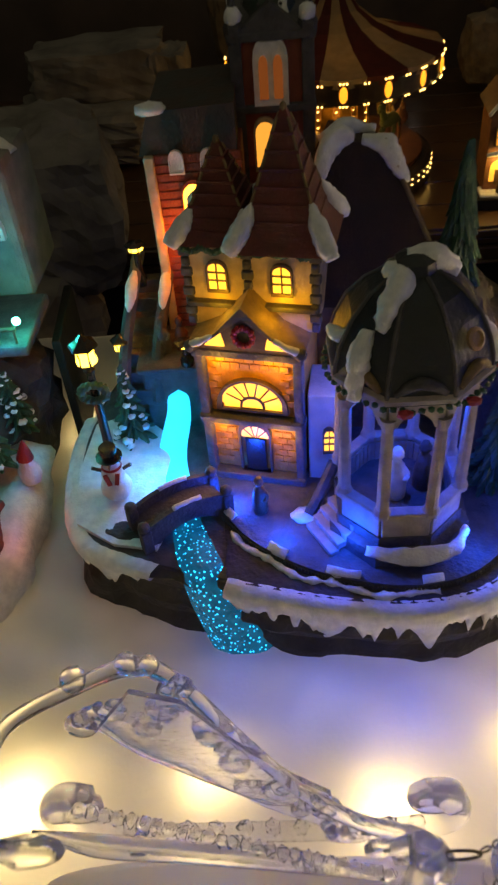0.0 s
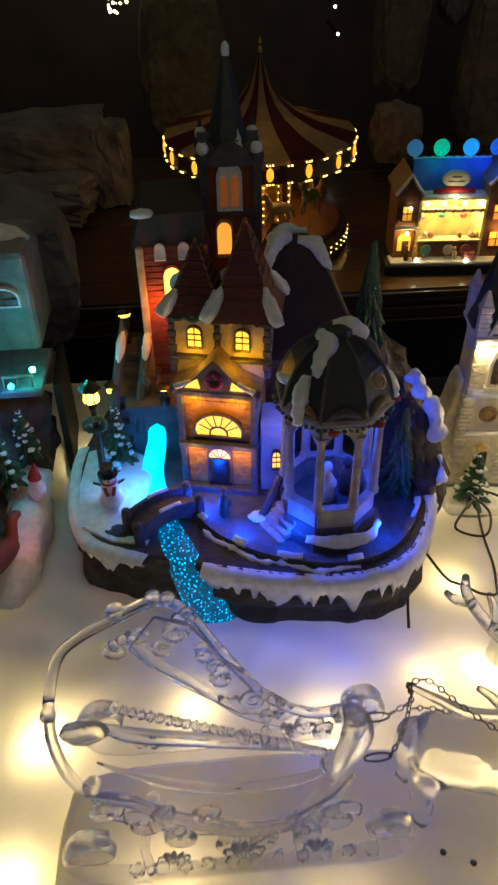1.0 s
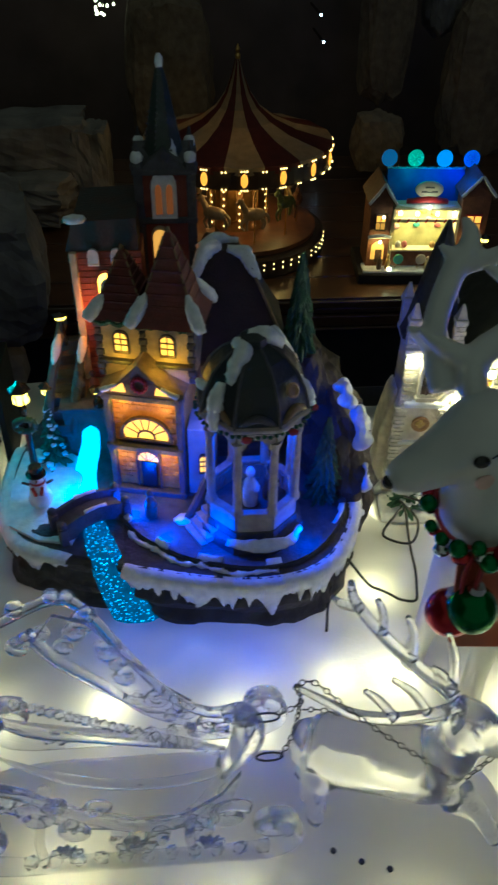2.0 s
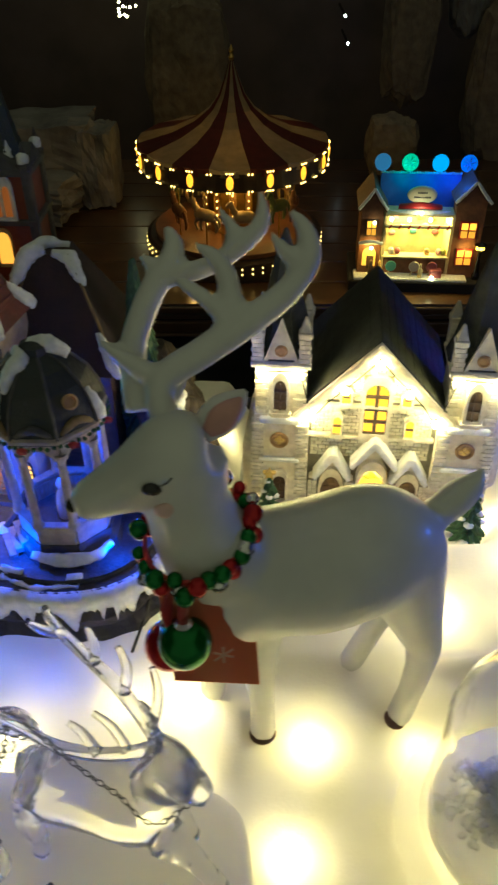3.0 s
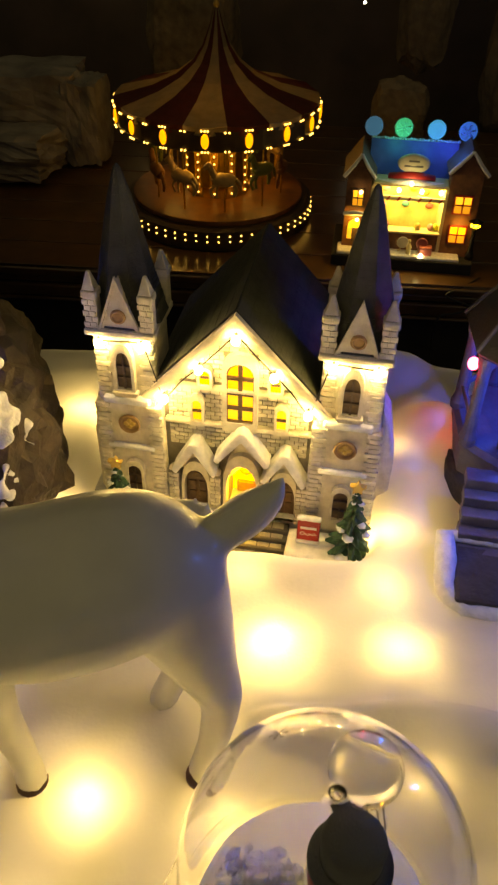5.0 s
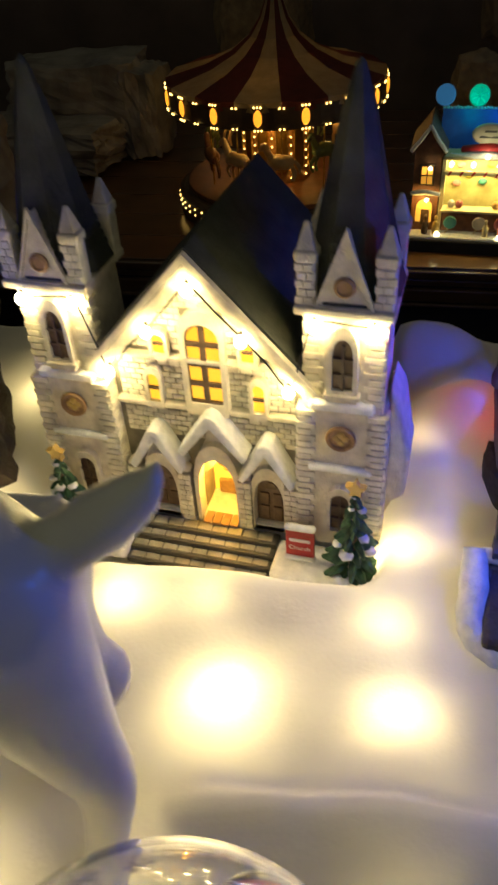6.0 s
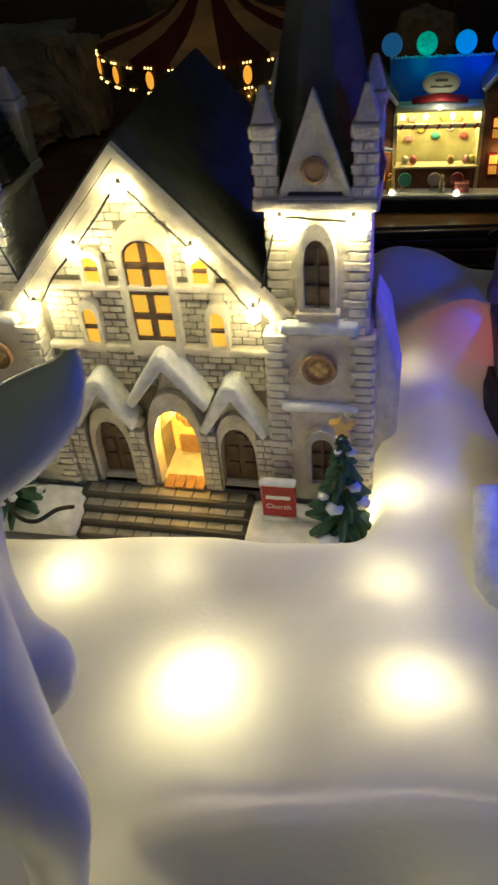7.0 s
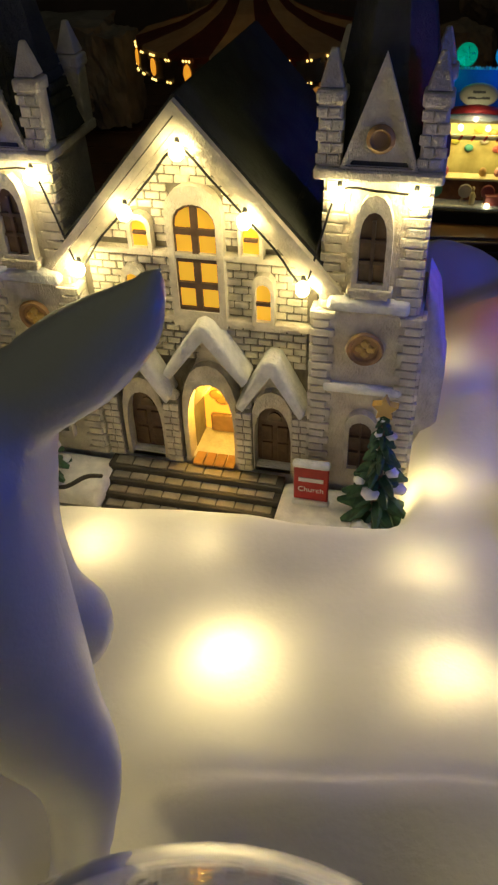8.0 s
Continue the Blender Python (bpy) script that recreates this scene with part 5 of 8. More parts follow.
    top = [hip.verts.new(p) for p in ((0.034, 0.408, 0.221), (0.062, 0.41, 0.217), (0.058, 0.44, 0.217), (0.034, 0.44, 0.221))]
    for i in range(4):
        hip.faces.new((foot[i], foot[(i + 1) % 4], top[(i + 1) % 4], top[i]))
    hip.faces.new(top)
    hip.faces.new(list(reversed(foot)))
    part("wing_roof", hip, WINGROOF, rw, "steep dark brown roof")
    for ax, bx in ((0.006, 0.034), (0.098, 0.062)):
        part("hip_ridge", tube(B(), [(ax, 0.364, 0.145), (bx, 0.409, 0.22)], 0.0014, 6), THATCH, rw)
    sn = B()
    limb(sn, [(0.02, 0.392, 0.198, 0.002), (0.026, 0.398, 0.209, 0.006), (0.034, 0.406, 0.221, 0.0075), (0.044, 0.411, 0.222, 0.004)], 10, flat=0.55)
    limb(sn, [(0.05, 0.411, 0.22, 0.003), (0.062, 0.409, 0.217, 0.006), (0.068, 0.403, 0.209, 0.005), (0.073, 0.398, 0.2, 0.0015)], 10, flat=0.55)
    limb(sn, [(0.03, 0.41, 0.221, 0.004), (0.042, 0.425, 0.221, 0.006), (0.058, 0.43, 0.217, 0.003)], 9)
    part("roof_snow", rough_up(sn, 0.002, 160), FLOCK, rw, "snow along the ridge", smooth=True)
    sn = B()
    limb(sn, [(0.083, 0.378, 0.172, 0.002), (0.089, 0.372, 0.16, 0.0045), (0.096, 0.364, 0.148, 0.0055), (0.1, 0.366, 0.143, 0.0035)], 9)
    part("roof_snow", rough_up(sn, 0.0015, 200), FLOCK, rw, smooth=True)
    part("white_wing", boxbm((0.026, 0.345, 0.075), (0.02, 0.03, 0.07), -8, bevel=0.0008), mat("castle_white", (0.6, 0.52, 0.5), 0.7, bump=0.4), c, "pale rendered bay")
    small_window(c, arch(0.006, 0.016, 0.012, 6, False, 0.026, 0.07), pose(0, 0.3295, 0, 0, 0, 0), BROWN, GLOWPANE)
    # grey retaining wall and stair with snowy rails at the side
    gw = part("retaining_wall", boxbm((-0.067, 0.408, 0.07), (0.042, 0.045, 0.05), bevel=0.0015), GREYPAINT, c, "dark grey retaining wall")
    part("wall_coping", boxbm((-0.067, 0.405, 0.0965), (0.046, 0.05, 0.0035), bevel=0.001), GREYPAINT, gw)
    for x in (-0.092, -0.071):
        rl = B()
        limb(rl, [(x + 0.006, 0.44, 0.148, 0.0042), (x + 0.001, 0.42, 0.13, 0.0042), (x - 0.006, 0.395, 0.1, 0.0042), (x - 0.009, 0.385, 0.07, 0.0042)], 8)
        r_ = part("stair_rail", rl, GREYPAINT, c, "sloping stair rail with snow")
        part("rail_snow", rough_up(limb(B(), [(x + 0.0035, 0.427, 0.141, 0.0015), (x + 0.0015, 0.42, 0.1345, 0.004), (x - 0.0005, 0.413, 0.127, 0.003), (x - 0.0015, 0.409, 0.123, 0.001)], 8), 0.001, 250), FLOCK, r_, smooth=True)
    for j in range(7):
        part("stair_step", boxbm((-0.0835 - j * 0.0012, 0.432 - j * 0.0072, 0.128 - j * 0.0092), (0.019, 0.008, 0.012), bevel=0.0008), GREYPAINT, c)
    # gazebo
    G = (0.061, 0.298)
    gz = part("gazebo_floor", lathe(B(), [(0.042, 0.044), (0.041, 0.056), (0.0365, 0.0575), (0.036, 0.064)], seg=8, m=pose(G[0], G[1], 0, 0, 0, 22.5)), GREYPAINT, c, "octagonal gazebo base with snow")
    part("floor_snow", rough_up(limb(B(), [(0.04, 0.263, 0.0575, 0.003), (0.06, 0.2565, 0.058, 0.005), (0.085, 0.26, 0.058, 0.004), (0.096, 0.275, 0.0575, 0.0025)], 10, flat=0.3), 0.0018, 160), FLOCK, gz, smooth=True)
    R = 0.033
    for k in range(8):
        a0, a1 = math.radians(22.5 + 45 * k), math.radians(22.5 + 45 * (k + 1))
        p0 = Vector((G[0] + R * math.cos(a0), G[1] + R * math.sin(a0), 0))
        p1 = Vector((G[0] + R * math.cos(a1), G[1] + R * math.sin(a1), 0))
        mid, d = (p0 + p1) / 2, p1 - p0
        az = math.degrees(math.atan2(d.y, d.x))
        L = d.length
        if k != 3:
            ap = part("apron", boxbm((0, 0, 0.0705), (L, 0.004, 0.0165), bevel=0.0005), PALESTONE, gz, m=pose(mid.x, mid.y, 0, 0, 0, az))
            part("apron_rail", boxbm((0, 0, 0.0805), (L + 0.002, 0.0065, 0.003), bevel=0.0008), PALESTONE, ap)
            for i in range(7):
                part("apron_plank", boxbm((-L / 2 + (i + 0.5) * L / 7, 0.0022, 0.07), (L / 7 * 0.86, 0.0014, 0.0145), bevel=0.0003), PALESTONE, ap)
        col = part("column", lathe(B(), [(0.0044, 0.079), (0.0046, 0.082), (0.0034, 0.085), (0.0032, 0.112), (0.0028, 0.138), (0.0036, 0.141), (0.0042, 0.1455)], (p0.x, p0.y, 0), 12), PALESTONE, gz, smooth=False)
        ar = [(-L / 2, 0.1565), (-L / 2, 0.14), (-L / 2 + 0.004, 0.1405)] + [(-L / 2 + 0.004 + (L - 0.008) * i / 10, 0.1405 + 0.0085 * math.sin(i / 10 * math.pi) ** 0.7) for i in range(1, 10)] + [(L / 2 - 0.004, 0.1405), (L / 2, 0.14), (L / 2, 0.1565)]
        part("arched_beam", prism(B(), ar, -0.0022, 0.0022), PALESTONE, gz, m=pose(mid.x, mid.y, 0, 0, 0, az))
    prof = [(0.0425, 0.148), (0.0435, 0.1535), (0.043, 0.1605), (0.04, 0.172), (0.034, 0.1855), (0.0245, 0.197), (0.0148, 0.2035), (0.011, 0.2055), (0.0105, 0.2115), (0.004, 0.2145)]
    rf = part("gazebo_roof", lathe(B(), prof, seg=8, m=pose(G[0], G[1], 0, 0, 0, 22.5)), NAVY, c, "dark domed gazebo roof with snow", m=Matrix.Translation((G[0], G[1], 0.1555)) @ Matrix.Diagonal((0.9, 0.9, 0.86, 1)) @ Matrix.Translation((-G[0], -G[1], -0.148)))
    part("eave", lathe(B(), [(0.042, 0.1495), (0.045, 0.1505), (0.0455, 0.1535), (0.0432, 0.1555)], seg=8, m=pose(G[0], G[1], 0, 0, 0, 22.5)), PALESTONE, rf)
    for k in range(8):
        a = math.radians(22.5 + 45 * k)
        part("rib", tube(B(), [(G[0] + r * math.cos(a), G[1] + r * math.sin(a), z) for r, z in prof[1:8]], 0.0013, 6), GREYPAINT, rf)
        am = math.radians(45 + 45 * k)
        rr_ = 0.04
        tx, ty = -math.sin(am), math.cos(am)
        hd = limb(B(), [(G[0] + rr_ * math.cos(am) + q * tx, G[1] + rr_ * math.sin(am) + q * ty, z, w) for q, z, w in ((-0.0125, 0.1565, 0.0018), (-0.007, 0.161, 0.003), (0.0, 0.1635, 0.0034), (0.007, 0.161, 0.003), (0.0125, 0.1565, 0.0018))], 8)
        part("hood", hd, GREYPAINT if k % 2 else THATCH, rf, smooth=True)
    a = math.radians(-68 + 22)
    part("round_light", lathe(B(), [(0.0058, 0), (0.006, 0.0018), (0.0042, 0.0026), (0.0036, 0.0012)], m=pose(G[0] + 0.037 * math.cos(a), G[1] + 0.037 * math.sin(a), 0.179, 62, 0, 44), seg=16), OCHRE, rf, "round ochre roof light")
    for pts, s in ((((0.048, 0.298, 0.206, 0.004), (0.053, 0.288, 0.2045, 0.007), (0.046, 0.278, 0.197, 0.0055), (0.042, 0.273, 0.186, 0.003)), 1), (((0.036, 0.276, 0.185, 0.003), (0.032, 0.271, 0.174, 0.0058), (0.03, 0.268, 0.162, 0.0052), (0.029, 0.265, 0.15, 0.0036)), 2), (((0.058, 0.3, 0.209, 0.006), (0.07, 0.3, 0.21, 0.007), (0.082, 0.303, 0.2, 0.0045)), 3), (((0.094, 0.29, 0.178, 0.003), (0.1, 0.287, 0.168, 0.005), (0.103, 0.287, 0.155, 0.0045)), 4), (((0.02, 0.3, 0.172, 0.002), (0.023, 0.291, 0.172, 0.004), (0.03, 0.284, 0.178, 0.002)), 5)):
        part("roof_snow", rough_up(limb(B(), pts, 9), 0.0016, 220, s), FLOCK, rf, smooth=True)
    gr = B()
    for k in range(60):
        a = k * 2 * math.pi / 60
        ico(gr, (G[0] + 0.0445 * math.cos(a), G[1] + 0.0445 * math.sin(a), 0.149 + 0.0008 * math.sin(k * 2.1)), 0.0019, 1)
    part("eave_garland", rough_up(gr, 0.0007, 600), GREEN, rf)
    for a in (-100, -55, -10):
        part("bow", ico(B(), (G[0] + 0.0465 * math.cos(math.radians(a)), G[1] + 0.0465 * math.sin(math.radians(a)), 0.1485), 0.0036, 1, (1.3, 0.8, 0.9)), RED, rf)
    # stair from terrace to gazebo
    for j in range(5):
        part("gazebo_step", boxbm((0.0185 + j * 0.0042, 0.2815 + j * 0.0025, 0.0465 + j * 0.0042), (0.0062, 0.026, 0.0048), 28, bevel=0.0007), PALESTONE, c)
    part("stair_wall", limb(B(), [(0.012, 0.298, 0.049, 0.0036), (0.021, 0.309, 0.0595, 0.0036), (0.028, 0.317, 0.072, 0.0036)], 8), GREYPAINT, c)
    part("snow_mound", rough_up(ico(B(), (0.011, 0.2995, 0.047), 0.009, 3, (1.1, 0.7, 0.4)), 0.0015, 200), FLOCK, c, smooth=True)
    # lamps in the model: gazebo light; facade, terrace, lawn and nave ones added, unseen
    amber = [(tuple(E @ Vector(p)), w, (1.0, 0.48, 0.02)) for p, w in (((-0.016, -0.009, 0.086), 0.014), ((0.016, -0.009, 0.086), 0.014), ((-0.017, -0.01, 0.039), 0.014), ((0.017, -0.01, 0.039), 0.014), ((-0.016, 0.003, 0.118), 0.007), ((0.02, 0.003, 0.118), 0.009))]
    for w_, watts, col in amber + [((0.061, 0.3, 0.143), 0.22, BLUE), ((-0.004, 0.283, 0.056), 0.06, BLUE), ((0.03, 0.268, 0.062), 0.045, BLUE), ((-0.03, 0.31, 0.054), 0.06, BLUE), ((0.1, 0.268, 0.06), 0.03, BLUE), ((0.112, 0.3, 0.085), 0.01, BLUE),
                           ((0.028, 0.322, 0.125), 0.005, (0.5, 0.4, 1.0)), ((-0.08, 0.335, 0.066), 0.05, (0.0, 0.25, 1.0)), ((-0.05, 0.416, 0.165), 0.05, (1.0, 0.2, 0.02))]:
        lp = point_lamp("castle_glow_lamp", w_, watts, col, 0.003)
    return c


ENT_BRICK = []
build_castle()
GD = lambda x, y, z, rz=0: pose(x, y, z, 0, 0, rz)
lantern(GD(-0.11, 0.353, 0.047), "black street lamp with amber panes and a wreath", 0.098, 0.82, True)
lantern(GD(-0.1, 0.4, 0.055), "small black street lamp with amber panes", 0.058, 0.66)
lantern(GD(-0.0575, 0.384, 0.098), "small black wall lamp with amber panes", 0.018, 0.66)
lantern(GD(-0.086, 0.43, 0.13), "small black street lamp with amber panes", 0.03, 0.66)
figurine("figurine", GD(-0.073, 0.4, 0.098), "tiny painted figure in a dark coat and hat", 0.026, GREYPAINT)
figurine("figurine", GD(-0.062, 0.402, 0.098, 40), "tiny painted figure in a dark red coat", 0.024, mat("figure_maroon", (0.1, 0.03, 0.025), 0.6))
figurine("figurine", GD(-0.016, 0.306, 0.0462), "tiny painted figure in a dark brown coat", 0.028, BROWN)
figurine("figurine", GD(0.06, 0.297, 0.064), "tiny blue-lit figure inside the gazebo", 0.036, FLOCK)
figurine("figurine", GD(0.076, 0.303, 0.064, 60), "tiny dark figure inside the gazebo", 0.034, GREYPAINT)


def snowman(m, s=1.0):
    t = thing("snowman", m, "little painted snowman with red scarf and black hat", "snowman")
    bd = B()
    ico(bd, (0, 0, 0.0085 * s), 0.0105 * s, 3, (1, 1, 0.95))
    ico(bd, (0, 0, 0.021 * s), 0.0078 * s, 3)
    ico(bd, (0, 0, 0.031 * s), 0.0058 * s, 3)
    part("body", fused(bd, 0.0012, 3), FLOCK, t, smooth=True)
    sc = part("scarf", lathe(B(), [(0.0058 * s, 0.0255 * s), (0.0068 * s, 0.0265 * s), (0.006 * s, 0.028 * s)], seg=16, caps=False), RED, t)
    for dx in (-0.003, 0.003):
        part("scarf_end", boxbm((dx * s, -0.0078 * s, 0.0215 * s), (0.0028 * s, 0.0014, 0.009 * s), ry=dx * 4000), RED, sc)
    part("hat", lathe(B(), [(0.0085 * s, 0.0345 * s), (0.0085 * s, 0.0355 * s), (0.0054 * s, 0.0358 * s), (0.0056 * s, 0.0425 * s), (0.005 * s, 0.0432 * s)], seg=16), BLACK, t)
    for dx in (-1, 1):
        part("arm", tube(B(), [(dx * 0.006 * s, 0, 0.023 * s), (dx * 0.0125 * s, -0.001, 0.0275 * s)], 0.0012 * s, 6), BROWN, t)
    part("nose", lathe(B(), [(0.001 * s, 0), (0.0003 * s, 0.004 * s)], m=pose(0, -0.0055 * s, 0.031 * s, 90), seg=8), OCHRE, t)


snowman(GD(-0.102, 0.322, 0.0485, 5), 0.92)
fir("fir_tree", GD(0.108, 0.41, 0.04), 0.178, 0.025, "tall slim green fir behind the gazebo", False, False, 11, n=420)
fir("fir_tree", GD(0.121, 0.322, 0.04), 0.085, 0.016, "slim green fir beside the gazebo", False, False, 12, n=200)
fir("fir_tree", GD(-0.098, 0.375, 0.046), 0.062, 0.014, "small snowy fir behind the street lamp", True, False, 13, n=80)


# ---- lower table with carousel and sweet shop ----
MAROON = mat("carousel_maroon", (0.1, 0.016, 0.014), 0.7, second=(0.07, 0.012, 0.011), scale=60, translucent=0.08)
CANVAS = mat("carousel_cream", (0.34, 0.27, 0.19), 0.8, second=(0.25, 0.2, 0.14), scale=50, translucent=0.15)
DARKBAND = mat("carousel_dark", (0.03, 0.018, 0.014), 0.4, second=(0.05, 0.03, 0.02), scale=60)
BRASS = mat("brass", (0.6, 0.38, 0.12), 0.3, metal=0.9)
OVAL = mat("amber_lamp", (1, 0.6, 0.1), 0.3, emit=(1.0, 0.36, 0.03), strength=1.1)


def build_lower_table():
    t = set_piece("sideboard", (0.3, 1.8, -0.6), "varnished wooden sideboard with a moulded front edge", "sideboard")
    top = part("table_top", boxbm((0.3, 1.86, -0.3375), (2.4, 0.98, 0.02), bevel=0.003), WOOD, t)
    for k in range(9):
        part("plank", boxbm((0.3, 1.42 + k * 0.108, -0.3262), (2.39, 0.104, 0.003), bevel=0.001), WOOD, t)
    for y, z, h, d in ((1.366, -0.338, 0.016, 0.012), (1.37, -0.3555, 0.014, 0.008), (1.366, -0.3785, 0.026, 0.014), (1.362, -0.3965, 0.006, 0.016)):
        part("moulding", boxbm((0.3, y, z), (2.4, d, h), bevel=0.0035), WOOD, t)
    part("carcass", boxbm((0.3, 1.86, -0.62), (2.36, 0.95, 0.54)), TABLE, t)


build_lower_table()


def build_carousel():
    C = Vector((0.14, 1.672, -0.3247))
    t = thing("carousel", Matrix.Translation(C) @ Matrix.Diagonal((0.955, 0.955, 1.05, 1)), "lit toy carousel with a red and cream striped canopy", "carousel")
    prof = [(0.004, 0.405), (0.015, 0.372), (0.03, 0.338), (0.052, 0.311), (0.088, 0.287), (0.14, 0.267), (0.228, 0.2475)]
    N = 16
    for k in range(N):
        bm = B()
        a0, a1 = 2 * math.pi * (k - 0.5) / N, 2 * math.pi * (k + 0.5) / N
        rows = []
        for r, z in prof:
            row = []
            for j in range(4):
                a = a0 + (a1 - a0) * j / 3 - math.pi / 2
                sag = 0.004 * (r / 0.228) * (1 - abs(j - 1.5) / 1.5)
                row.append(bm.verts.new((r * math.cos(a), r * math.sin(a), z - sag)))
            rows.append(row)
        ext = []
        for j in range(4):
            a = a0 + (a1 - a0) * j / 3 - math.pi / 2
            ext.append(bm.verts.new((0.2285 * math.cos(a), 0.2285 * math.sin(a), 0.236 - (0.006 if j in (1, 2) else 0))))
        rows.append(ext)
        for a, b in zip(rows, rows[1:]):
            for j in range(3):
                bm.faces.new((a[j], b[j], b[j + 1], a[j + 1]))
        bmesh.ops.solidify(bm, geom=bm.faces[:], thickness=0.0016)
        part("canopy_panel", bm, CANVAS if k % 2 == 0 else MAROON, t, smooth=False)
    part("finial", lathe(B(), [(0.005, 0.4), (0.007, 0.407), (0.004, 0.413), (0.006, 0.419), (0.001, 0.43)], seg=12), BRASS, t)
    band = part("rounding_board", lathe(B(), [(0.2265, 0.235), (0.2285, 0.2375), (0.2285, 0.204), (0.225, 0.2)], seg=48, caps=False), DARKBAND, t, "dark rim board with lamps")
    ov = ico(B(), (0, 0, 0), 0.0105, 2, (0.8, 0.35, 1.35))
    o0 = part("oval_lamp", ov, OVAL, band, "amber oval lamp", smooth=True, m=pose(0, -0.23, 0.221))
    bl = part("bulb", ico(B(), (0, 0, 0), 0.0022, 1), CARBULB, band, m=pose(0.006, -0.2305, 0.2395))
    for k in range(16):
        a = k * 22.5
        mm = pose(0, 0, 0, 0, 0, a)
        if k:
            share("oval_lamp", o0, band, mm @ pose(0, -0.23, 0.221))
        for dx, z in ((-0.0065, 0.2395), (0.0, 0.2395), (0.0065, 0.2395), (-0.0065, 0.2015), (0, 0.2015), (0.0065, 0.2015)):
            share("bulb", bl, band, mm @ pose(dx, -0.2305, z))
        for dx in (-0.004, 0.004):
            share("bulb", bl, band, mm @ pose(0, 0, 0, 0, 0, 11.25) @ pose(dx, -0.2305, 0.237))
            share("bulb", bl, band, mm @ pose(0, 0, 0, 0, 0, 11.25) @ pose(dx, -0.2305, 0.203))
    core = part("centre_drum", lathe(B(), [(0.075, 0.055), (0.075, 0.2), (0.068, 0.205)], seg=16), mat("gilt_panel", (0.36, 0.17, 0.06), 0.4, second=(0.5, 0.28, 0.1), scale=80, metal=0.3), t, "gilt centre drum with bulb strings")
    for k in range(12):
        a = math.radians(k * 30 - 90)
        for j in range(9):
            share("bulb", bl, core, pose(0.077 * math.cos(a), 0.077 * math.sin(a), 0.068 + j * 0.0155))
        part("mirror_panel", boxbm((0, -0.075, 0.13), (0.024, 0.003, 0.1), bevel=0.004), BRASS, core, m=pose(0, 0, 0, 0, 0, k * 30 + 15))
    part("deck", lathe(B(), [(0.198, 0.045), (0.2, 0.05), (0.2, 0.056), (0.196, 0.0565)], seg=48), mat("deck_brown", (0.2, 0.08, 0.035), 0.35, second=(0.13, 0.05, 0.025), scale=30), t)
    base = part("base_ring", lathe(B(), [(0.218, 0.0), (0.222, 0.004), (0.222, 0.042), (0.212, 0.046)], seg=48), DARKBAND, t, "dark base with two rows of bulbs")
    b2 = ico(B(), (0, 0, 0), 0.002, 1)
    bb = part("bulb", b2, CARBULB, base, m=pose(0, -0.2225, 0.034))
    for k in range(56):
        for z in (0.034, 0.0225):
            if (k, z) != (0, 0.034):
                share("bulb", bb, base, pose(0, 0, 0, 0, 0, k * 360 / 56) @ pose(0, -0.2225, z))
    # horses on brass poles
    hs = B()
    limb(hs, [(-0.026, 0, 0.098, 0.008), (-0.014, 0, 0.104, 0.0135), (0.012, 0, 0.102, 0.013), (0.022, 0, 0.1, 0.009)], 10)
    limb(hs, [(-0.02, 0, 0.108, 0.009), (-0.031, 0, 0.126, 0.0065), (-0.034, 0, 0.134, 0.0062), (-0.045, 0, 0.127, 0.0038)], 9)
    for x, dx in ((-0.018, -0.014), (-0.014, -0.004), (0.016, 0.012), (0.019, 0.004)):
        limb(hs, [(x, 0.004, 0.095, 0.005), (x + dx, 0.005, 0.08, 0.0032), (x + dx * 0.5, 0.005, 0.066, 0.003)], 7)
    limb(hs, [(0.024, 0, 0.104, 0.004), (0.034, 0, 0.094, 0.004), (0.036, 0, 0.08, 0.002)], 7)
    hm = [mat("horse_cream", (0.5, 0.36, 0.2), 0.4), mat("horse_green", (0.12, 0.16, 0.06), 0.4), mat("horse_brown", (0.22, 0.1, 0.05), 0.4)]
    horse = None
    for k in range(10):
        mm = pose(0, 0, 0, 0, 0, k * 36 + 12)
        off = 0.012 * math.sin(k * 2.1)
        if horse is None:
            horse = part("horse", hs, hm[0], t, smooth=True, m=mm @ pose(0, -0.15, 0.02 + off))
            pole = part("pole", lathe(B(), [(0.0018, 0.056), (0.0018, 0.225)], seg=8), BRASS, t, m=mm @ pose(0, -0.15, 0))
        else:
            me = horse.data.copy()
            me.materials[0] = hm[k % 3]
            h2 = new("horse", me)
            h2.parent, h2.matrix_basis = t, mm @ pose(0, -0.15, 0.02 + off)
            share("pole", pole, t, mm @ pose(0, -0.15, 0))
    for p, w in (((0, -0.12, 0.195), 0.16), ((0.11, 0.05, 0.195), 0.12), ((-0.11, 0.05, 0.195), 0.12)):
        lp = point_lamp("carousel_light", C + Vector(p), w, (1.0, 0.55, 0.15), 0.01)
    # lamps round the rim light the stripes from below their edge
    for k in range(6):
        a = math.radians(-90 + (k - 2.5) * 32)
        point_lamp("rim_light", C + Vector((0.25 * math.cos(a), 0.25 * math.sin(a), 0.268)), 0.007, (1.0, 0.6, 0.2), 0.004)


build_carousel()


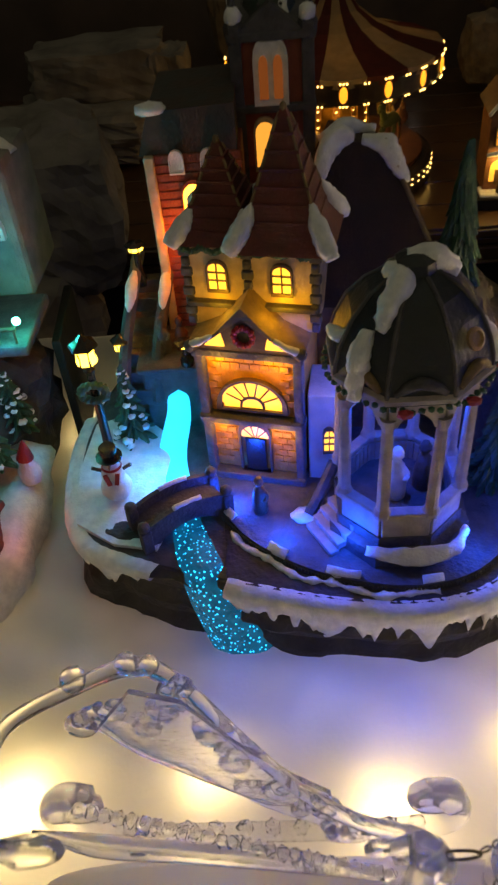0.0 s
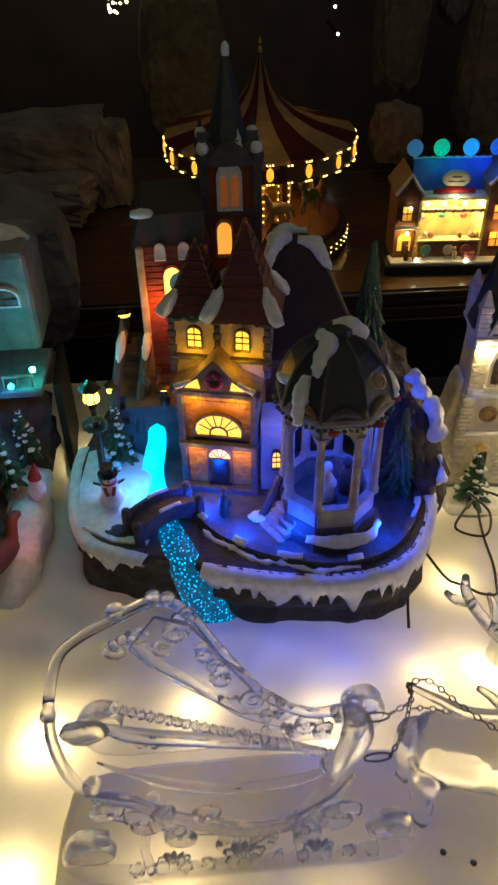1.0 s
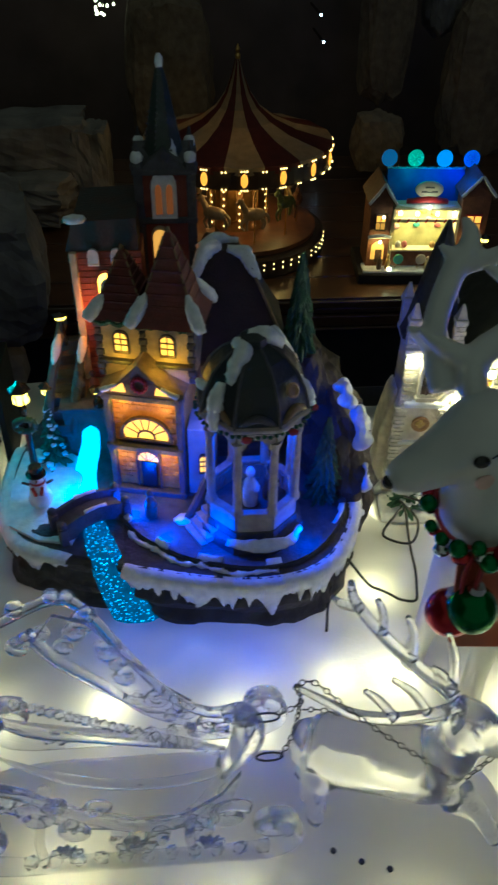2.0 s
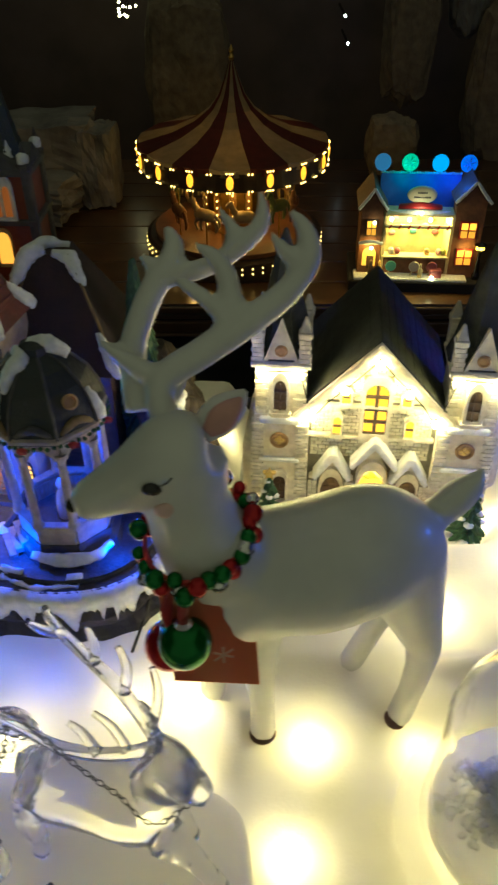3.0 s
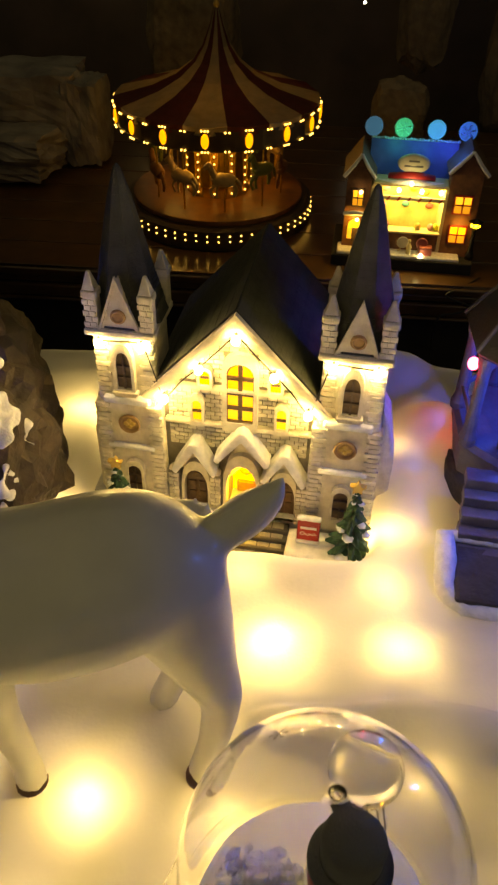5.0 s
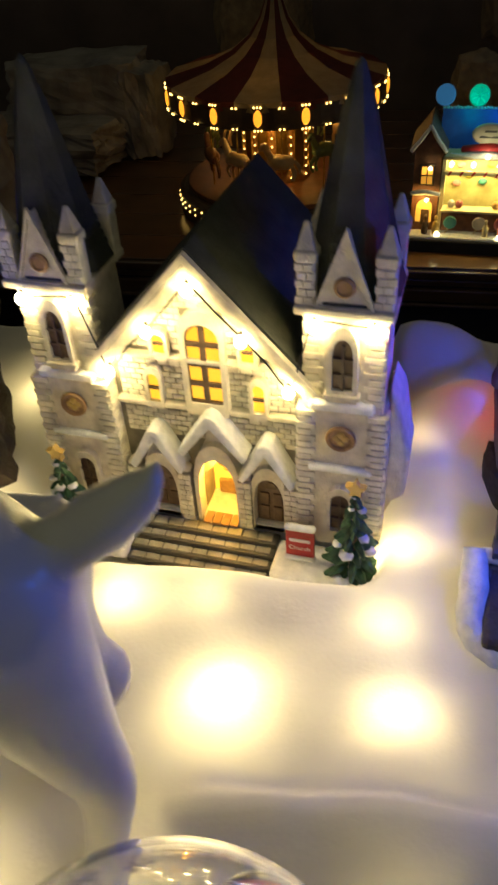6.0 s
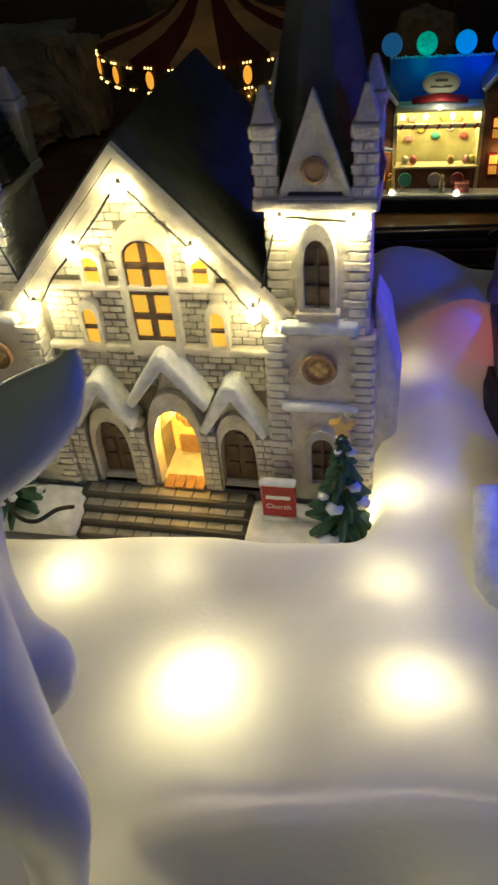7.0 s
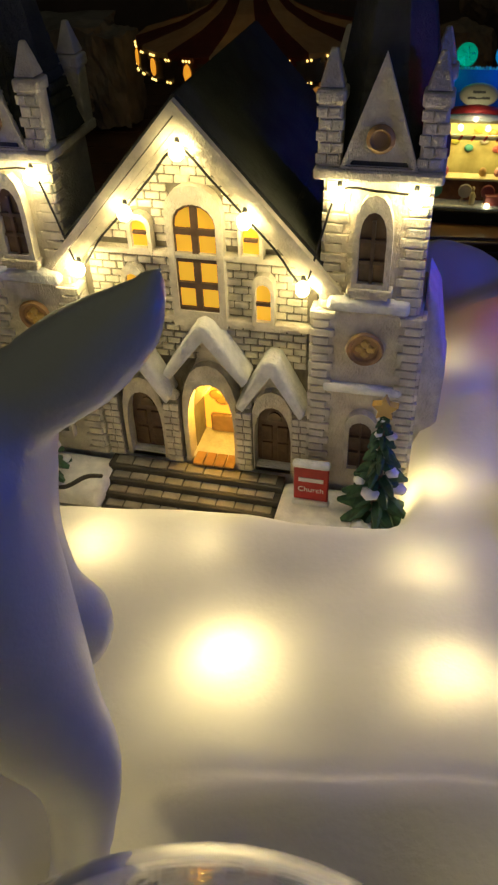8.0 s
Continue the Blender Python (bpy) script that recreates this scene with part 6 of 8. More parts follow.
def build_sweet_shop():
    S = pose(0.546, 1.5, -0.3247, 0, 0, -4) @ Matrix.Diagonal((0.85, 0.9, 0.9, 1))
    t = thing("sweet_shop", S, "lit toy sweet shop with lollipops on its blue roof", "shop model")
    brown = mat("shop_brown", (0.24, 0.1, 0.045), 0.65, second=(0.15, 0.06, 0.03), scale=80, bump=0.5)
    roofb = mat("shop_blue_roof", (0.02, 0.1, 0.4), 0.5, second=(0.015, 0.07, 0.3), scale=60)
    cream = mat("shop_cream", (0.6, 0.52, 0.3), 0.6, second=(0.48, 0.4, 0.24), scale=60)
    shelfglow = mat("shop_interior", (0.6, 0.55, 0.25), 0.7, second=(0.4, 0.34, 0.14), scale=40)
    part("base", boxbm((0, 0, 0.012), (0.335, 0.17, 0.03), bevel=0.004), TABLE, t, "black base")
    part("snow_ground", rough_up(boxbm((-0.01, -0.055, 0.0295), (0.29, 0.05, 0.008), bevel=0.003), 0.002, 60), FLOCK, t, smooth=True)
    # open shop front: back wall, side walls, floor, counter, shelves
    part("back_wall", boxbm((0, 0.05, 0.12), (0.17, 0.006, 0.18)), shelfglow, t)
    for sx in (-1, 1):
        part("side_wall", boxbm((sx * 0.084, 0.0, 0.105), (0.008, 0.1, 0.15), bevel=0.001), cream, t)
    part("shop_ceiling", boxbm((0, 0.0, 0.183), (0.17, 0.11, 0.006)), cream, t)
    part("counter", boxbm((0, -0.038, 0.052), (0.16, 0.02, 0.045), bevel=0.002), brown, t)
    part("counter_top", boxbm((0, -0.04, 0.0765), (0.168, 0.03, 0.005), bevel=0.0015), cream, t)
    part("awning_bar", boxbm((0, -0.05, 0.154), (0.168, 0.01, 0.009), bevel=0.003), cream, t, "pale striped bar")
    for k in range(7):
        part("stripe", boxbm((-0.072 + k * 0.024, -0.0555, 0.154), (0.004, 0.002, 0.011), ry=35), RED, t)
    sweet = [(0.6, 0.3, 0.3), (0.55, 0.5, 0.1), (0.1, 0.35, 0.3), (0.6, 0.55, 0.5), (0.45, 0.12, 0.12), (0.5, 0.3, 0.1)]
    sm = [mat("sweet_paint", q, 0.4) for q in sweet]
    rnd = random.Random(8)
    for k, (x, z) in enumerate(((-0.055, 0.1), (-0.03, 0.118), (0.0, 0.105), (0.03, 0.12), (0.058, 0.104), (0.045, 0.135), (-0.05, 0.138), (0.015, 0.14))):
        part("wall_sweet", ico(B(), (x, 0.043, z), 0.009, 2, (1.1, 0.4, 0.8)), sm[k % 6], t, smooth=True)
    for k, x in enumerate((-0.062, -0.045, 0.03, 0.06, 0.072)):
        part("counter_sweet", ico(B(), (x, -0.036, 0.086), 0.008, 2, (1, 1, 1.1)), sm[(k + 3) % 6], t, smooth=True)
    for k, (x, r) in enumerate(((-0.06, 0.014), (0.0, 0.014), (0.045, 0.014))):
        lo = part("front_lollipop", lathe(B(), [(r * 0.9, 0), (r, 0.003), (r * 0.9, 0.006)], m=pose(x, -0.054, 0.055, 90), seg=20), sm[(k + 2) % 6], t)
        part("stick", tube(B(), [(x, -0.054, 0.045), (x - 0.01, -0.06, 0.032)], 0.0016, 6), cream, lo)
    part("sweet_box", boxbm((0.055, -0.062, 0.042), (0.03, 0.02, 0.02), bevel=0.002), sm[4], t)
    for x in (-0.07, -0.026, 0.026, 0.07):
        part("bulb", ico(B(), (x, -0.054, 0.172), 0.0055, 1, (1, 1, 1.2)), BULB2, t)
    part("bulb", ico(B(), (0.0, -0.062, 0.19), 0.0052, 1), BULB2, t)
    point_lamp("sign_light", S @ Vector((0, -0.085, 0.2)), 0.05, (1.0, 0.85, 0.5), 0.004)
    for x, y, z in ((-0.085, -0.075, 0.036), (0.045, -0.08, 0.036)):
        part("bulb", ico(B(), (x, y, z), 0.0065, 1), BULB2, t)
    for p, w in (((-0.035, -0.01, 0.165), 0.30), ((0.04, -0.01, 0.165), 0.30)):
        point_lamp("shop_light", S @ Vector(p), w, (1.0, 0.8, 0.36), 0.006)
    # roof, hat-shaped sign with plain bars
    part("roof_front", boxbm((0, 0.012, 0.218), (0.2, 0.005, 0.075), rx=-22), roofb, t, "blue roof")
    part("roof_back", boxbm((0, 0.05, 0.218), (0.2, 0.005, 0.075), rx=30), roofb, t)
    ridge = B()
    for k in range(30):
        ico(ridge, (-0.098 + k * 0.0068, 0.03, 0.254 + 0.001 * math.sin(k * 2)), 0.0042, 1)
    part("ridge_icing", ridge, mat("ridge_icing", (0.4, 0.7, 0.8), 0.5), t, "icing along the ridge", smooth=True)
    for k, (x, cc) in enumerate(((-0.098, (0.03, 0.12, 0.28)), (-0.03, (0.01, 0.5, 0.3)), (0.045, (0.02, 0.35, 0.9)), (0.115, (0.01, 0.13, 0.8)))):
        lo = part("roof_lollipop", lathe(B(), [(0.017, 0), (0.0205, 0.0035), (0.0205, 0.0065), (0.017, 0.01)], m=pose(x, 0.037, 0.277, 90), seg=24), mat("lollipop", tuple(q * 0.4 for q in cc), 0.35, emit=cc, strength=0.55), t, "round lollipop on the roof")
        for j in range(6):
            part("swirl", boxbm((0.0, -0.0005, 0.010), (0.0035, 0.0016, 0.014)), mat("swirl", tuple(min(1, q * 1.8 + 0.1) for q in cc), 0.4), lo, m=pose(x, 0.027, 0.277) @ pose(0, 0, 0, 0, j * 60 + 12, 0)) if k in (1, 3) else None
    for x, w, col in ((-0.04, 0.02, (0.01, 0.8, 0.7)), (0.02, 0.02, (0.02, 0.4, 1.0)), (0.075, 0.045, (0.01, 0.1, 1.0))):
        point_lamp("roof_led", S @ Vector((x, -0.012, 0.262)), w, col, 0.004)
    sg = B()
    ico(sg, (0, 0, 0), 0.037, 3, (1.0, 0.2, 0.55))
    s_ = part("shop_sign", sg, mat("sign_cream", (0.55, 0.52, 0.42), 0.6, second=(0.45, 0.42, 0.33)), t, "oval cream sign with unreadable lettering", smooth=True, m=pose(0, -0.034, 0.2245, -12))
    part("text_bar", boxbm((0, -0.0068, 0.005), (0.024, 0.001, 0.004)), GREYPAINT, s_)
    part("text_bar", boxbm((0, -0.0066, -0.005), (0.042, 0.001, 0.004)), GREYPAINT, s_)
    part("hat_band", limb(B(), [(-0.052, -0.03, 0.194, 0.007), (-0.03, -0.042, 0.2, 0.008), (0, -0.046, 0.2035, 0.0085), (0.03, -0.042, 0.2, 0.008), (0.052, -0.03, 0.194, 0.007)], 10, flat=0.6), RED, t, "red band below the sign", smooth=True)
    part("hat_brim", limb(B(), [(-0.075, -0.035, 0.184, 0.004), (-0.04, -0.048, 0.1865, 0.006), (0, -0.053, 0.19, 0.0065), (0.04, -0.048, 0.1865, 0.006), (0.075, -0.035, 0.184, 0.004)], 10, flat=0.5), FLOCK, t, "snowy brim", smooth=True)
    # two brick towers
    for cx, w, h, nm in ((-0.118, 0.056, 0.17, "left"), (0.123, 0.072, 0.19, "right")):
        tw = part("tower", boxbm((cx, 0.0, 0.027 + h / 2), (w, 0.1, h), bevel=0.001), brown, t, "brown brick tower")
        for sx in (-1, 1):
            q = B()
            prism(q, [(0, h + 0.078), (0, h + 0.066), (sx * (w / 2 + 0.004), h + 0.02), (sx * (w / 2 + 0.01), h + 0.028)], -0.062, 0.06)
            r_ = part("tower_roof", q, BROWN, tw, m=Matrix.Translation((cx, 0, 0)))
            part("roof_snow", rough_up(limb(B(), [(0, -0.062, h + 0.076, 0.0035), (sx * w * 0.28, -0.062, h + 0.052, 0.0045), (sx * (w / 2 + 0.008), -0.062, h + 0.027, 0.004)], 8), 0.0012, 120), FLOCK, r_, smooth=True)
        part("gable", prism(B(), [(cx - w / 2, h + 0.024), (cx + w / 2, h + 0.024), (cx, h + 0.066)], -0.05, 0.05), brown, tw)
        for j, z in enumerate((0.08, 0.148) if nm == "right" else (0.148,)):
            ww, wh = (0.038, 0.038) if nm == "right" else (0.024, 0.036)
            wdw = part("window", boxbm((cx, -0.0505, z), (ww + 0.006, 0.005, wh + 0.006), bevel=0.001), RED if nm == "right" else BROWN, tw)
            for ix in (-1, 1):
                for iz in (-1, 1):
                    part("pane", boxbm((cx + ix * ww * 0.26, -0.0535, z + iz * wh * 0.26), (ww * 0.42, 0.001, wh * 0.42)), mat("shop_pane", (0.8, 0.4, 0.1), 0.3, emit=(1.0, 0.42, 0.05), strength=1.1 if iz > 0 else 0.5), wdw)
        if nm == "left":
            d = part("doorway", prism(B(), arch(0.034, 0.046, 0.03, 10, False, cx, 0.052), -0.0525, -0.05), mat("door_glow", (0.7, 0.4, 0.1), 0.5, emit=(1.0, 0.45, 0.06), strength=0.7), tw, "lit arched doorway")
            part("door_leaf", boxbm((cx + 0.003, -0.054, 0.062), (0.018, 0.002, 0.034), bevel=0.001), BROWN, d)
            part("awning", rough_up(limb(B(), [(cx - 0.03, -0.06, 0.113, 0.004), (cx, -0.064, 0.118, 0.006), (cx + 0.03, -0.06, 0.113, 0.004)], 8), 0.001, 100), FLOCK, tw, "snowy awning", smooth=True)
            part("bulb", ico(B(), (cx + 0.004, -0.058, 0.1), 0.0048, 1), BULB2, tw)
            part("bulb", ico(B(), (cx + 0.006, -0.058, 0.163), 0.0048, 1), BULB2, tw)
            point_lamp("door_light", S @ Vector((cx, -0.07, 0.096)), 0.05, (1.0, 0.6, 0.15), 0.004)
    lantern(S @ pose(0.16, -0.055, 0.027), "black lamp with a glowing pane beside the sweet shop", 0.095, 1.6)
    point_lamp("window_light", S @ Vector((0.123, -0.066, 0.1)), 0.03, (1.0, 0.55, 0.15), 0.004)
    figurine("figurine", S @ pose(-0.112, -0.068, 0.033), "tiny dark painted figure outside the sweet shop", 0.042, BROWN)
    figurine("figurine", S @ pose(-0.09, -0.066, 0.033, 0, 0, 30), "tiny painted figure with a gilt scarf", 0.04, GOLD)
    figurine("figurine", S @ pose(0.015, -0.068, 0.033), "tiny painted figure at the counter", 0.036, cream)


BULB2 = mat("shop_bulb", (1, 0.9, 0.7), 0.3, emit=(1.0, 0.85, 0.5), strength=6)
build_sweet_shop()

# ---- room round the display ----
CRUMPLE = mat("crumpled_rock_paper", (0.2, 0.185, 0.17), 0.9, second=(0.1, 0.09, 0.085), scale=16, bump=0.8, bump_scale=70)
tagged(part("wall_north", boxbm((0.2, 2.9, 0.2), (6.0, 0.1, 3.4)), DARKWALL), "dark wall behind the display", "wall", kind="structure")
tagged(part("wall_west", boxbm((-1.6, 0.8, 0.2), (0.1, 4.2, 3.4)), DARKWALL), "dark side wall", "wall", kind="structure")
tagged(part("wall_east", boxbm((2.2, 0.8, 0.2), (0.1, 4.2, 3.4)), DARKWALL), "dark side wall", "wall", kind="structure")
tagged(part("floor", boxbm((0.3, 0.8, -0.93), (6.0, 4.3, 0.06)), DARKWALL), "dark floor under the tables", "floor", kind="structure")


def boulder(name, c, s, seed, label, rot=0, mt=None, blocky=0.5):
    bm = B()
    bmesh.ops.create_cube(bm, size=2)
    bmesh.ops.subdivide_edges(bm, edges=bm.edges[:], cuts=11, use_grid_fill=True)
    for v in bm.verts:
        v.co = v.co.lerp(v.co.normalized() * 1.25, 1 - blocky)
    rough_up(bm, 0.16, 1.6, seed)
    rough_up(bm, 0.05, 6.0, seed + 3)
    rough_up(bm, 0.02, 16.0, seed + 5)
    ob = part(name, bm, mt or CRUMPLE, m=pose(*c, 0, 0, rot) @ Matrix.Diagonal((*s, 1)))
    return tagged(ob, label, "rock")


boulder("rock_backdrop", (-0.4, 1.98, -0.17), (0.155, 0.09, 0.068), 1, "grey crumpled paper rock ledge in shadow", 6, blocky=0.85)
boulder("rock_backdrop", (-0.45, 1.88, -0.262), (0.165, 0.12, 0.05), 2, "grey crumpled paper rock slab in shadow", -5, blocky=0.8)
boulder("rock_backdrop", (-0.375, 1.22, -0.15), (0.115, 0.16, 0.115), 3, "pale crumpled paper rock in shadow", 12, blocky=0.45)
boulder("rock_backdrop", (-0.235, 1.98, -0.22), (0.05, 0.08, 0.1), 4, "grey crumpled paper rock in shadow", 0, blocky=0.7)
boulder("rock_backdrop", (-0.52, 0.98, -0.35), (0.2, 0.25, 0.16), 6, "dark crumpled paper rock beside the table", 0, blocky=0.5)
TAN = mat("tan_plush", (0.2, 0.15, 0.1), 0.95, second=(0.12, 0.09, 0.065), scale=40, bump=0.8, bump_scale=150)
# plain lumps stand in for dim statue-like figures at the back
boulder("lump", (0.575, 2.12, -0.215), (0.062, 0.06, 0.075), 11, "tan lump standing for a dim figure behind the sweet shop", 0, TAN, 0.5)
boulder("lump", (0.66, 2.5, 0.02), (0.07, 0.07, 0.2), 12, "brown lump standing for a dim figure in the dark", 8, TAN, 0.4)
boulder("lump", (0.95, 2.4, -0.12), (0.1, 0.09, 0.22), 13, "dim brown lump standing for a figure against the wall", 0, TAN, 0.4)
boulder("lump", (0.84, 2.55, 0.1), (0.05, 0.06, 0.1), 14, "pale lump standing for a figure high in the dark", 0, CRUMPLE, 0.3)
boulder("lump", (-0.02, 2.5, -0.1), (0.12, 0.1, 0.2), 15, "dark brown lump against the wall", 0, TAN, 0.4)


def build_hanging_lamp(c, n, label, size):
    t = set_piece("hanging_lamp", c, label, "lamp")
    part("rod", tube(B(), [(c[0], c[1], c[2]), (c[0], c[1], c[2] + 0.5)], 0.004, 6), BLACK, t)
    rnd = random.Random(n)
    for k in range(n):
        p = (c[0] + rnd.uniform(-1, 1) * size, c[1] + rnd.uniform(-0.5, 0.5) * size, c[2] + rnd.uniform(-0.6, 0.6) * size)
        part("bulb", ico(B(), p, 0.005, 1), BULB2, t)


build_hanging_lamp((-0.215, 2.6, 0.055), 12, "cluster of warm bulbs hanging in the dark", 0.035)
for x, z in ((0.471, 0.033), (0.485, -0.046)):
    o = ico(B(), (x, 2.62, z), 0.0055, 1)
    s_ = set_piece("wall_spot", (x, 2.62, z), "tiny white spot lamp in the dark", "lamp")
    part("bulb", o, mat("spot_white", (1, 1, 1), 0.3, emit=(0.9, 0.93, 1.0), strength=4), s_)
    part("bracket", tube(B(), [(x, 2.625, z), (x, 2.85, z)], 0.004, 6), BLACK, s_)


# ---- clear acrylic sleigh and reindeer on their white base ----
def build_slab():
    lp = smooth_loop([(-0.125, 0.05), (-0.122, 0.105), (-0.1, 0.128), (0.03, 0.13), (0.15, 0.122), (0.185, 0.112), (0.198, 0.085), (0.2, 0.02), (0.19, -0.06), (0.03, -0.09), (-0.1, -0.08), (-0.128, -0.03)], 6)
    bm = B()
    rings = []
    cx, cy = 0.035, 0.02
    for z, k in ((-0.012, 1.0), (0.0035, 1.0), (0.0075, 0.985), (0.009, 0.955), (0.0095, 0.6)):
        rings.append([bm.verts.new((cx + (x - cx) * k, cy + (y - cy) * k, z + 0.0012 * noise.noise(Vector((x * 20, y * 20, 1))))) for x, y in lp])
    n = len(lp)
    for a, b in zip(rings, rings[1:]):
        for i in range(n):
            bm.faces.new((a[i], a[(i + 1) % n], b[(i + 1) % n], b[i]))
    bm.faces.new(rings[-1])
    t = set_piece("plinth", (0.035, 0.02, 0.0), "milky white plastic base under the sleigh and reindeer", "base")
    part("base_plate", bm, SLAB, t, smooth=True)
    for x, y in ((-0.021, 0.11), (0.055, 0.085), (0.09, 0.062), (0.105, 0.055), (0.12, 0.05), (0.012, 0.04), (-0.06, 0.045)):
        part("screw", lathe(B(), [(0.0018, 0.0), (0.0018, 0.0012), (0.001, 0.0016)], (x, y, 0.009), 10), GREYPAINT, t)


build_slab()


def curl(cx, cy, cz, r, turns, start, y1=None, rad=0.0028, sgn=1):
    """A scroll in an upright plane."""
    out = []
    n = int(turns * 14)
    for k in range(n + 1):
        a = start + sgn * k * 2 * math.pi / 14
        q = r * (1 - 0.78 * k / n)
        out.append((cx + q * math.cos(a), cy, cz + q * math.sin(a), rad * (1 - 0.4 * k / n)))
    return out


def build_sleigh():
    t = set_piece("sleigh", (-0.03, 0.1, 0.01), "clear acrylic sleigh with scrolled sides on a white base", "sleigh")

    def bar(name, pts, n=5, seg=10):
        return part(name, limb(B(), pts, seg, n), CRYSTAL, t, smooth=True)
    far, near = 0.147, 0.078
    bar("far_rim", [(-0.117, 0.115, 0.102, 0.0031), (-0.111, 0.138, 0.113, 0.0031), (-0.081, far, 0.127, 0.0031), (-0.058, far + 0.002, 0.136, 0.0036), (-0.043, far, 0.126, 0.0033), (-0.024, far - 0.004, 0.092, 0.0031), (0.0, 0.135, 0.06, 0.0031), (0.022, 0.122, 0.062, 0.0033), (0.038, 0.108, 0.085, 0.0036), (0.043, 0.1, 0.092, 0.0055)])
    bar("near_rim", [(-0.117, 0.115, 0.102, 0.0031), (-0.112, 0.092, 0.1, 0.0031), (-0.1, near, 0.083, 0.0031), (-0.075, near - 0.003, 0.07, 0.0033), (-0.05, near - 0.004, 0.048, 0.0033), (-0.02, near - 0.005, 0.033, 0.0033), (0.006, near - 0.002, 0.032, 0.0033), (0.028, 0.085, 0.055, 0.0036), (0.04, 0.096, 0.082, 0.0055), (0.043, 0.1, 0.092, 0.0055)])
    bar("front_curl", [(0.03, 0.1, 0.04, 0.006), (0.042, 0.1, 0.058, 0.007), (0.046, 0.1, 0.078, 0.0075), (0.04, 0.1, 0.094, 0.006), (0.03, 0.1, 0.092, 0.004)])
    for x, y, z, r in ((-0.081, far, 0.132, 0.0052), (-0.06, far, 0.141, 0.0045), (-0.052, far, 0.14, 0.004), (-0.118, 0.112, 0.095, 0.0045), (-0.094, near, 0.084, 0.005), (-0.066, near, 0.066, 0.004)):
        part("bead", ico(B(), (x, y, z), r, 2), CRYSTAL, t, smooth=True)
    part("leaf", rough_up(ico(B(), (-0.1, 0.105, 0.088), 0.011, 3, (1.2, 0.5, 0.8)), 0.001, 150), CRYSTAL, t, smooth=True)
    # clear side panels between rim and scrollwork
    far_side = [(-0.06, 0.132), (-0.076, 0.107), (-0.064, 0.086), (-0.042, 0.062), (-0.016, 0.036), (0.004, 0.032), (0.012, 0.044), (-0.001, 0.058), (-0.024, 0.091), (-0.043, 0.124)]
    near_side = [(-0.098, 0.08), (-0.088, 0.052), (-0.052, 0.028), (0.0, 0.02), (0.03, 0.032), (0.038, 0.076), (0.028, 0.055), (0.006, 0.033), (-0.02, 0.034), (-0.05, 0.049), (-0.075, 0.069)]
    for outline, yy in ((far_side, 0.1415), (near_side, 0.0765)):
        pn = prism(B(), outline, yy - 0.0011, yy + 0.0011)
        bmesh.ops.triangulate(pn, faces=pn.faces[:])
        part("side_panel", pn, CRYSTAL, t, "clear side panel")
    for x, turn in ((-0.098, 1.0), (0.056, -1.0)):
        for yy in (0.064, 0.138):
            knob = lathe(B(), [(0.0115, -0.003), (0.0125, 0.0), (0.0115, 0.003), (0.0085, 0.0034), (0.007, 0.0022), (0.0045, 0.0034)], m=pose(x, yy, 0.046, 90), seg=24)
            part("scroll_end", knob, CRYSTAL, t, smooth=True)
    for x, sc in ((-0.02, 1.0), (-0.058, 0.75), (0.02, 0.75)):
        lf = B()
        for k in range(5):
            a = math.radians(30 + 30 * k)
            limb(lf, [(x, 0.067, 0.016, 0.002), (x + 0.007 * sc * math.cos(a), 0.0665, 0.016 + 0.011 * sc * math.sin(a), 0.0034 * sc), (x + 0.013 * sc * math.cos(a), 0.067, 0.016 + 0.017 * sc * math.sin(a), 0.0012)], 7, 3, 0.6)
        part("acanthus_leaf", lf, CRYSTAL, t, smooth=True)
    # scrollwork of the far side
    bar("scroll", [(-0.086, far, 0.102, 0.003), (-0.076, far, 0.108, 0.003), (-0.064, far, 0.086, 0.003), (-0.042, far, 0.062, 0.003), (-0.016, 0.143, 0.035, 0.003), (0.01, 0.136, 0.03, 0.003)])
    for c in (curl(-0.084, far, 0.098, 0.007, 1.2, 1.2), curl(-0.05, far, 0.11, 0.008, 1.2, 0.4), curl(-0.036, far, 0.09, 0.008, 1.2, 2.2, sgn=-1), curl(-0.026, far, 0.066, 0.0075, 1.2, 1.0), curl(-0.008, 0.142, 0.048, 0.009, 1.4, 0.5), curl(0.008, 0.136, 0.042, 0.008, 1.3, 2.5, sgn=-1), curl(0.022, 0.125, 0.044, 0.008, 1.3, 0.3), curl(-0.044, far, 0.126, 0.006, 1.1, 3.4)):
        bar("scroll", c, 1, 8)
    # smooth seat and floor, drawn as flowing bands
    bar("seat_band", [(-0.1, 0.112, 0.088, 0.0005), (-0.08, 0.113, 0.07, 0.0042), (-0.045, 0.114, 0.058, 0.0042), (0.0, 0.112, 0.05, 0.004), (0.03, 0.105, 0.05, 0.0005)])
    bar("floor_band", [(-0.095, 0.098, 0.07, 0.0005), (-0.06, 0.096, 0.046, 0.003), (-0.02, 0.096, 0.034, 0.003), (0.02, 0.098, 0.036, 0.003), (0.034, 0.1, 0.05, 0.0005)])
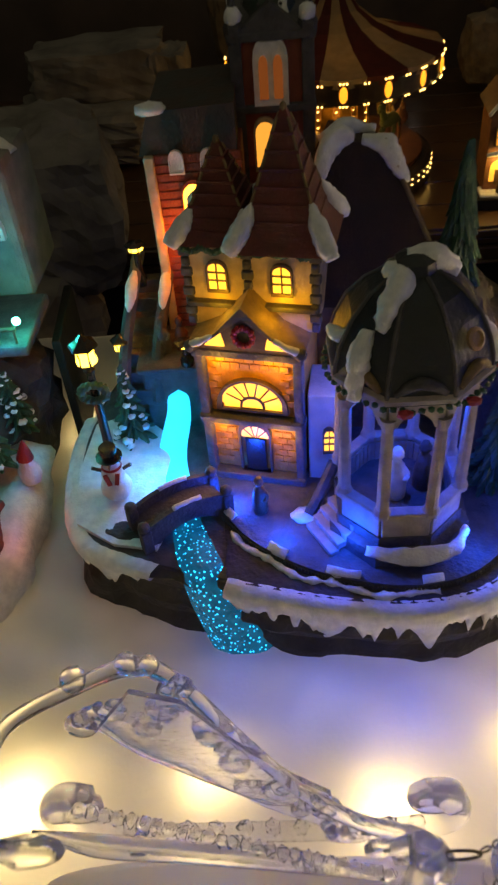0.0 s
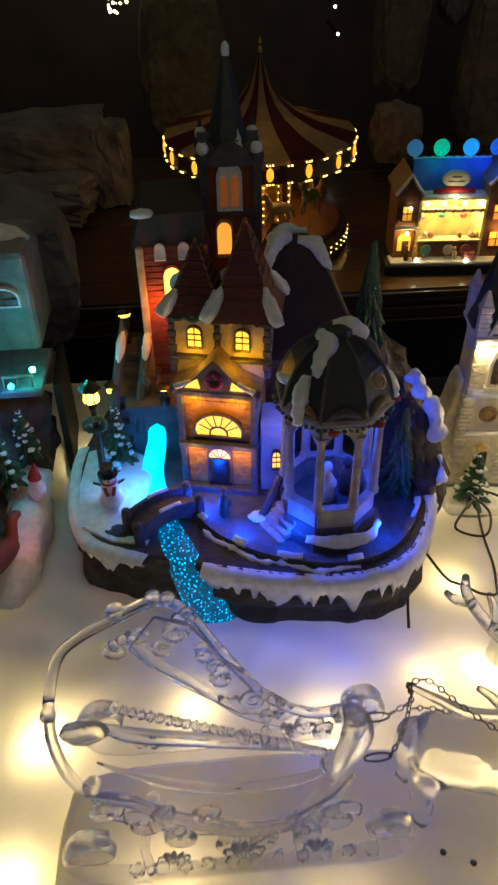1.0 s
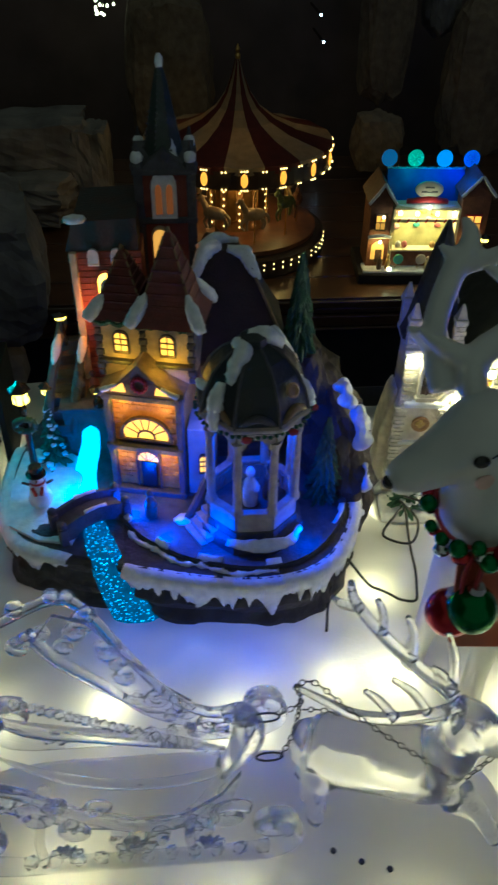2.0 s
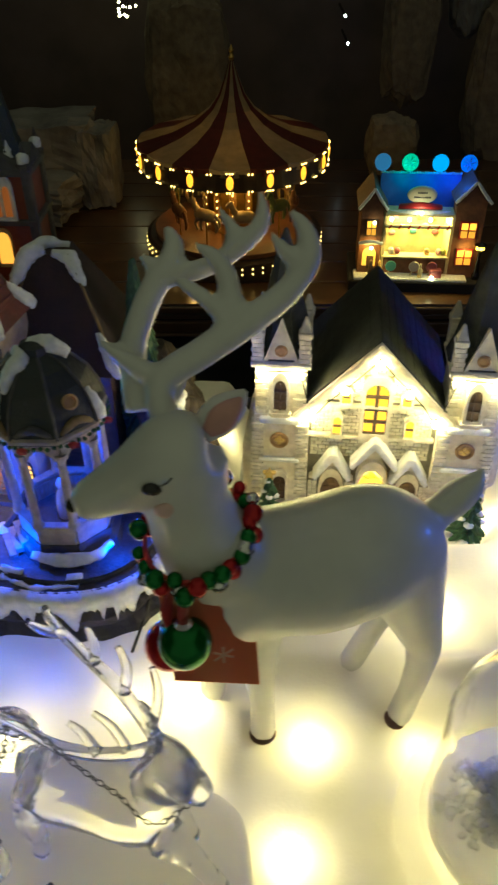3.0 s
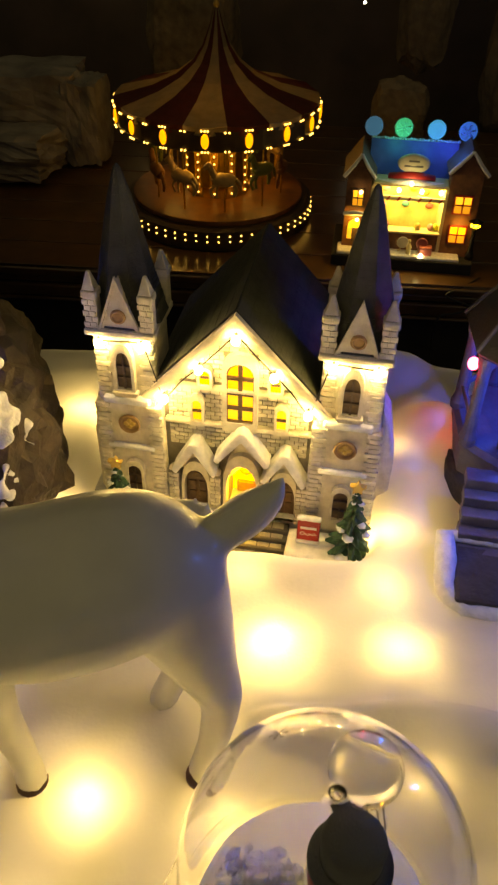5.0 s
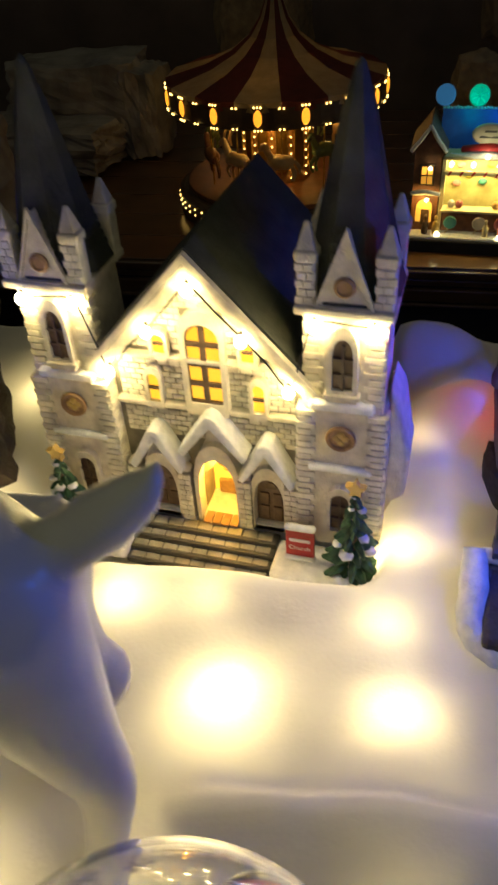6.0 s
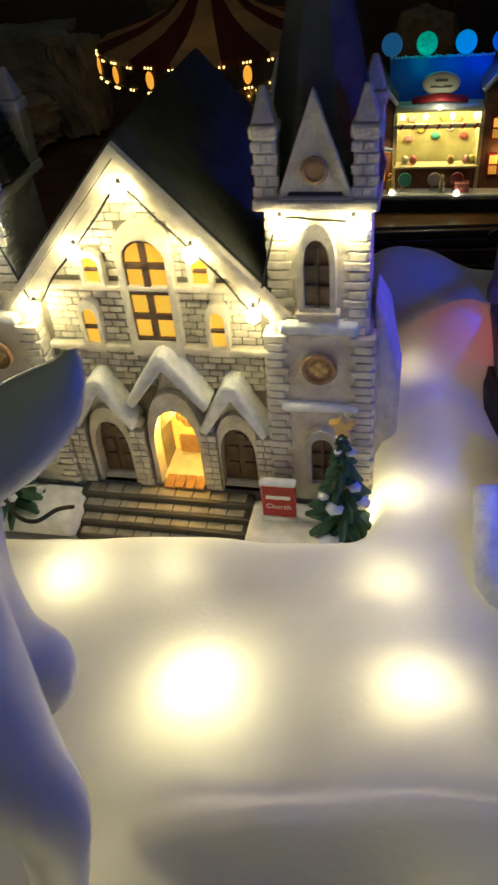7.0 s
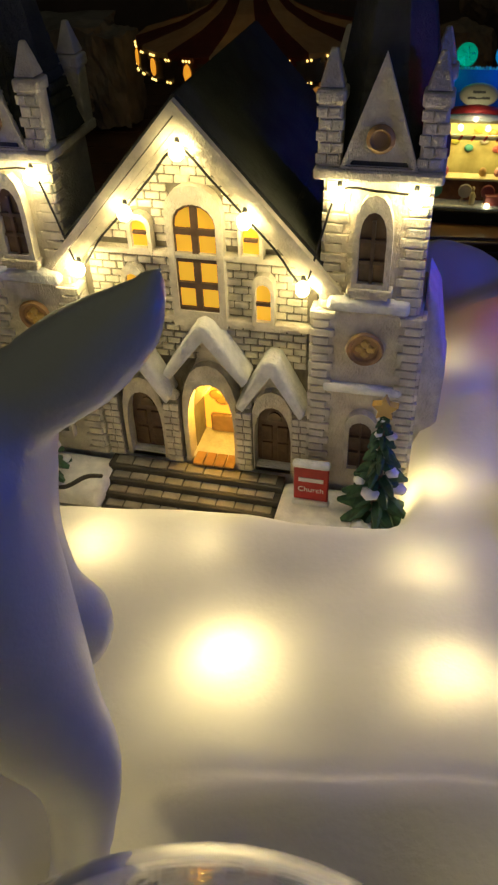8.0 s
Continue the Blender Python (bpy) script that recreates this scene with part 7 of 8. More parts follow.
    for c in (curl(-0.07, far, 0.112, 0.006, 1.2, 3.0, rad=0.0022), curl(-0.058, far, 0.098, 0.0065, 1.3, 0.9, rad=0.0022), curl(-0.022, 0.145, 0.048, 0.006, 1.2, 2.8, rad=0.0022), curl(0.0, 0.139, 0.034, 0.006, 1.2, 0.2, rad=0.0022), curl(0.016, 0.13, 0.03, 0.0065, 1.2, 2.0, rad=0.0024), curl(0.03, 0.116, 0.05, 0.0065, 1.2, 1.0, rad=0.0024), curl(-0.03, far, 0.078, 0.0055, 1.1, 0.4, rad=0.002)):
        bar("scroll", c, 1, 8)
    rim = B()
    for k in range(26):
        ico(rim, (-0.086 + k * 0.0048, 0.122 - 0.0004 * k, 0.081 - 0.0019 * k), 0.0034, 1, (1, 1, 1), (k * 40, k * 20, 0))
    part("jewelled_edge", rim, CRYSTAL, t, "row of faceted beads")
    # near side acanthus scrolls and runners
    for c in (curl(-0.072, 0.074, 0.048, 0.011, 1.3, 2.4, sgn=-1, rad=0.0034), curl(-0.052, 0.073, 0.032, 0.0095, 1.3, 1.4, rad=0.0032), curl(-0.03, 0.072, 0.022, 0.008, 1.2, 2.0, sgn=-1, rad=0.003), curl(-0.008, 0.072, 0.02, 0.0085, 1.2, 0.8, rad=0.003), curl(0.014, 0.073, 0.024, 0.009, 1.3, 2.4, sgn=-1, rad=0.003), curl(0.032, 0.074, 0.036, 0.0125, 1.3, 0.6, rad=0.0036), curl(-0.09, 0.074, 0.062, 0.008, 1.2, 0.2, rad=0.003), curl(-0.04, 0.074, 0.052, 0.007, 1.2, 0.2, rad=0.0028), curl(-0.06, 0.074, 0.06, 0.006, 1.2, 3.2, rad=0.0028)):
        bar("scroll", c, 1, 8)
    for yy in (0.064, 0.138):
        r_ = bar("runner", [(-0.088, yy, 0.058, 0.0035), (-0.1, yy, 0.056, 0.006), (-0.108, yy, 0.044, 0.0062), (-0.106, yy, 0.026, 0.0055), (-0.094, yy, 0.016, 0.005), (-0.06, yy, 0.0135, 0.0045), (0.02, yy, 0.0135, 0.0045), (0.05, yy, 0.0145, 0.005), (0.064, yy, 0.024, 0.0058), (0.065, yy, 0.038, 0.0062), (0.056, yy, 0.048, 0.005), (0.048, yy, 0.042, 0.0032)], 5, 12)
        for k in range(11):
            part("runner_stone", ico(B(), (-0.078 + k * 0.0128, yy, 0.0185), 0.0052, 1, (1, 0.8, 0.75), (k * 30, 15 * k, 0)), CRYSTAL, r_)
    for yy in (0.07, 0.135):
        for x, z in ((-0.07, 0.04), (0.012, 0.034)):
            bar("strut", [(x, yy + (0.008 if yy < 0.1 else -0.006), z, 0.003), (x - 0.003, yy, 0.028, 0.0026), (x, 0.064 if yy < 0.1 else 0.138, 0.015, 0.003)])


build_sleigh()


def build_crystal_deer():
    t = set_piece("crystal_reindeer", (0.12, 0.085, 0.01), "clear acrylic reindeer with branched antlers, harnessed to the sleigh", "reindeer ornament")
    bd = B()
    limb(bd, [(0.078, 0.098, 0.066, 0.016), (0.092, 0.094, 0.062, 0.02), (0.118, 0.088, 0.06, 0.02), (0.142, 0.081, 0.062, 0.021), (0.155, 0.076, 0.06, 0.016)], 14)
    limb(bd, [(0.148, 0.08, 0.068, 0.017), (0.154, 0.081, 0.085, 0.0135), (0.157, 0.083, 0.1, 0.0125)], 12)
    limb(bd, [(0.15, 0.088, 0.102, 0.011), (0.16, 0.081, 0.1, 0.0125), (0.172, 0.075, 0.092, 0.009), (0.179, 0.072, 0.088, 0.0055)], 12)
    for pts in ([(0.08, 0.105, 0.06, 0.012), (0.076, 0.107, 0.038, 0.0075), (0.08, 0.107, 0.024, 0.0055), (0.078, 0.107, 0.01, 0.006)], [(0.083, 0.085, 0.058, 0.012), (0.079, 0.082, 0.038, 0.0075), (0.083, 0.081, 0.024, 0.0055), (0.081, 0.08, 0.01, 0.006)], [(0.15, 0.088, 0.055, 0.012), (0.158, 0.09, 0.035, 0.007), (0.166, 0.089, 0.011, 0.0055)], [(0.155, 0.07, 0.052, 0.012), (0.17, 0.065, 0.036, 0.0065), (0.184, 0.06, 0.012, 0.0055)]):
        limb(bd, pts, 10)
    part("body", fused(bd, 0.0026, 2), CRYSTAL, t, smooth=True)
    for pts in ([(0.152, 0.092, 0.108, 0.0042), (0.14, 0.108, 0.108, 0.004), (0.127, 0.12, 0.114, 0.0038), (0.112, 0.126, 0.13, 0.0034), (0.101, 0.128, 0.148, 0.003), (0.098, 0.128, 0.162, 0.0018)],
                [(0.105, 0.128, 0.141, 0.003), (0.095, 0.127, 0.146, 0.0026), (0.089, 0.126, 0.153, 0.0016)], [(0.118, 0.124, 0.123, 0.003), (0.118, 0.129, 0.134, 0.0026), (0.115, 0.132, 0.142, 0.0016)],
                [(0.134, 0.115, 0.11, 0.003), (0.135, 0.122, 0.124, 0.0026), (0.131, 0.126, 0.134, 0.0016)],
                [(0.154, 0.086, 0.11, 0.004), (0.14, 0.088, 0.1, 0.004), (0.12, 0.092, 0.092, 0.0038), (0.1, 0.096, 0.092, 0.0034), (0.086, 0.099, 0.1, 0.0026), (0.068, 0.102, 0.112, 0.0018)],
                [(0.122, 0.092, 0.092, 0.003), (0.113, 0.099, 0.1, 0.0025), (0.106, 0.102, 0.104, 0.0016)], [(0.138, 0.089, 0.1, 0.003), (0.13, 0.097, 0.108, 0.0025), (0.12, 0.102, 0.113, 0.0016)],
                [(0.15, 0.094, 0.112, 0.003), (0.153, 0.106, 0.122, 0.0028), (0.15, 0.114, 0.134, 0.0016)]):
        part("antler", limb(B(), pts, 8, 5), CRYSTAL, t, smooth=True)
    for s in (-1, 1):
        part("ear", limb(B(), [(0.152, 0.088 + s * 0.006, 0.108, 0.003), (0.147, 0.088 + s * 0.014, 0.112, 0.0042), (0.143, 0.088 + s * 0.02, 0.114, 0.001)], 8, 4, 0.5), CRYSTAL, t, smooth=True)


build_crystal_deer()


def build_chain():
    t = set_piece("harness_chain", (0.07, 0.1, 0.09), "thin dark metal chain from sleigh to reindeer", "chain")
    steel = mat("dark_steel", (0.1, 0.095, 0.09), 0.35, metal=0.9)
    link = None
    for path in ([(0.058, 0.1, 0.088), (0.072, 0.104, 0.094), (0.069, 0.102, 0.112), (0.078, 0.1, 0.117), (0.095, 0.094, 0.102), (0.115, 0.084, 0.09), (0.135, 0.076, 0.078), (0.152, 0.066, 0.074), (0.168, 0.07, 0.084)],
                 [(0.06, 0.09, 0.062), (0.068, 0.096, 0.078), (0.072, 0.104, 0.094)], [(0.072, 0.102, 0.09), (0.085, 0.106, 0.082), (0.105, 0.104, 0.075)]):
        pts = [Vector(p) for p in spline(path, 12)]
        acc, last = 0.0, pts[0]
        flip = 0
        for a, b in zip(pts, pts[1:]):
            acc += (b - a).length
            if acc >= 0.0032:
                acc = 0
                flip ^= 1
                q = (b - a).to_track_quat("X", "Z").to_matrix().to_4x4()
                m = Matrix.Translation(b) @ q @ pose(0, 0, 0, 45 + 90 * flip, 0, 0)
                if link is None:
                    lp = [(0.0021 * math.cos(k * math.pi / 6), 0.0013 * math.sin(k * math.pi / 6), 0) for k in range(13)]
                    link = part("link", tube(B(), lp, 0.00038, 5), steel, t, m=m)
                    link.matrix_parent_inverse = t.matrix_basis.inverted()
                else:
                    o = share("link", link, t, m)
                    o.matrix_parent_inverse = t.matrix_basis.inverted()
    for c in ((0.053, 0.1, 0.088), (0.055, 0.092, 0.062)):
        lp = [(c[0] + 0.0075 * math.cos(k * math.pi / 10), c[1], c[2] + 0.0042 * math.sin(k * math.pi / 10)) for k in range(21)]
        part("ring", tube(B(), lp, 0.0006, 6), steel, t)


build_chain()


# ---- glass dome with snowman and crystals ----
def build_dome():
    D = (0.358, 0.1, 0.0)
    t = set_piece("glass_dome", (0.358, 0.1, -0.015), "clear glass dome with etched snowflakes on a clear stepped foot", "glass dome")
    R = 0.0568
    prof = [(R * math.cos(a), 0.086 + R * math.sin(a)) for a in [k * math.pi / 28 for k in range(0, 14)]]
    outer = [(0.0605, 0.003), (0.0585, 0.03), (0.0572, 0.06)] + prof + [(0.003, 0.1428)]
    inner = [(max(r - 0.0017, 0.0012), z - (0.0015 if z > 0.1 else 0)) for r, z in reversed(outer)]
    part("dome", lathe(B(), outer + inner, (D[0], D[1], 0), 56, False), GLASS, t, smooth=True)
    part("foot", lathe(B(), [(0.07, -0.014), (0.0735, -0.01), (0.0735, -0.004), (0.069, -0.001), (0.0675, 0.002), (0.064, 0.0025), (0.0, 0.0025)], (D[0], D[1], 0), 56, False), CRYSTAL, t, "clear stepped glass foot", smooth=True)
    fl = mat("etched_flake", (0.5, 0.5, 0.47), 0.6)
    for az, el, s in ((128, 8, 0.9), (112, 3, 0.8), (62, 4, 0.9), (150, 2, 0.9)):
        a, e = math.radians(az), math.radians(el)
        c = Vector((D[0] + (R + 0.0002) * math.cos(e) * math.cos(a), D[1] + (R + 0.0002) * math.cos(e) * math.sin(a), 0.086 + (R + 0.0002) * math.sin(e)))
        mm = Matrix.Translation(c) @ (c - Vector((D[0], D[1], 0.086))).to_track_quat("Z", "Y").to_matrix().to_4x4()
        f = B()
        for k in range(6):
            q = math.radians(60 * k)
            tube(f, [(0, 0, 0), (0.0058 * s * math.cos(q), 0.0058 * s * math.sin(q), 0)], 0.00028, 4)
            for w in (0.5, 0.75):
                for sg in (-0.7, 0.7):
                    tube(f, [(0.0058 * s * w * math.cos(q), 0.0058 * s * w * math.sin(q), 0), (0.0058 * s * (w * math.cos(q) + 0.28 * math.cos(q + sg)), 0.0058 * s * (w * math.sin(q) + 0.28 * math.sin(q + sg)), 0)], 0.00022, 4)
        o = part("etched_snowflake", f, fl, t)
        o.matrix_basis = mm
    # bed of snow inside
    bed = part("snow_bed", rough_up(lathe(B(), [(0.0545, 0.004), (0.0545, 0.02), (0.05, 0.0265), (0.03, 0.029), (0.004, 0.03)], (D[0], D[1], 0), 40), 0.0012, 90), SNOW, t, "bed of artificial snow", smooth=True)


build_dome()


def build_dome_contents():
    s = set_piece("snowman", (0.371, 0.112, 0.03), "snowman with black top hat and red scarf inside the dome", "snowman")
    c = (0.371, 0.112)
    bd = B()
    ico(bd, (c[0], c[1], 0.036), 0.0185, 3)
    ico(bd, (c[0], c[1], 0.057), 0.0145, 3)
    part("body", fused(bd, 0.002, 3), FLOCK, s, smooth=True)
    part("scarf", rough_up(lathe(B(), [(0.0125, 0.038), (0.0172, 0.042), (0.0175, 0.05), (0.0125, 0.0575)], (c[0], c[1], 0), 24, False), 0.0006, 200), RED, s, "red scarf", smooth=True)
    hat = part("hat", lathe(B(), [(0.0178, 0.0585), (0.0188, 0.0595), (0.018, 0.061), (0.0142, 0.062), (0.0134, 0.066), (0.0138, 0.079), (0.0126, 0.0812), (0.004, 0.0818)], (c[0], c[1], 0), 32), mat("black_felt", (0.018, 0.018, 0.017), 0.85, bump=0.4, bump_scale=900), s, "black felt top hat", smooth=True)
    part("hat_ribbon", lathe(B(), [(0.0138, 0.0635), (0.0139, 0.065), (0.0137, 0.0675)], (c[0], c[1], 0), 32, False), BLACK, hat)
    b = set_piece("glass_ball", (0.37, 0.13, 0.03), "small clear glass ball on a clear stem inside the dome", "ball")
    part("ball", ico(B(), (0.374, 0.133, 0.0985), 0.016, 4), GLASS, b, smooth=True)
    part("stem", tube(B(), [(0.387, 0.124, 0.028), (0.386, 0.1275, 0.06), (0.381, 0.131, 0.0865)], 0.0024, 8), CRYSTAL, b)
    x = set_piece("crystal_tree", (0.325, 0.098, 0.03), "faceted clear crystal tree inside the dome", "crystal tree")
    rnd = random.Random(21)
    bm = B()
    for k in range(300):
        u = rnd.random()
        a = rnd.uniform(0, 2 * math.pi)
        r = 0.03 * (1 - u) * math.sqrt(rnd.random()) + 0.001
        ico(bm, (0.334 + r * math.cos(a), 0.098 + r * math.sin(a), 0.029 + 0.034 * u), rnd.uniform(0.002, 0.0042), 1, (1, 0.8, 1.2), (rnd.uniform(0, 180), rnd.uniform(0, 180), 0))
    part("crystal_cluster", bm, ICE, x)


build_dome_contents()


# ---- neighbouring snow house on its rock (partly in view) ----
def build_snow_house():
    t = set_piece("snow_house", (-0.22, 0.42, 0.0), "pale snowy house on a dark rock with green and blue lights", "house model")
    pale = mat("pale_house_wall", (0.22, 0.23, 0.22), 0.7, second=(0.14, 0.15, 0.15), scale=70, bump=0.5)
    part("house_wall", boxbm((-0.225, 0.47, 0.165), (0.135, 0.07, 0.09), bevel=0.006), pale, t, "pale rendered wall")
    rf = B()
    limb(rf, [(-0.3, 0.47, 0.205, 0.02), (-0.22, 0.47, 0.207, 0.016), (-0.175, 0.468, 0.205, 0.012), (-0.16, 0.468, 0.2, 0.008)], 14)
    part("snow_roof", rough_up(rf, 0.004, 50), FLOCK, t, "thick snowy roof", smooth=True)
    w = part("window", ring_prism(B(), scaled(arch(0.022, 0.014, 0.006, 8, False, -0.178, 0.167), 1.2), arch(0.022, 0.014, 0.006, 8, False, -0.178, 0.167), 0.43, 0.435), FLOCK, t)
    part("pane", prism(B(), arch(0.022, 0.014, 0.006, 8, False, -0.178, 0.167), 0.4315, 0.434), PANE_DIM, w)
    part("glazing_bar", boxbm((-0.178, 0.4312, 0.174), (0.0012, 0.0016, 0.014)), BROWN, w)
    part("glazing_bar", boxbm((-0.178, 0.4312, 0.1725), (0.022, 0.0016, 0.0012)), BROWN, w)
    part("platform", rough_up(boxbm((-0.225, 0.405, 0.121), (0.15, 0.062, 0.008), bevel=0.002), 0.001, 100), GREYPAINT, t, "stone platform")
    rl = B()
    tube(rl, [(-0.3, 0.378, 0.137), (-0.155, 0.378, 0.135)], 0.0014, 6)
    r_ = part("rail", rl, BROWN, t)
    for k in range(14):
        part("baluster", tube(B(), [(-0.297 + k * 0.0108, 0.378, 0.125), (-0.297 + k * 0.0108, 0.378, 0.137)], 0.0009, 5), BROWN, r_)
    for p, col, st in (((-0.156, 0.385, 0.136), (0.05, 1.0, 0.7), 40), ((-0.172, 0.374, 0.129), (0.03, 0.7, 1.0), 10), ((-0.19, 0.374, 0.13), (0.05, 0.2, 1.0), 8)):
        part("led", ico(B(), p, 0.0028, 1), mat("coloured_led", col, 0.3, emit=col, strength=st), t, "small coloured light")
    point_lamp("house_led", (-0.148, 0.372, 0.145), 0.045, (0.02, 0.85, 0.75), 0.004)
    point_lamp("house_led", (-0.178, 0.36, 0.135), 0.045, (0.05, 0.4, 1.0), 0.004)
    rk = B()
    ico(rk, (-0.235, 0.42, 0.05), 0.075, 4, (1.05, 0.85, 0.95))
    ico(rk, (-0.235, 0.35, 0.01), 0.07, 4, (0.98, 1.15, 0.42))
    rough_up(rk, 0.012, 30, 4)
    part("rock", rough_up(rk, 0.004, 110, 8), ROCK, t, "dark rock")
    part("dark_panel", boxbm((-0.152, 0.46, 0.045), (0.006, 0.075, 0.1), 4, bevel=0.001), TABLE, t)
    part("snow_slope", rough_up(limb(B(), [(-0.185, 0.39, 0.02, 0.03), (-0.185, 0.35, 0.008, 0.034), (-0.19, 0.3, -0.004, 0.034), (-0.195, 0.27, -0.012, 0.02)], 16, flat=0.6), 0.006, 45), FLOCK, t, "snowy slope", smooth=True)
    point_lamp("red_led", (-0.158, 0.3, 0.05), 0.006, (1.0, 0.12, 0.06), 0.003)


build_snow_house()
for k, (x, y, z, h, r) in enumerate(((-0.19, 0.36, 0.04, 0.06, 0.017), (-0.215, 0.34, 0.035, 0.07, 0.019), (-0.175, 0.385, 0.05, 0.05, 0.014), (-0.2, 0.31, 0.025, 0.05, 0.015))):
    fir("fir_tree", GD(x, y, z), h, r, "small snowy fir on the dark rock", True, False, 30 + k, group="firs on the house rock", n=80)


def gnome(m):
    bm = B()
    limb(bm, [(0, 0, 0, 0.006), (0, 0, 0.008, 0.0075), (0, 0, 0.015, 0.005), (0, 0, 0.0185, 0.0042)], 10)
    ob = part("gnome", bm, FLOCK, smooth=True, m=m)
    tagged(ob, "tiny white-bearded gnome figure", "figurine")
    h = lathe(B(), [(0.0056, 0), (0.0042, 0.005), (0.0018, 0.012), (0.0004, 0.015)], seg=12)
    o2 = part("gnome_hat", h, RED, ob, "red pointed hat", m=pose(0, 0, 0.0195, 0, 8, 0))


gnome(GD(-0.165, 0.352, 0.036))


def toy_deer(m):
    bm = B()
    limb(bm, [(-0.018, 0, 0.03, 0.009), (0, 0, 0.031, 0.011), (0.018, 0, 0.031, 0.0095)], 10)
    limb(bm, [(0.016, 0, 0.033, 0.007), (0.022, 0, 0.047, 0.005), (0.023, 0, 0.053, 0.0055), (0.033, 0, 0.05, 0.003)], 9)
    for x in (-0.016, 0.014):
        for y in (-0.005, 0.005):
            limb(bm, [(x, y, 0.028, 0.005), (x + 0.001, y, 0.014, 0.003), (x, y, 0.0, 0.0032)], 8)
    for s in (-1, 1):
        limb(bm, [(0.022, s * 0.002, 0.057, 0.0014), (0.018, s * 0.008, 0.068, 0.0013), (0.02, s * 0.012, 0.077, 0.0006)], 6)
    tagged(part("toy_deer", fused(bm, 0.002, 3), mat("toy_deer_brown", (0.16, 0.06, 0.035), 0.6, second=(0.1, 0.04, 0.025), scale=90), smooth=True, m=m), "small brown painted deer figure on the snow", "deer ornament")


toy_deer(GD(-0.19, 0.292, -0.002, 60))


# ---- neighbouring bandstand (partly in view) ----
def build_bandstand():
    t = set_piece("bandstand", (0.51, 0.42, 0.0), "pale columned bandstand with steps, lit blue, on a snowy base", "bandstand model")
    pur = mat("bandstand_paint", (0.11, 0.105, 0.13), 0.6, second=(0.07, 0.065, 0.085), scale=80, bump=0.4)
    C = (0.515, 0.43)
    part("base", rough_up(lathe(B(), [(0.062, -0.02), (0.064, 0.0), (0.062, 0.02), (0.058, 0.024)], (C[0], C[1], 0), 24), 0.003, 60), ROCK, t, "dark base")
    part("floor", lathe(B(), [(0.06, 0.024), (0.0615, 0.048), (0.058, 0.052)], seg=8, m=pose(C[0], C[1], 0, 0, 0, 22.5)), pur, t)
    for k in range(8):
        a = math.radians(22.5 + 45 * k)
        x, y = C[0] + 0.0575 * math.cos(a), C[1] + 0.0575 * math.sin(a)
        part("column", lathe(B(), [(0.0062, 0.05), (0.0066, 0.056), (0.0048, 0.062), (0.0044, 0.085), (0.0042, 0.112), (0.0058, 0.118), (0.0062, 0.124)], (x, y, 0), 14), pur, t, "pale column")
        a1 = math.radians(22.5 + 45 * (k + 1))
        x1, y1 = C[0] + 0.0575 * math.cos(a1), C[1] + 0.0575 * math.sin(a1)
        if k not in (4, 5):
            part("rail", tube(B(), [(x, y, 0.07), (x1, y1, 0.07)], 0.0022, 6), pur, t)
        part("beam", tube(B(), [(x, y, 0.126), (x1, y1, 0.126)], 0.0042, 8), pur, t)
    rf = part("roof", lathe(B(), [(0.063, 0.124), (0.067, 0.128), (0.056, 0.145), (0.035, 0.172), (0.012, 0.19), (0.003, 0.205)], seg=8, m=pose(C[0], C[1], 0, 0, 0, 22.5)), DARKROOF, t, "dark pointed roof")
    for k in range(8):
        a = math.radians(22.5 + 45 * k)
        part("roof_rib", tube(B(), [(C[0] + q * math.cos(a), C[1] + q * math.sin(a), z) for q, z in ((0.067, 0.1285), (0.056, 0.1455), (0.035, 0.1725), (0.012, 0.19))], 0.0016, 6), pur, rf)
    for j in range(5):
        part("step", boxbm((0.4785 + j * 0.0015, 0.342 + j * 0.0092, 0.006 + j * 0.0085), (0.05, 0.0135, 0.0085), -6, bevel=0.0008), pur, t, "pale step")
    part("landing", rough_up(boxbm((0.487, 0.318, 0.0), (0.075, 0.05, 0.02), -6, bevel=0.003), 0.001, 120), ROCK, t)
    part("landing_snow", rough_up(limb(B(), [(0.447, 0.352, 0.012, 0.0065), (0.446, 0.33, 0.008, 0.0075), (0.444, 0.312, 0.002, 0.007), (0.455, 0.298, 0.001, 0.0065), (0.49, 0.293, 0.001, 0.006), (0.525, 0.288, 0.001, 0.006)], 10), 0.0015, 160), FLOCK, t, "snow round the landing", smooth=True)
    part("landing_snow", rough_up(limb(B(), [(0.45, 0.35, 0.0135, 0.004), (0.48, 0.347, 0.0135, 0.0045), (0.52, 0.343, 0.0135, 0.004)], 10, flat=0.6), 0.001, 160), FLOCK, t, smooth=True)
    part("red_led", ico(B(), (0.4555, 0.4155, 0.1125), 0.0038, 2, (1, 1, 1.3)), mat("red_led", (1, 0.05, 0.15), 0.3, emit=(1.0, 0.06, 0.16), strength=16), t, "small red light")
    point_lamp("red_led", (0.449, 0.409, 0.112), 0.007, (1.0, 0.03, 0.1), 0.003)
    point_lamp("red_led", (0.456, 0.447, snow_z(0.456, 0.447) - 0.02), 0.007, (1.0, 0.03, 0.03), 0.003)
    # extra lamp added under the roof edge to turn the steps blue
    point_lamp("blue_right_lamp", (0.488, 0.372, 0.1), 0.14, (0.0, 0.06, 1.0), 0.004)
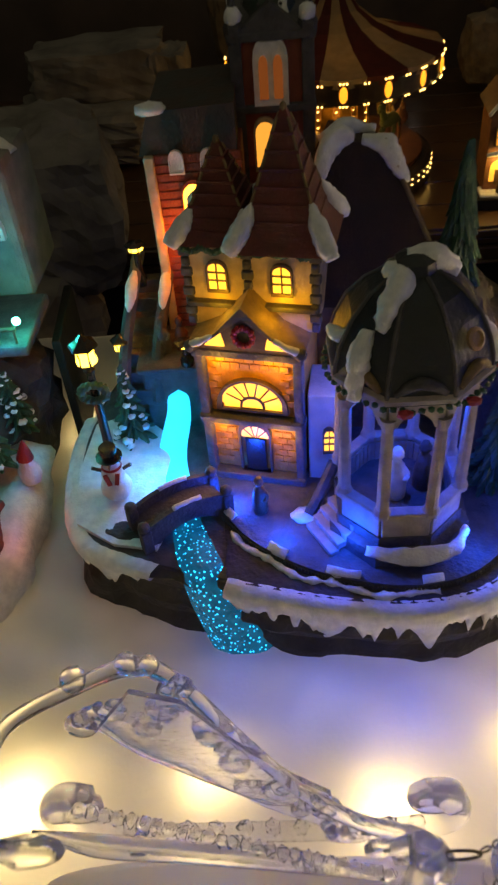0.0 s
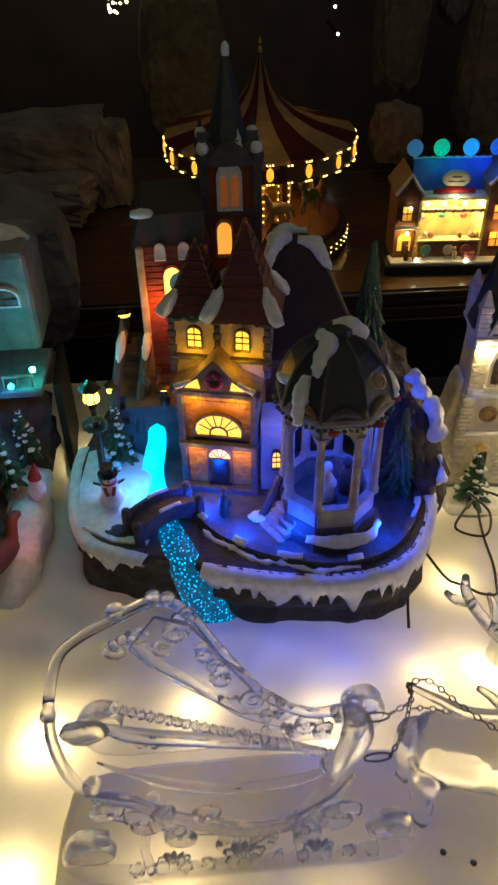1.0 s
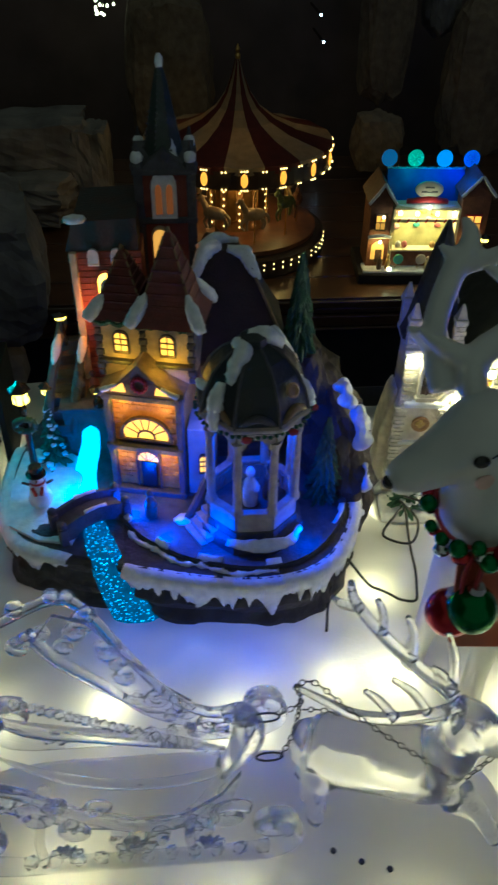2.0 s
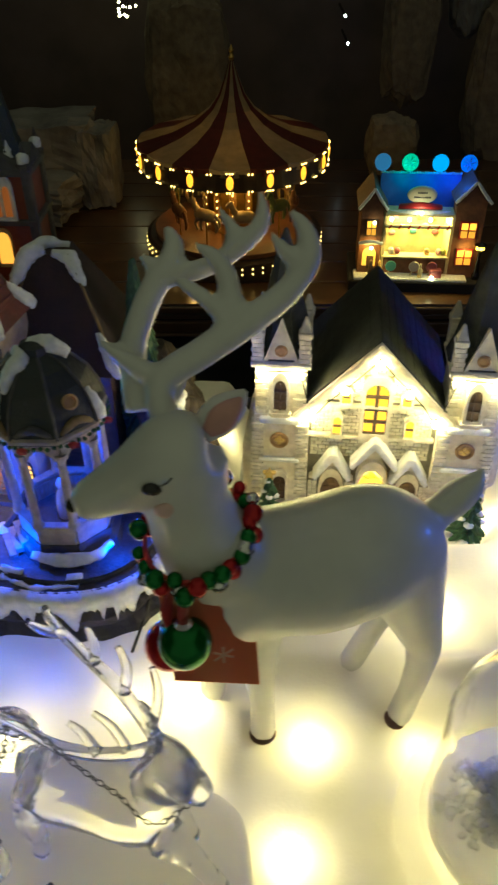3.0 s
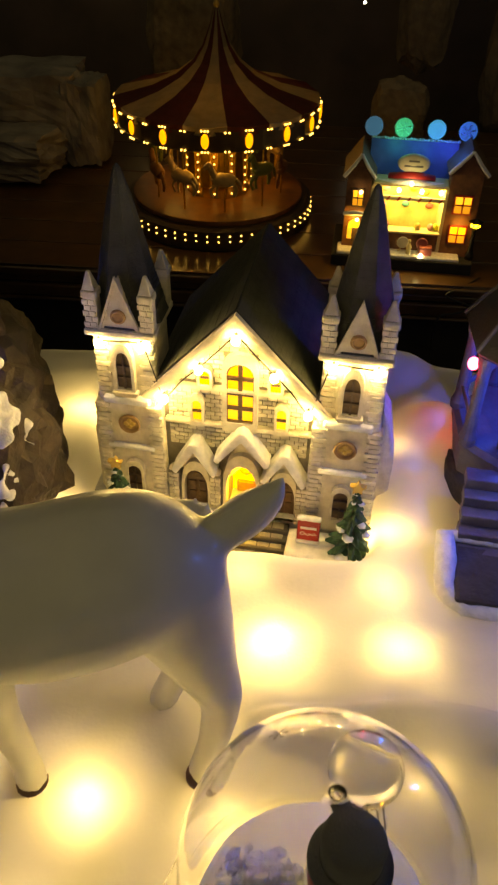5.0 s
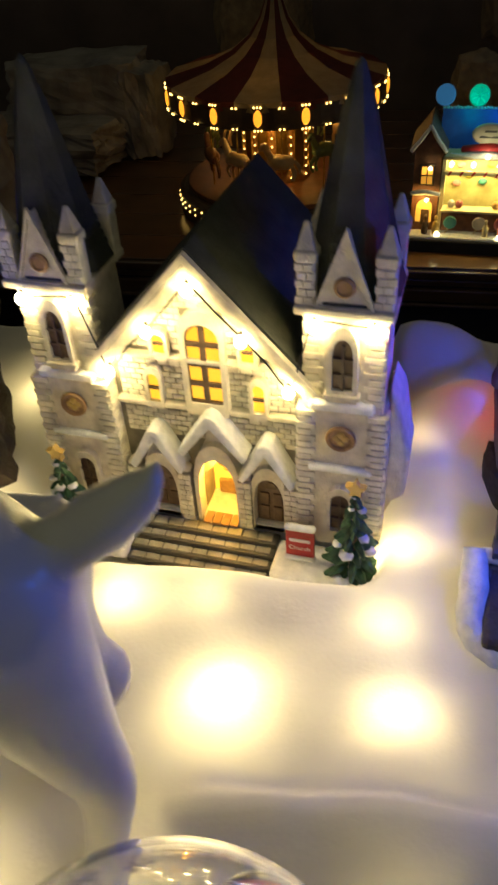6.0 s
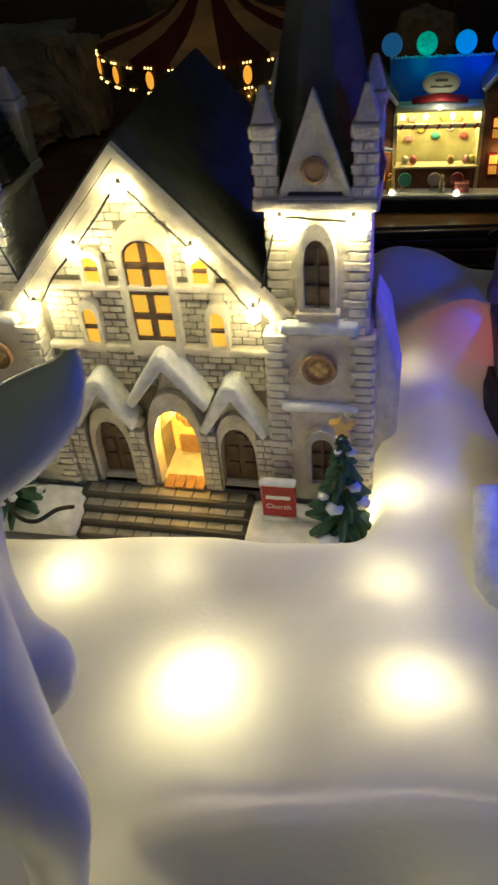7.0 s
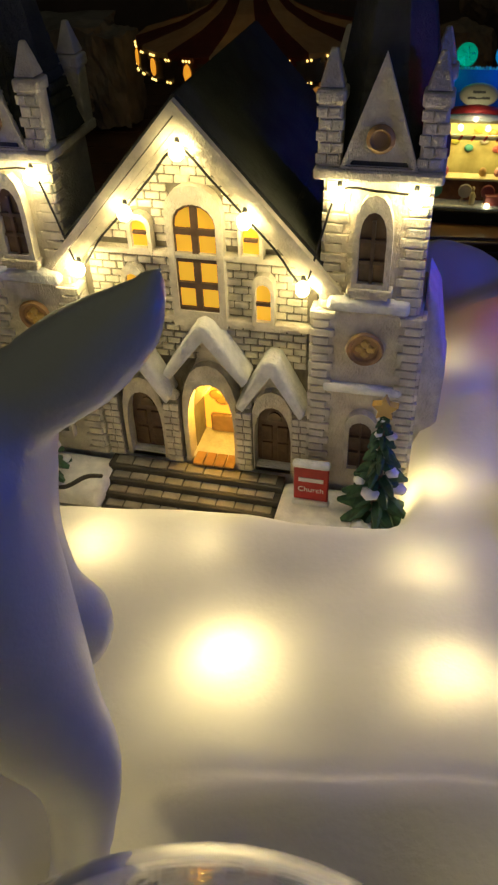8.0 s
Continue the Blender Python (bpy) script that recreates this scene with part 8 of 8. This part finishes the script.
    point_lamp("blue_right_lamp", (0.512, 0.425, 0.118), 0.35, (0.01, 0.06, 1.0), 0.004)
    # not on the bandstand: stands for an unseen lit model further right
    point_lamp("blue_right_lamp", (0.585, 0.27, 0.17), 0.36, (0.02, 0.12, 1.0), 0.006)


build_bandstand()
figurine("figurine", GD(0.487, 0.4, 0.052), "tiny dark figure on the bandstand", 0.034, GREYPAINT)
figurine("figurine", GD(0.5, 0.405, 0.052, 50), "tiny blue-lit figure on the bandstand", 0.032, FLOCK)


# ---- loose cables on the snow ----
def cable(pts, label, r=0.0011):
    s = [tuple(q) for q in spline(pts, 8)]
    s = [(x, y, max(z, (snow_z(x, y) + r) if y < 0.6 else -9)) for x, y, z in s]
    tagged(part("cable", tube(B(), s, r, 7), CABLE, smooth=True), label, "cable")


cable([(0.112, 0.222, 0.0), (0.118, 0.25, 0.004), (0.123, 0.262, 0.02), (0.13, 0.27, 0.03), (0.155, 0.262, 0.0), (0.182, 0.246, 0.0), (0.19, 0.26, 0.0), (0.197, 0.315, 0.0), (0.2, 0.345, 0.004), (0.188, 0.335, 0.004), (0.176, 0.318, 0.0), (0.196, 0.305, 0.003), (0.208, 0.33, 0.004), (0.2, 0.36, 0.0)], "black cable looped on the snow beside the castle")
cable([(0.198, 0.552, -0.1), (0.208, 0.545, -0.1), (0.217, 0.533, -0.1), (0.224, 0.515, -0.1)], "short black cable on the snow behind the castle")
cable([(0.252, 0.362, -0.01), (0.25, 0.35, 0.0), (0.242, 0.342, 0.0), (0.232, 0.345, 0.0), (0.222, 0.356, 0.0), (0.205, 0.366, 0.0)], "black cable beside the church steps")
cable([(0.7, 1.4, -0.32), (0.66, 1.37, -0.33), (0.63, 1.352, -0.34), (0.68, 1.35, -0.36), (0.66, 1.35, -0.375), (0.62, 1.35, -0.395), (0.62, 1.34, -0.5)], "black cable hanging over the sideboard edge", 0.002)

# clear pieces let the light through to what they stand on
for o in bpy.data.objects:
    if o.type == "MESH" and o.data.materials and o.data.materials[0] in (CRYSTAL, GLASS):
        o.visible_shadow = False
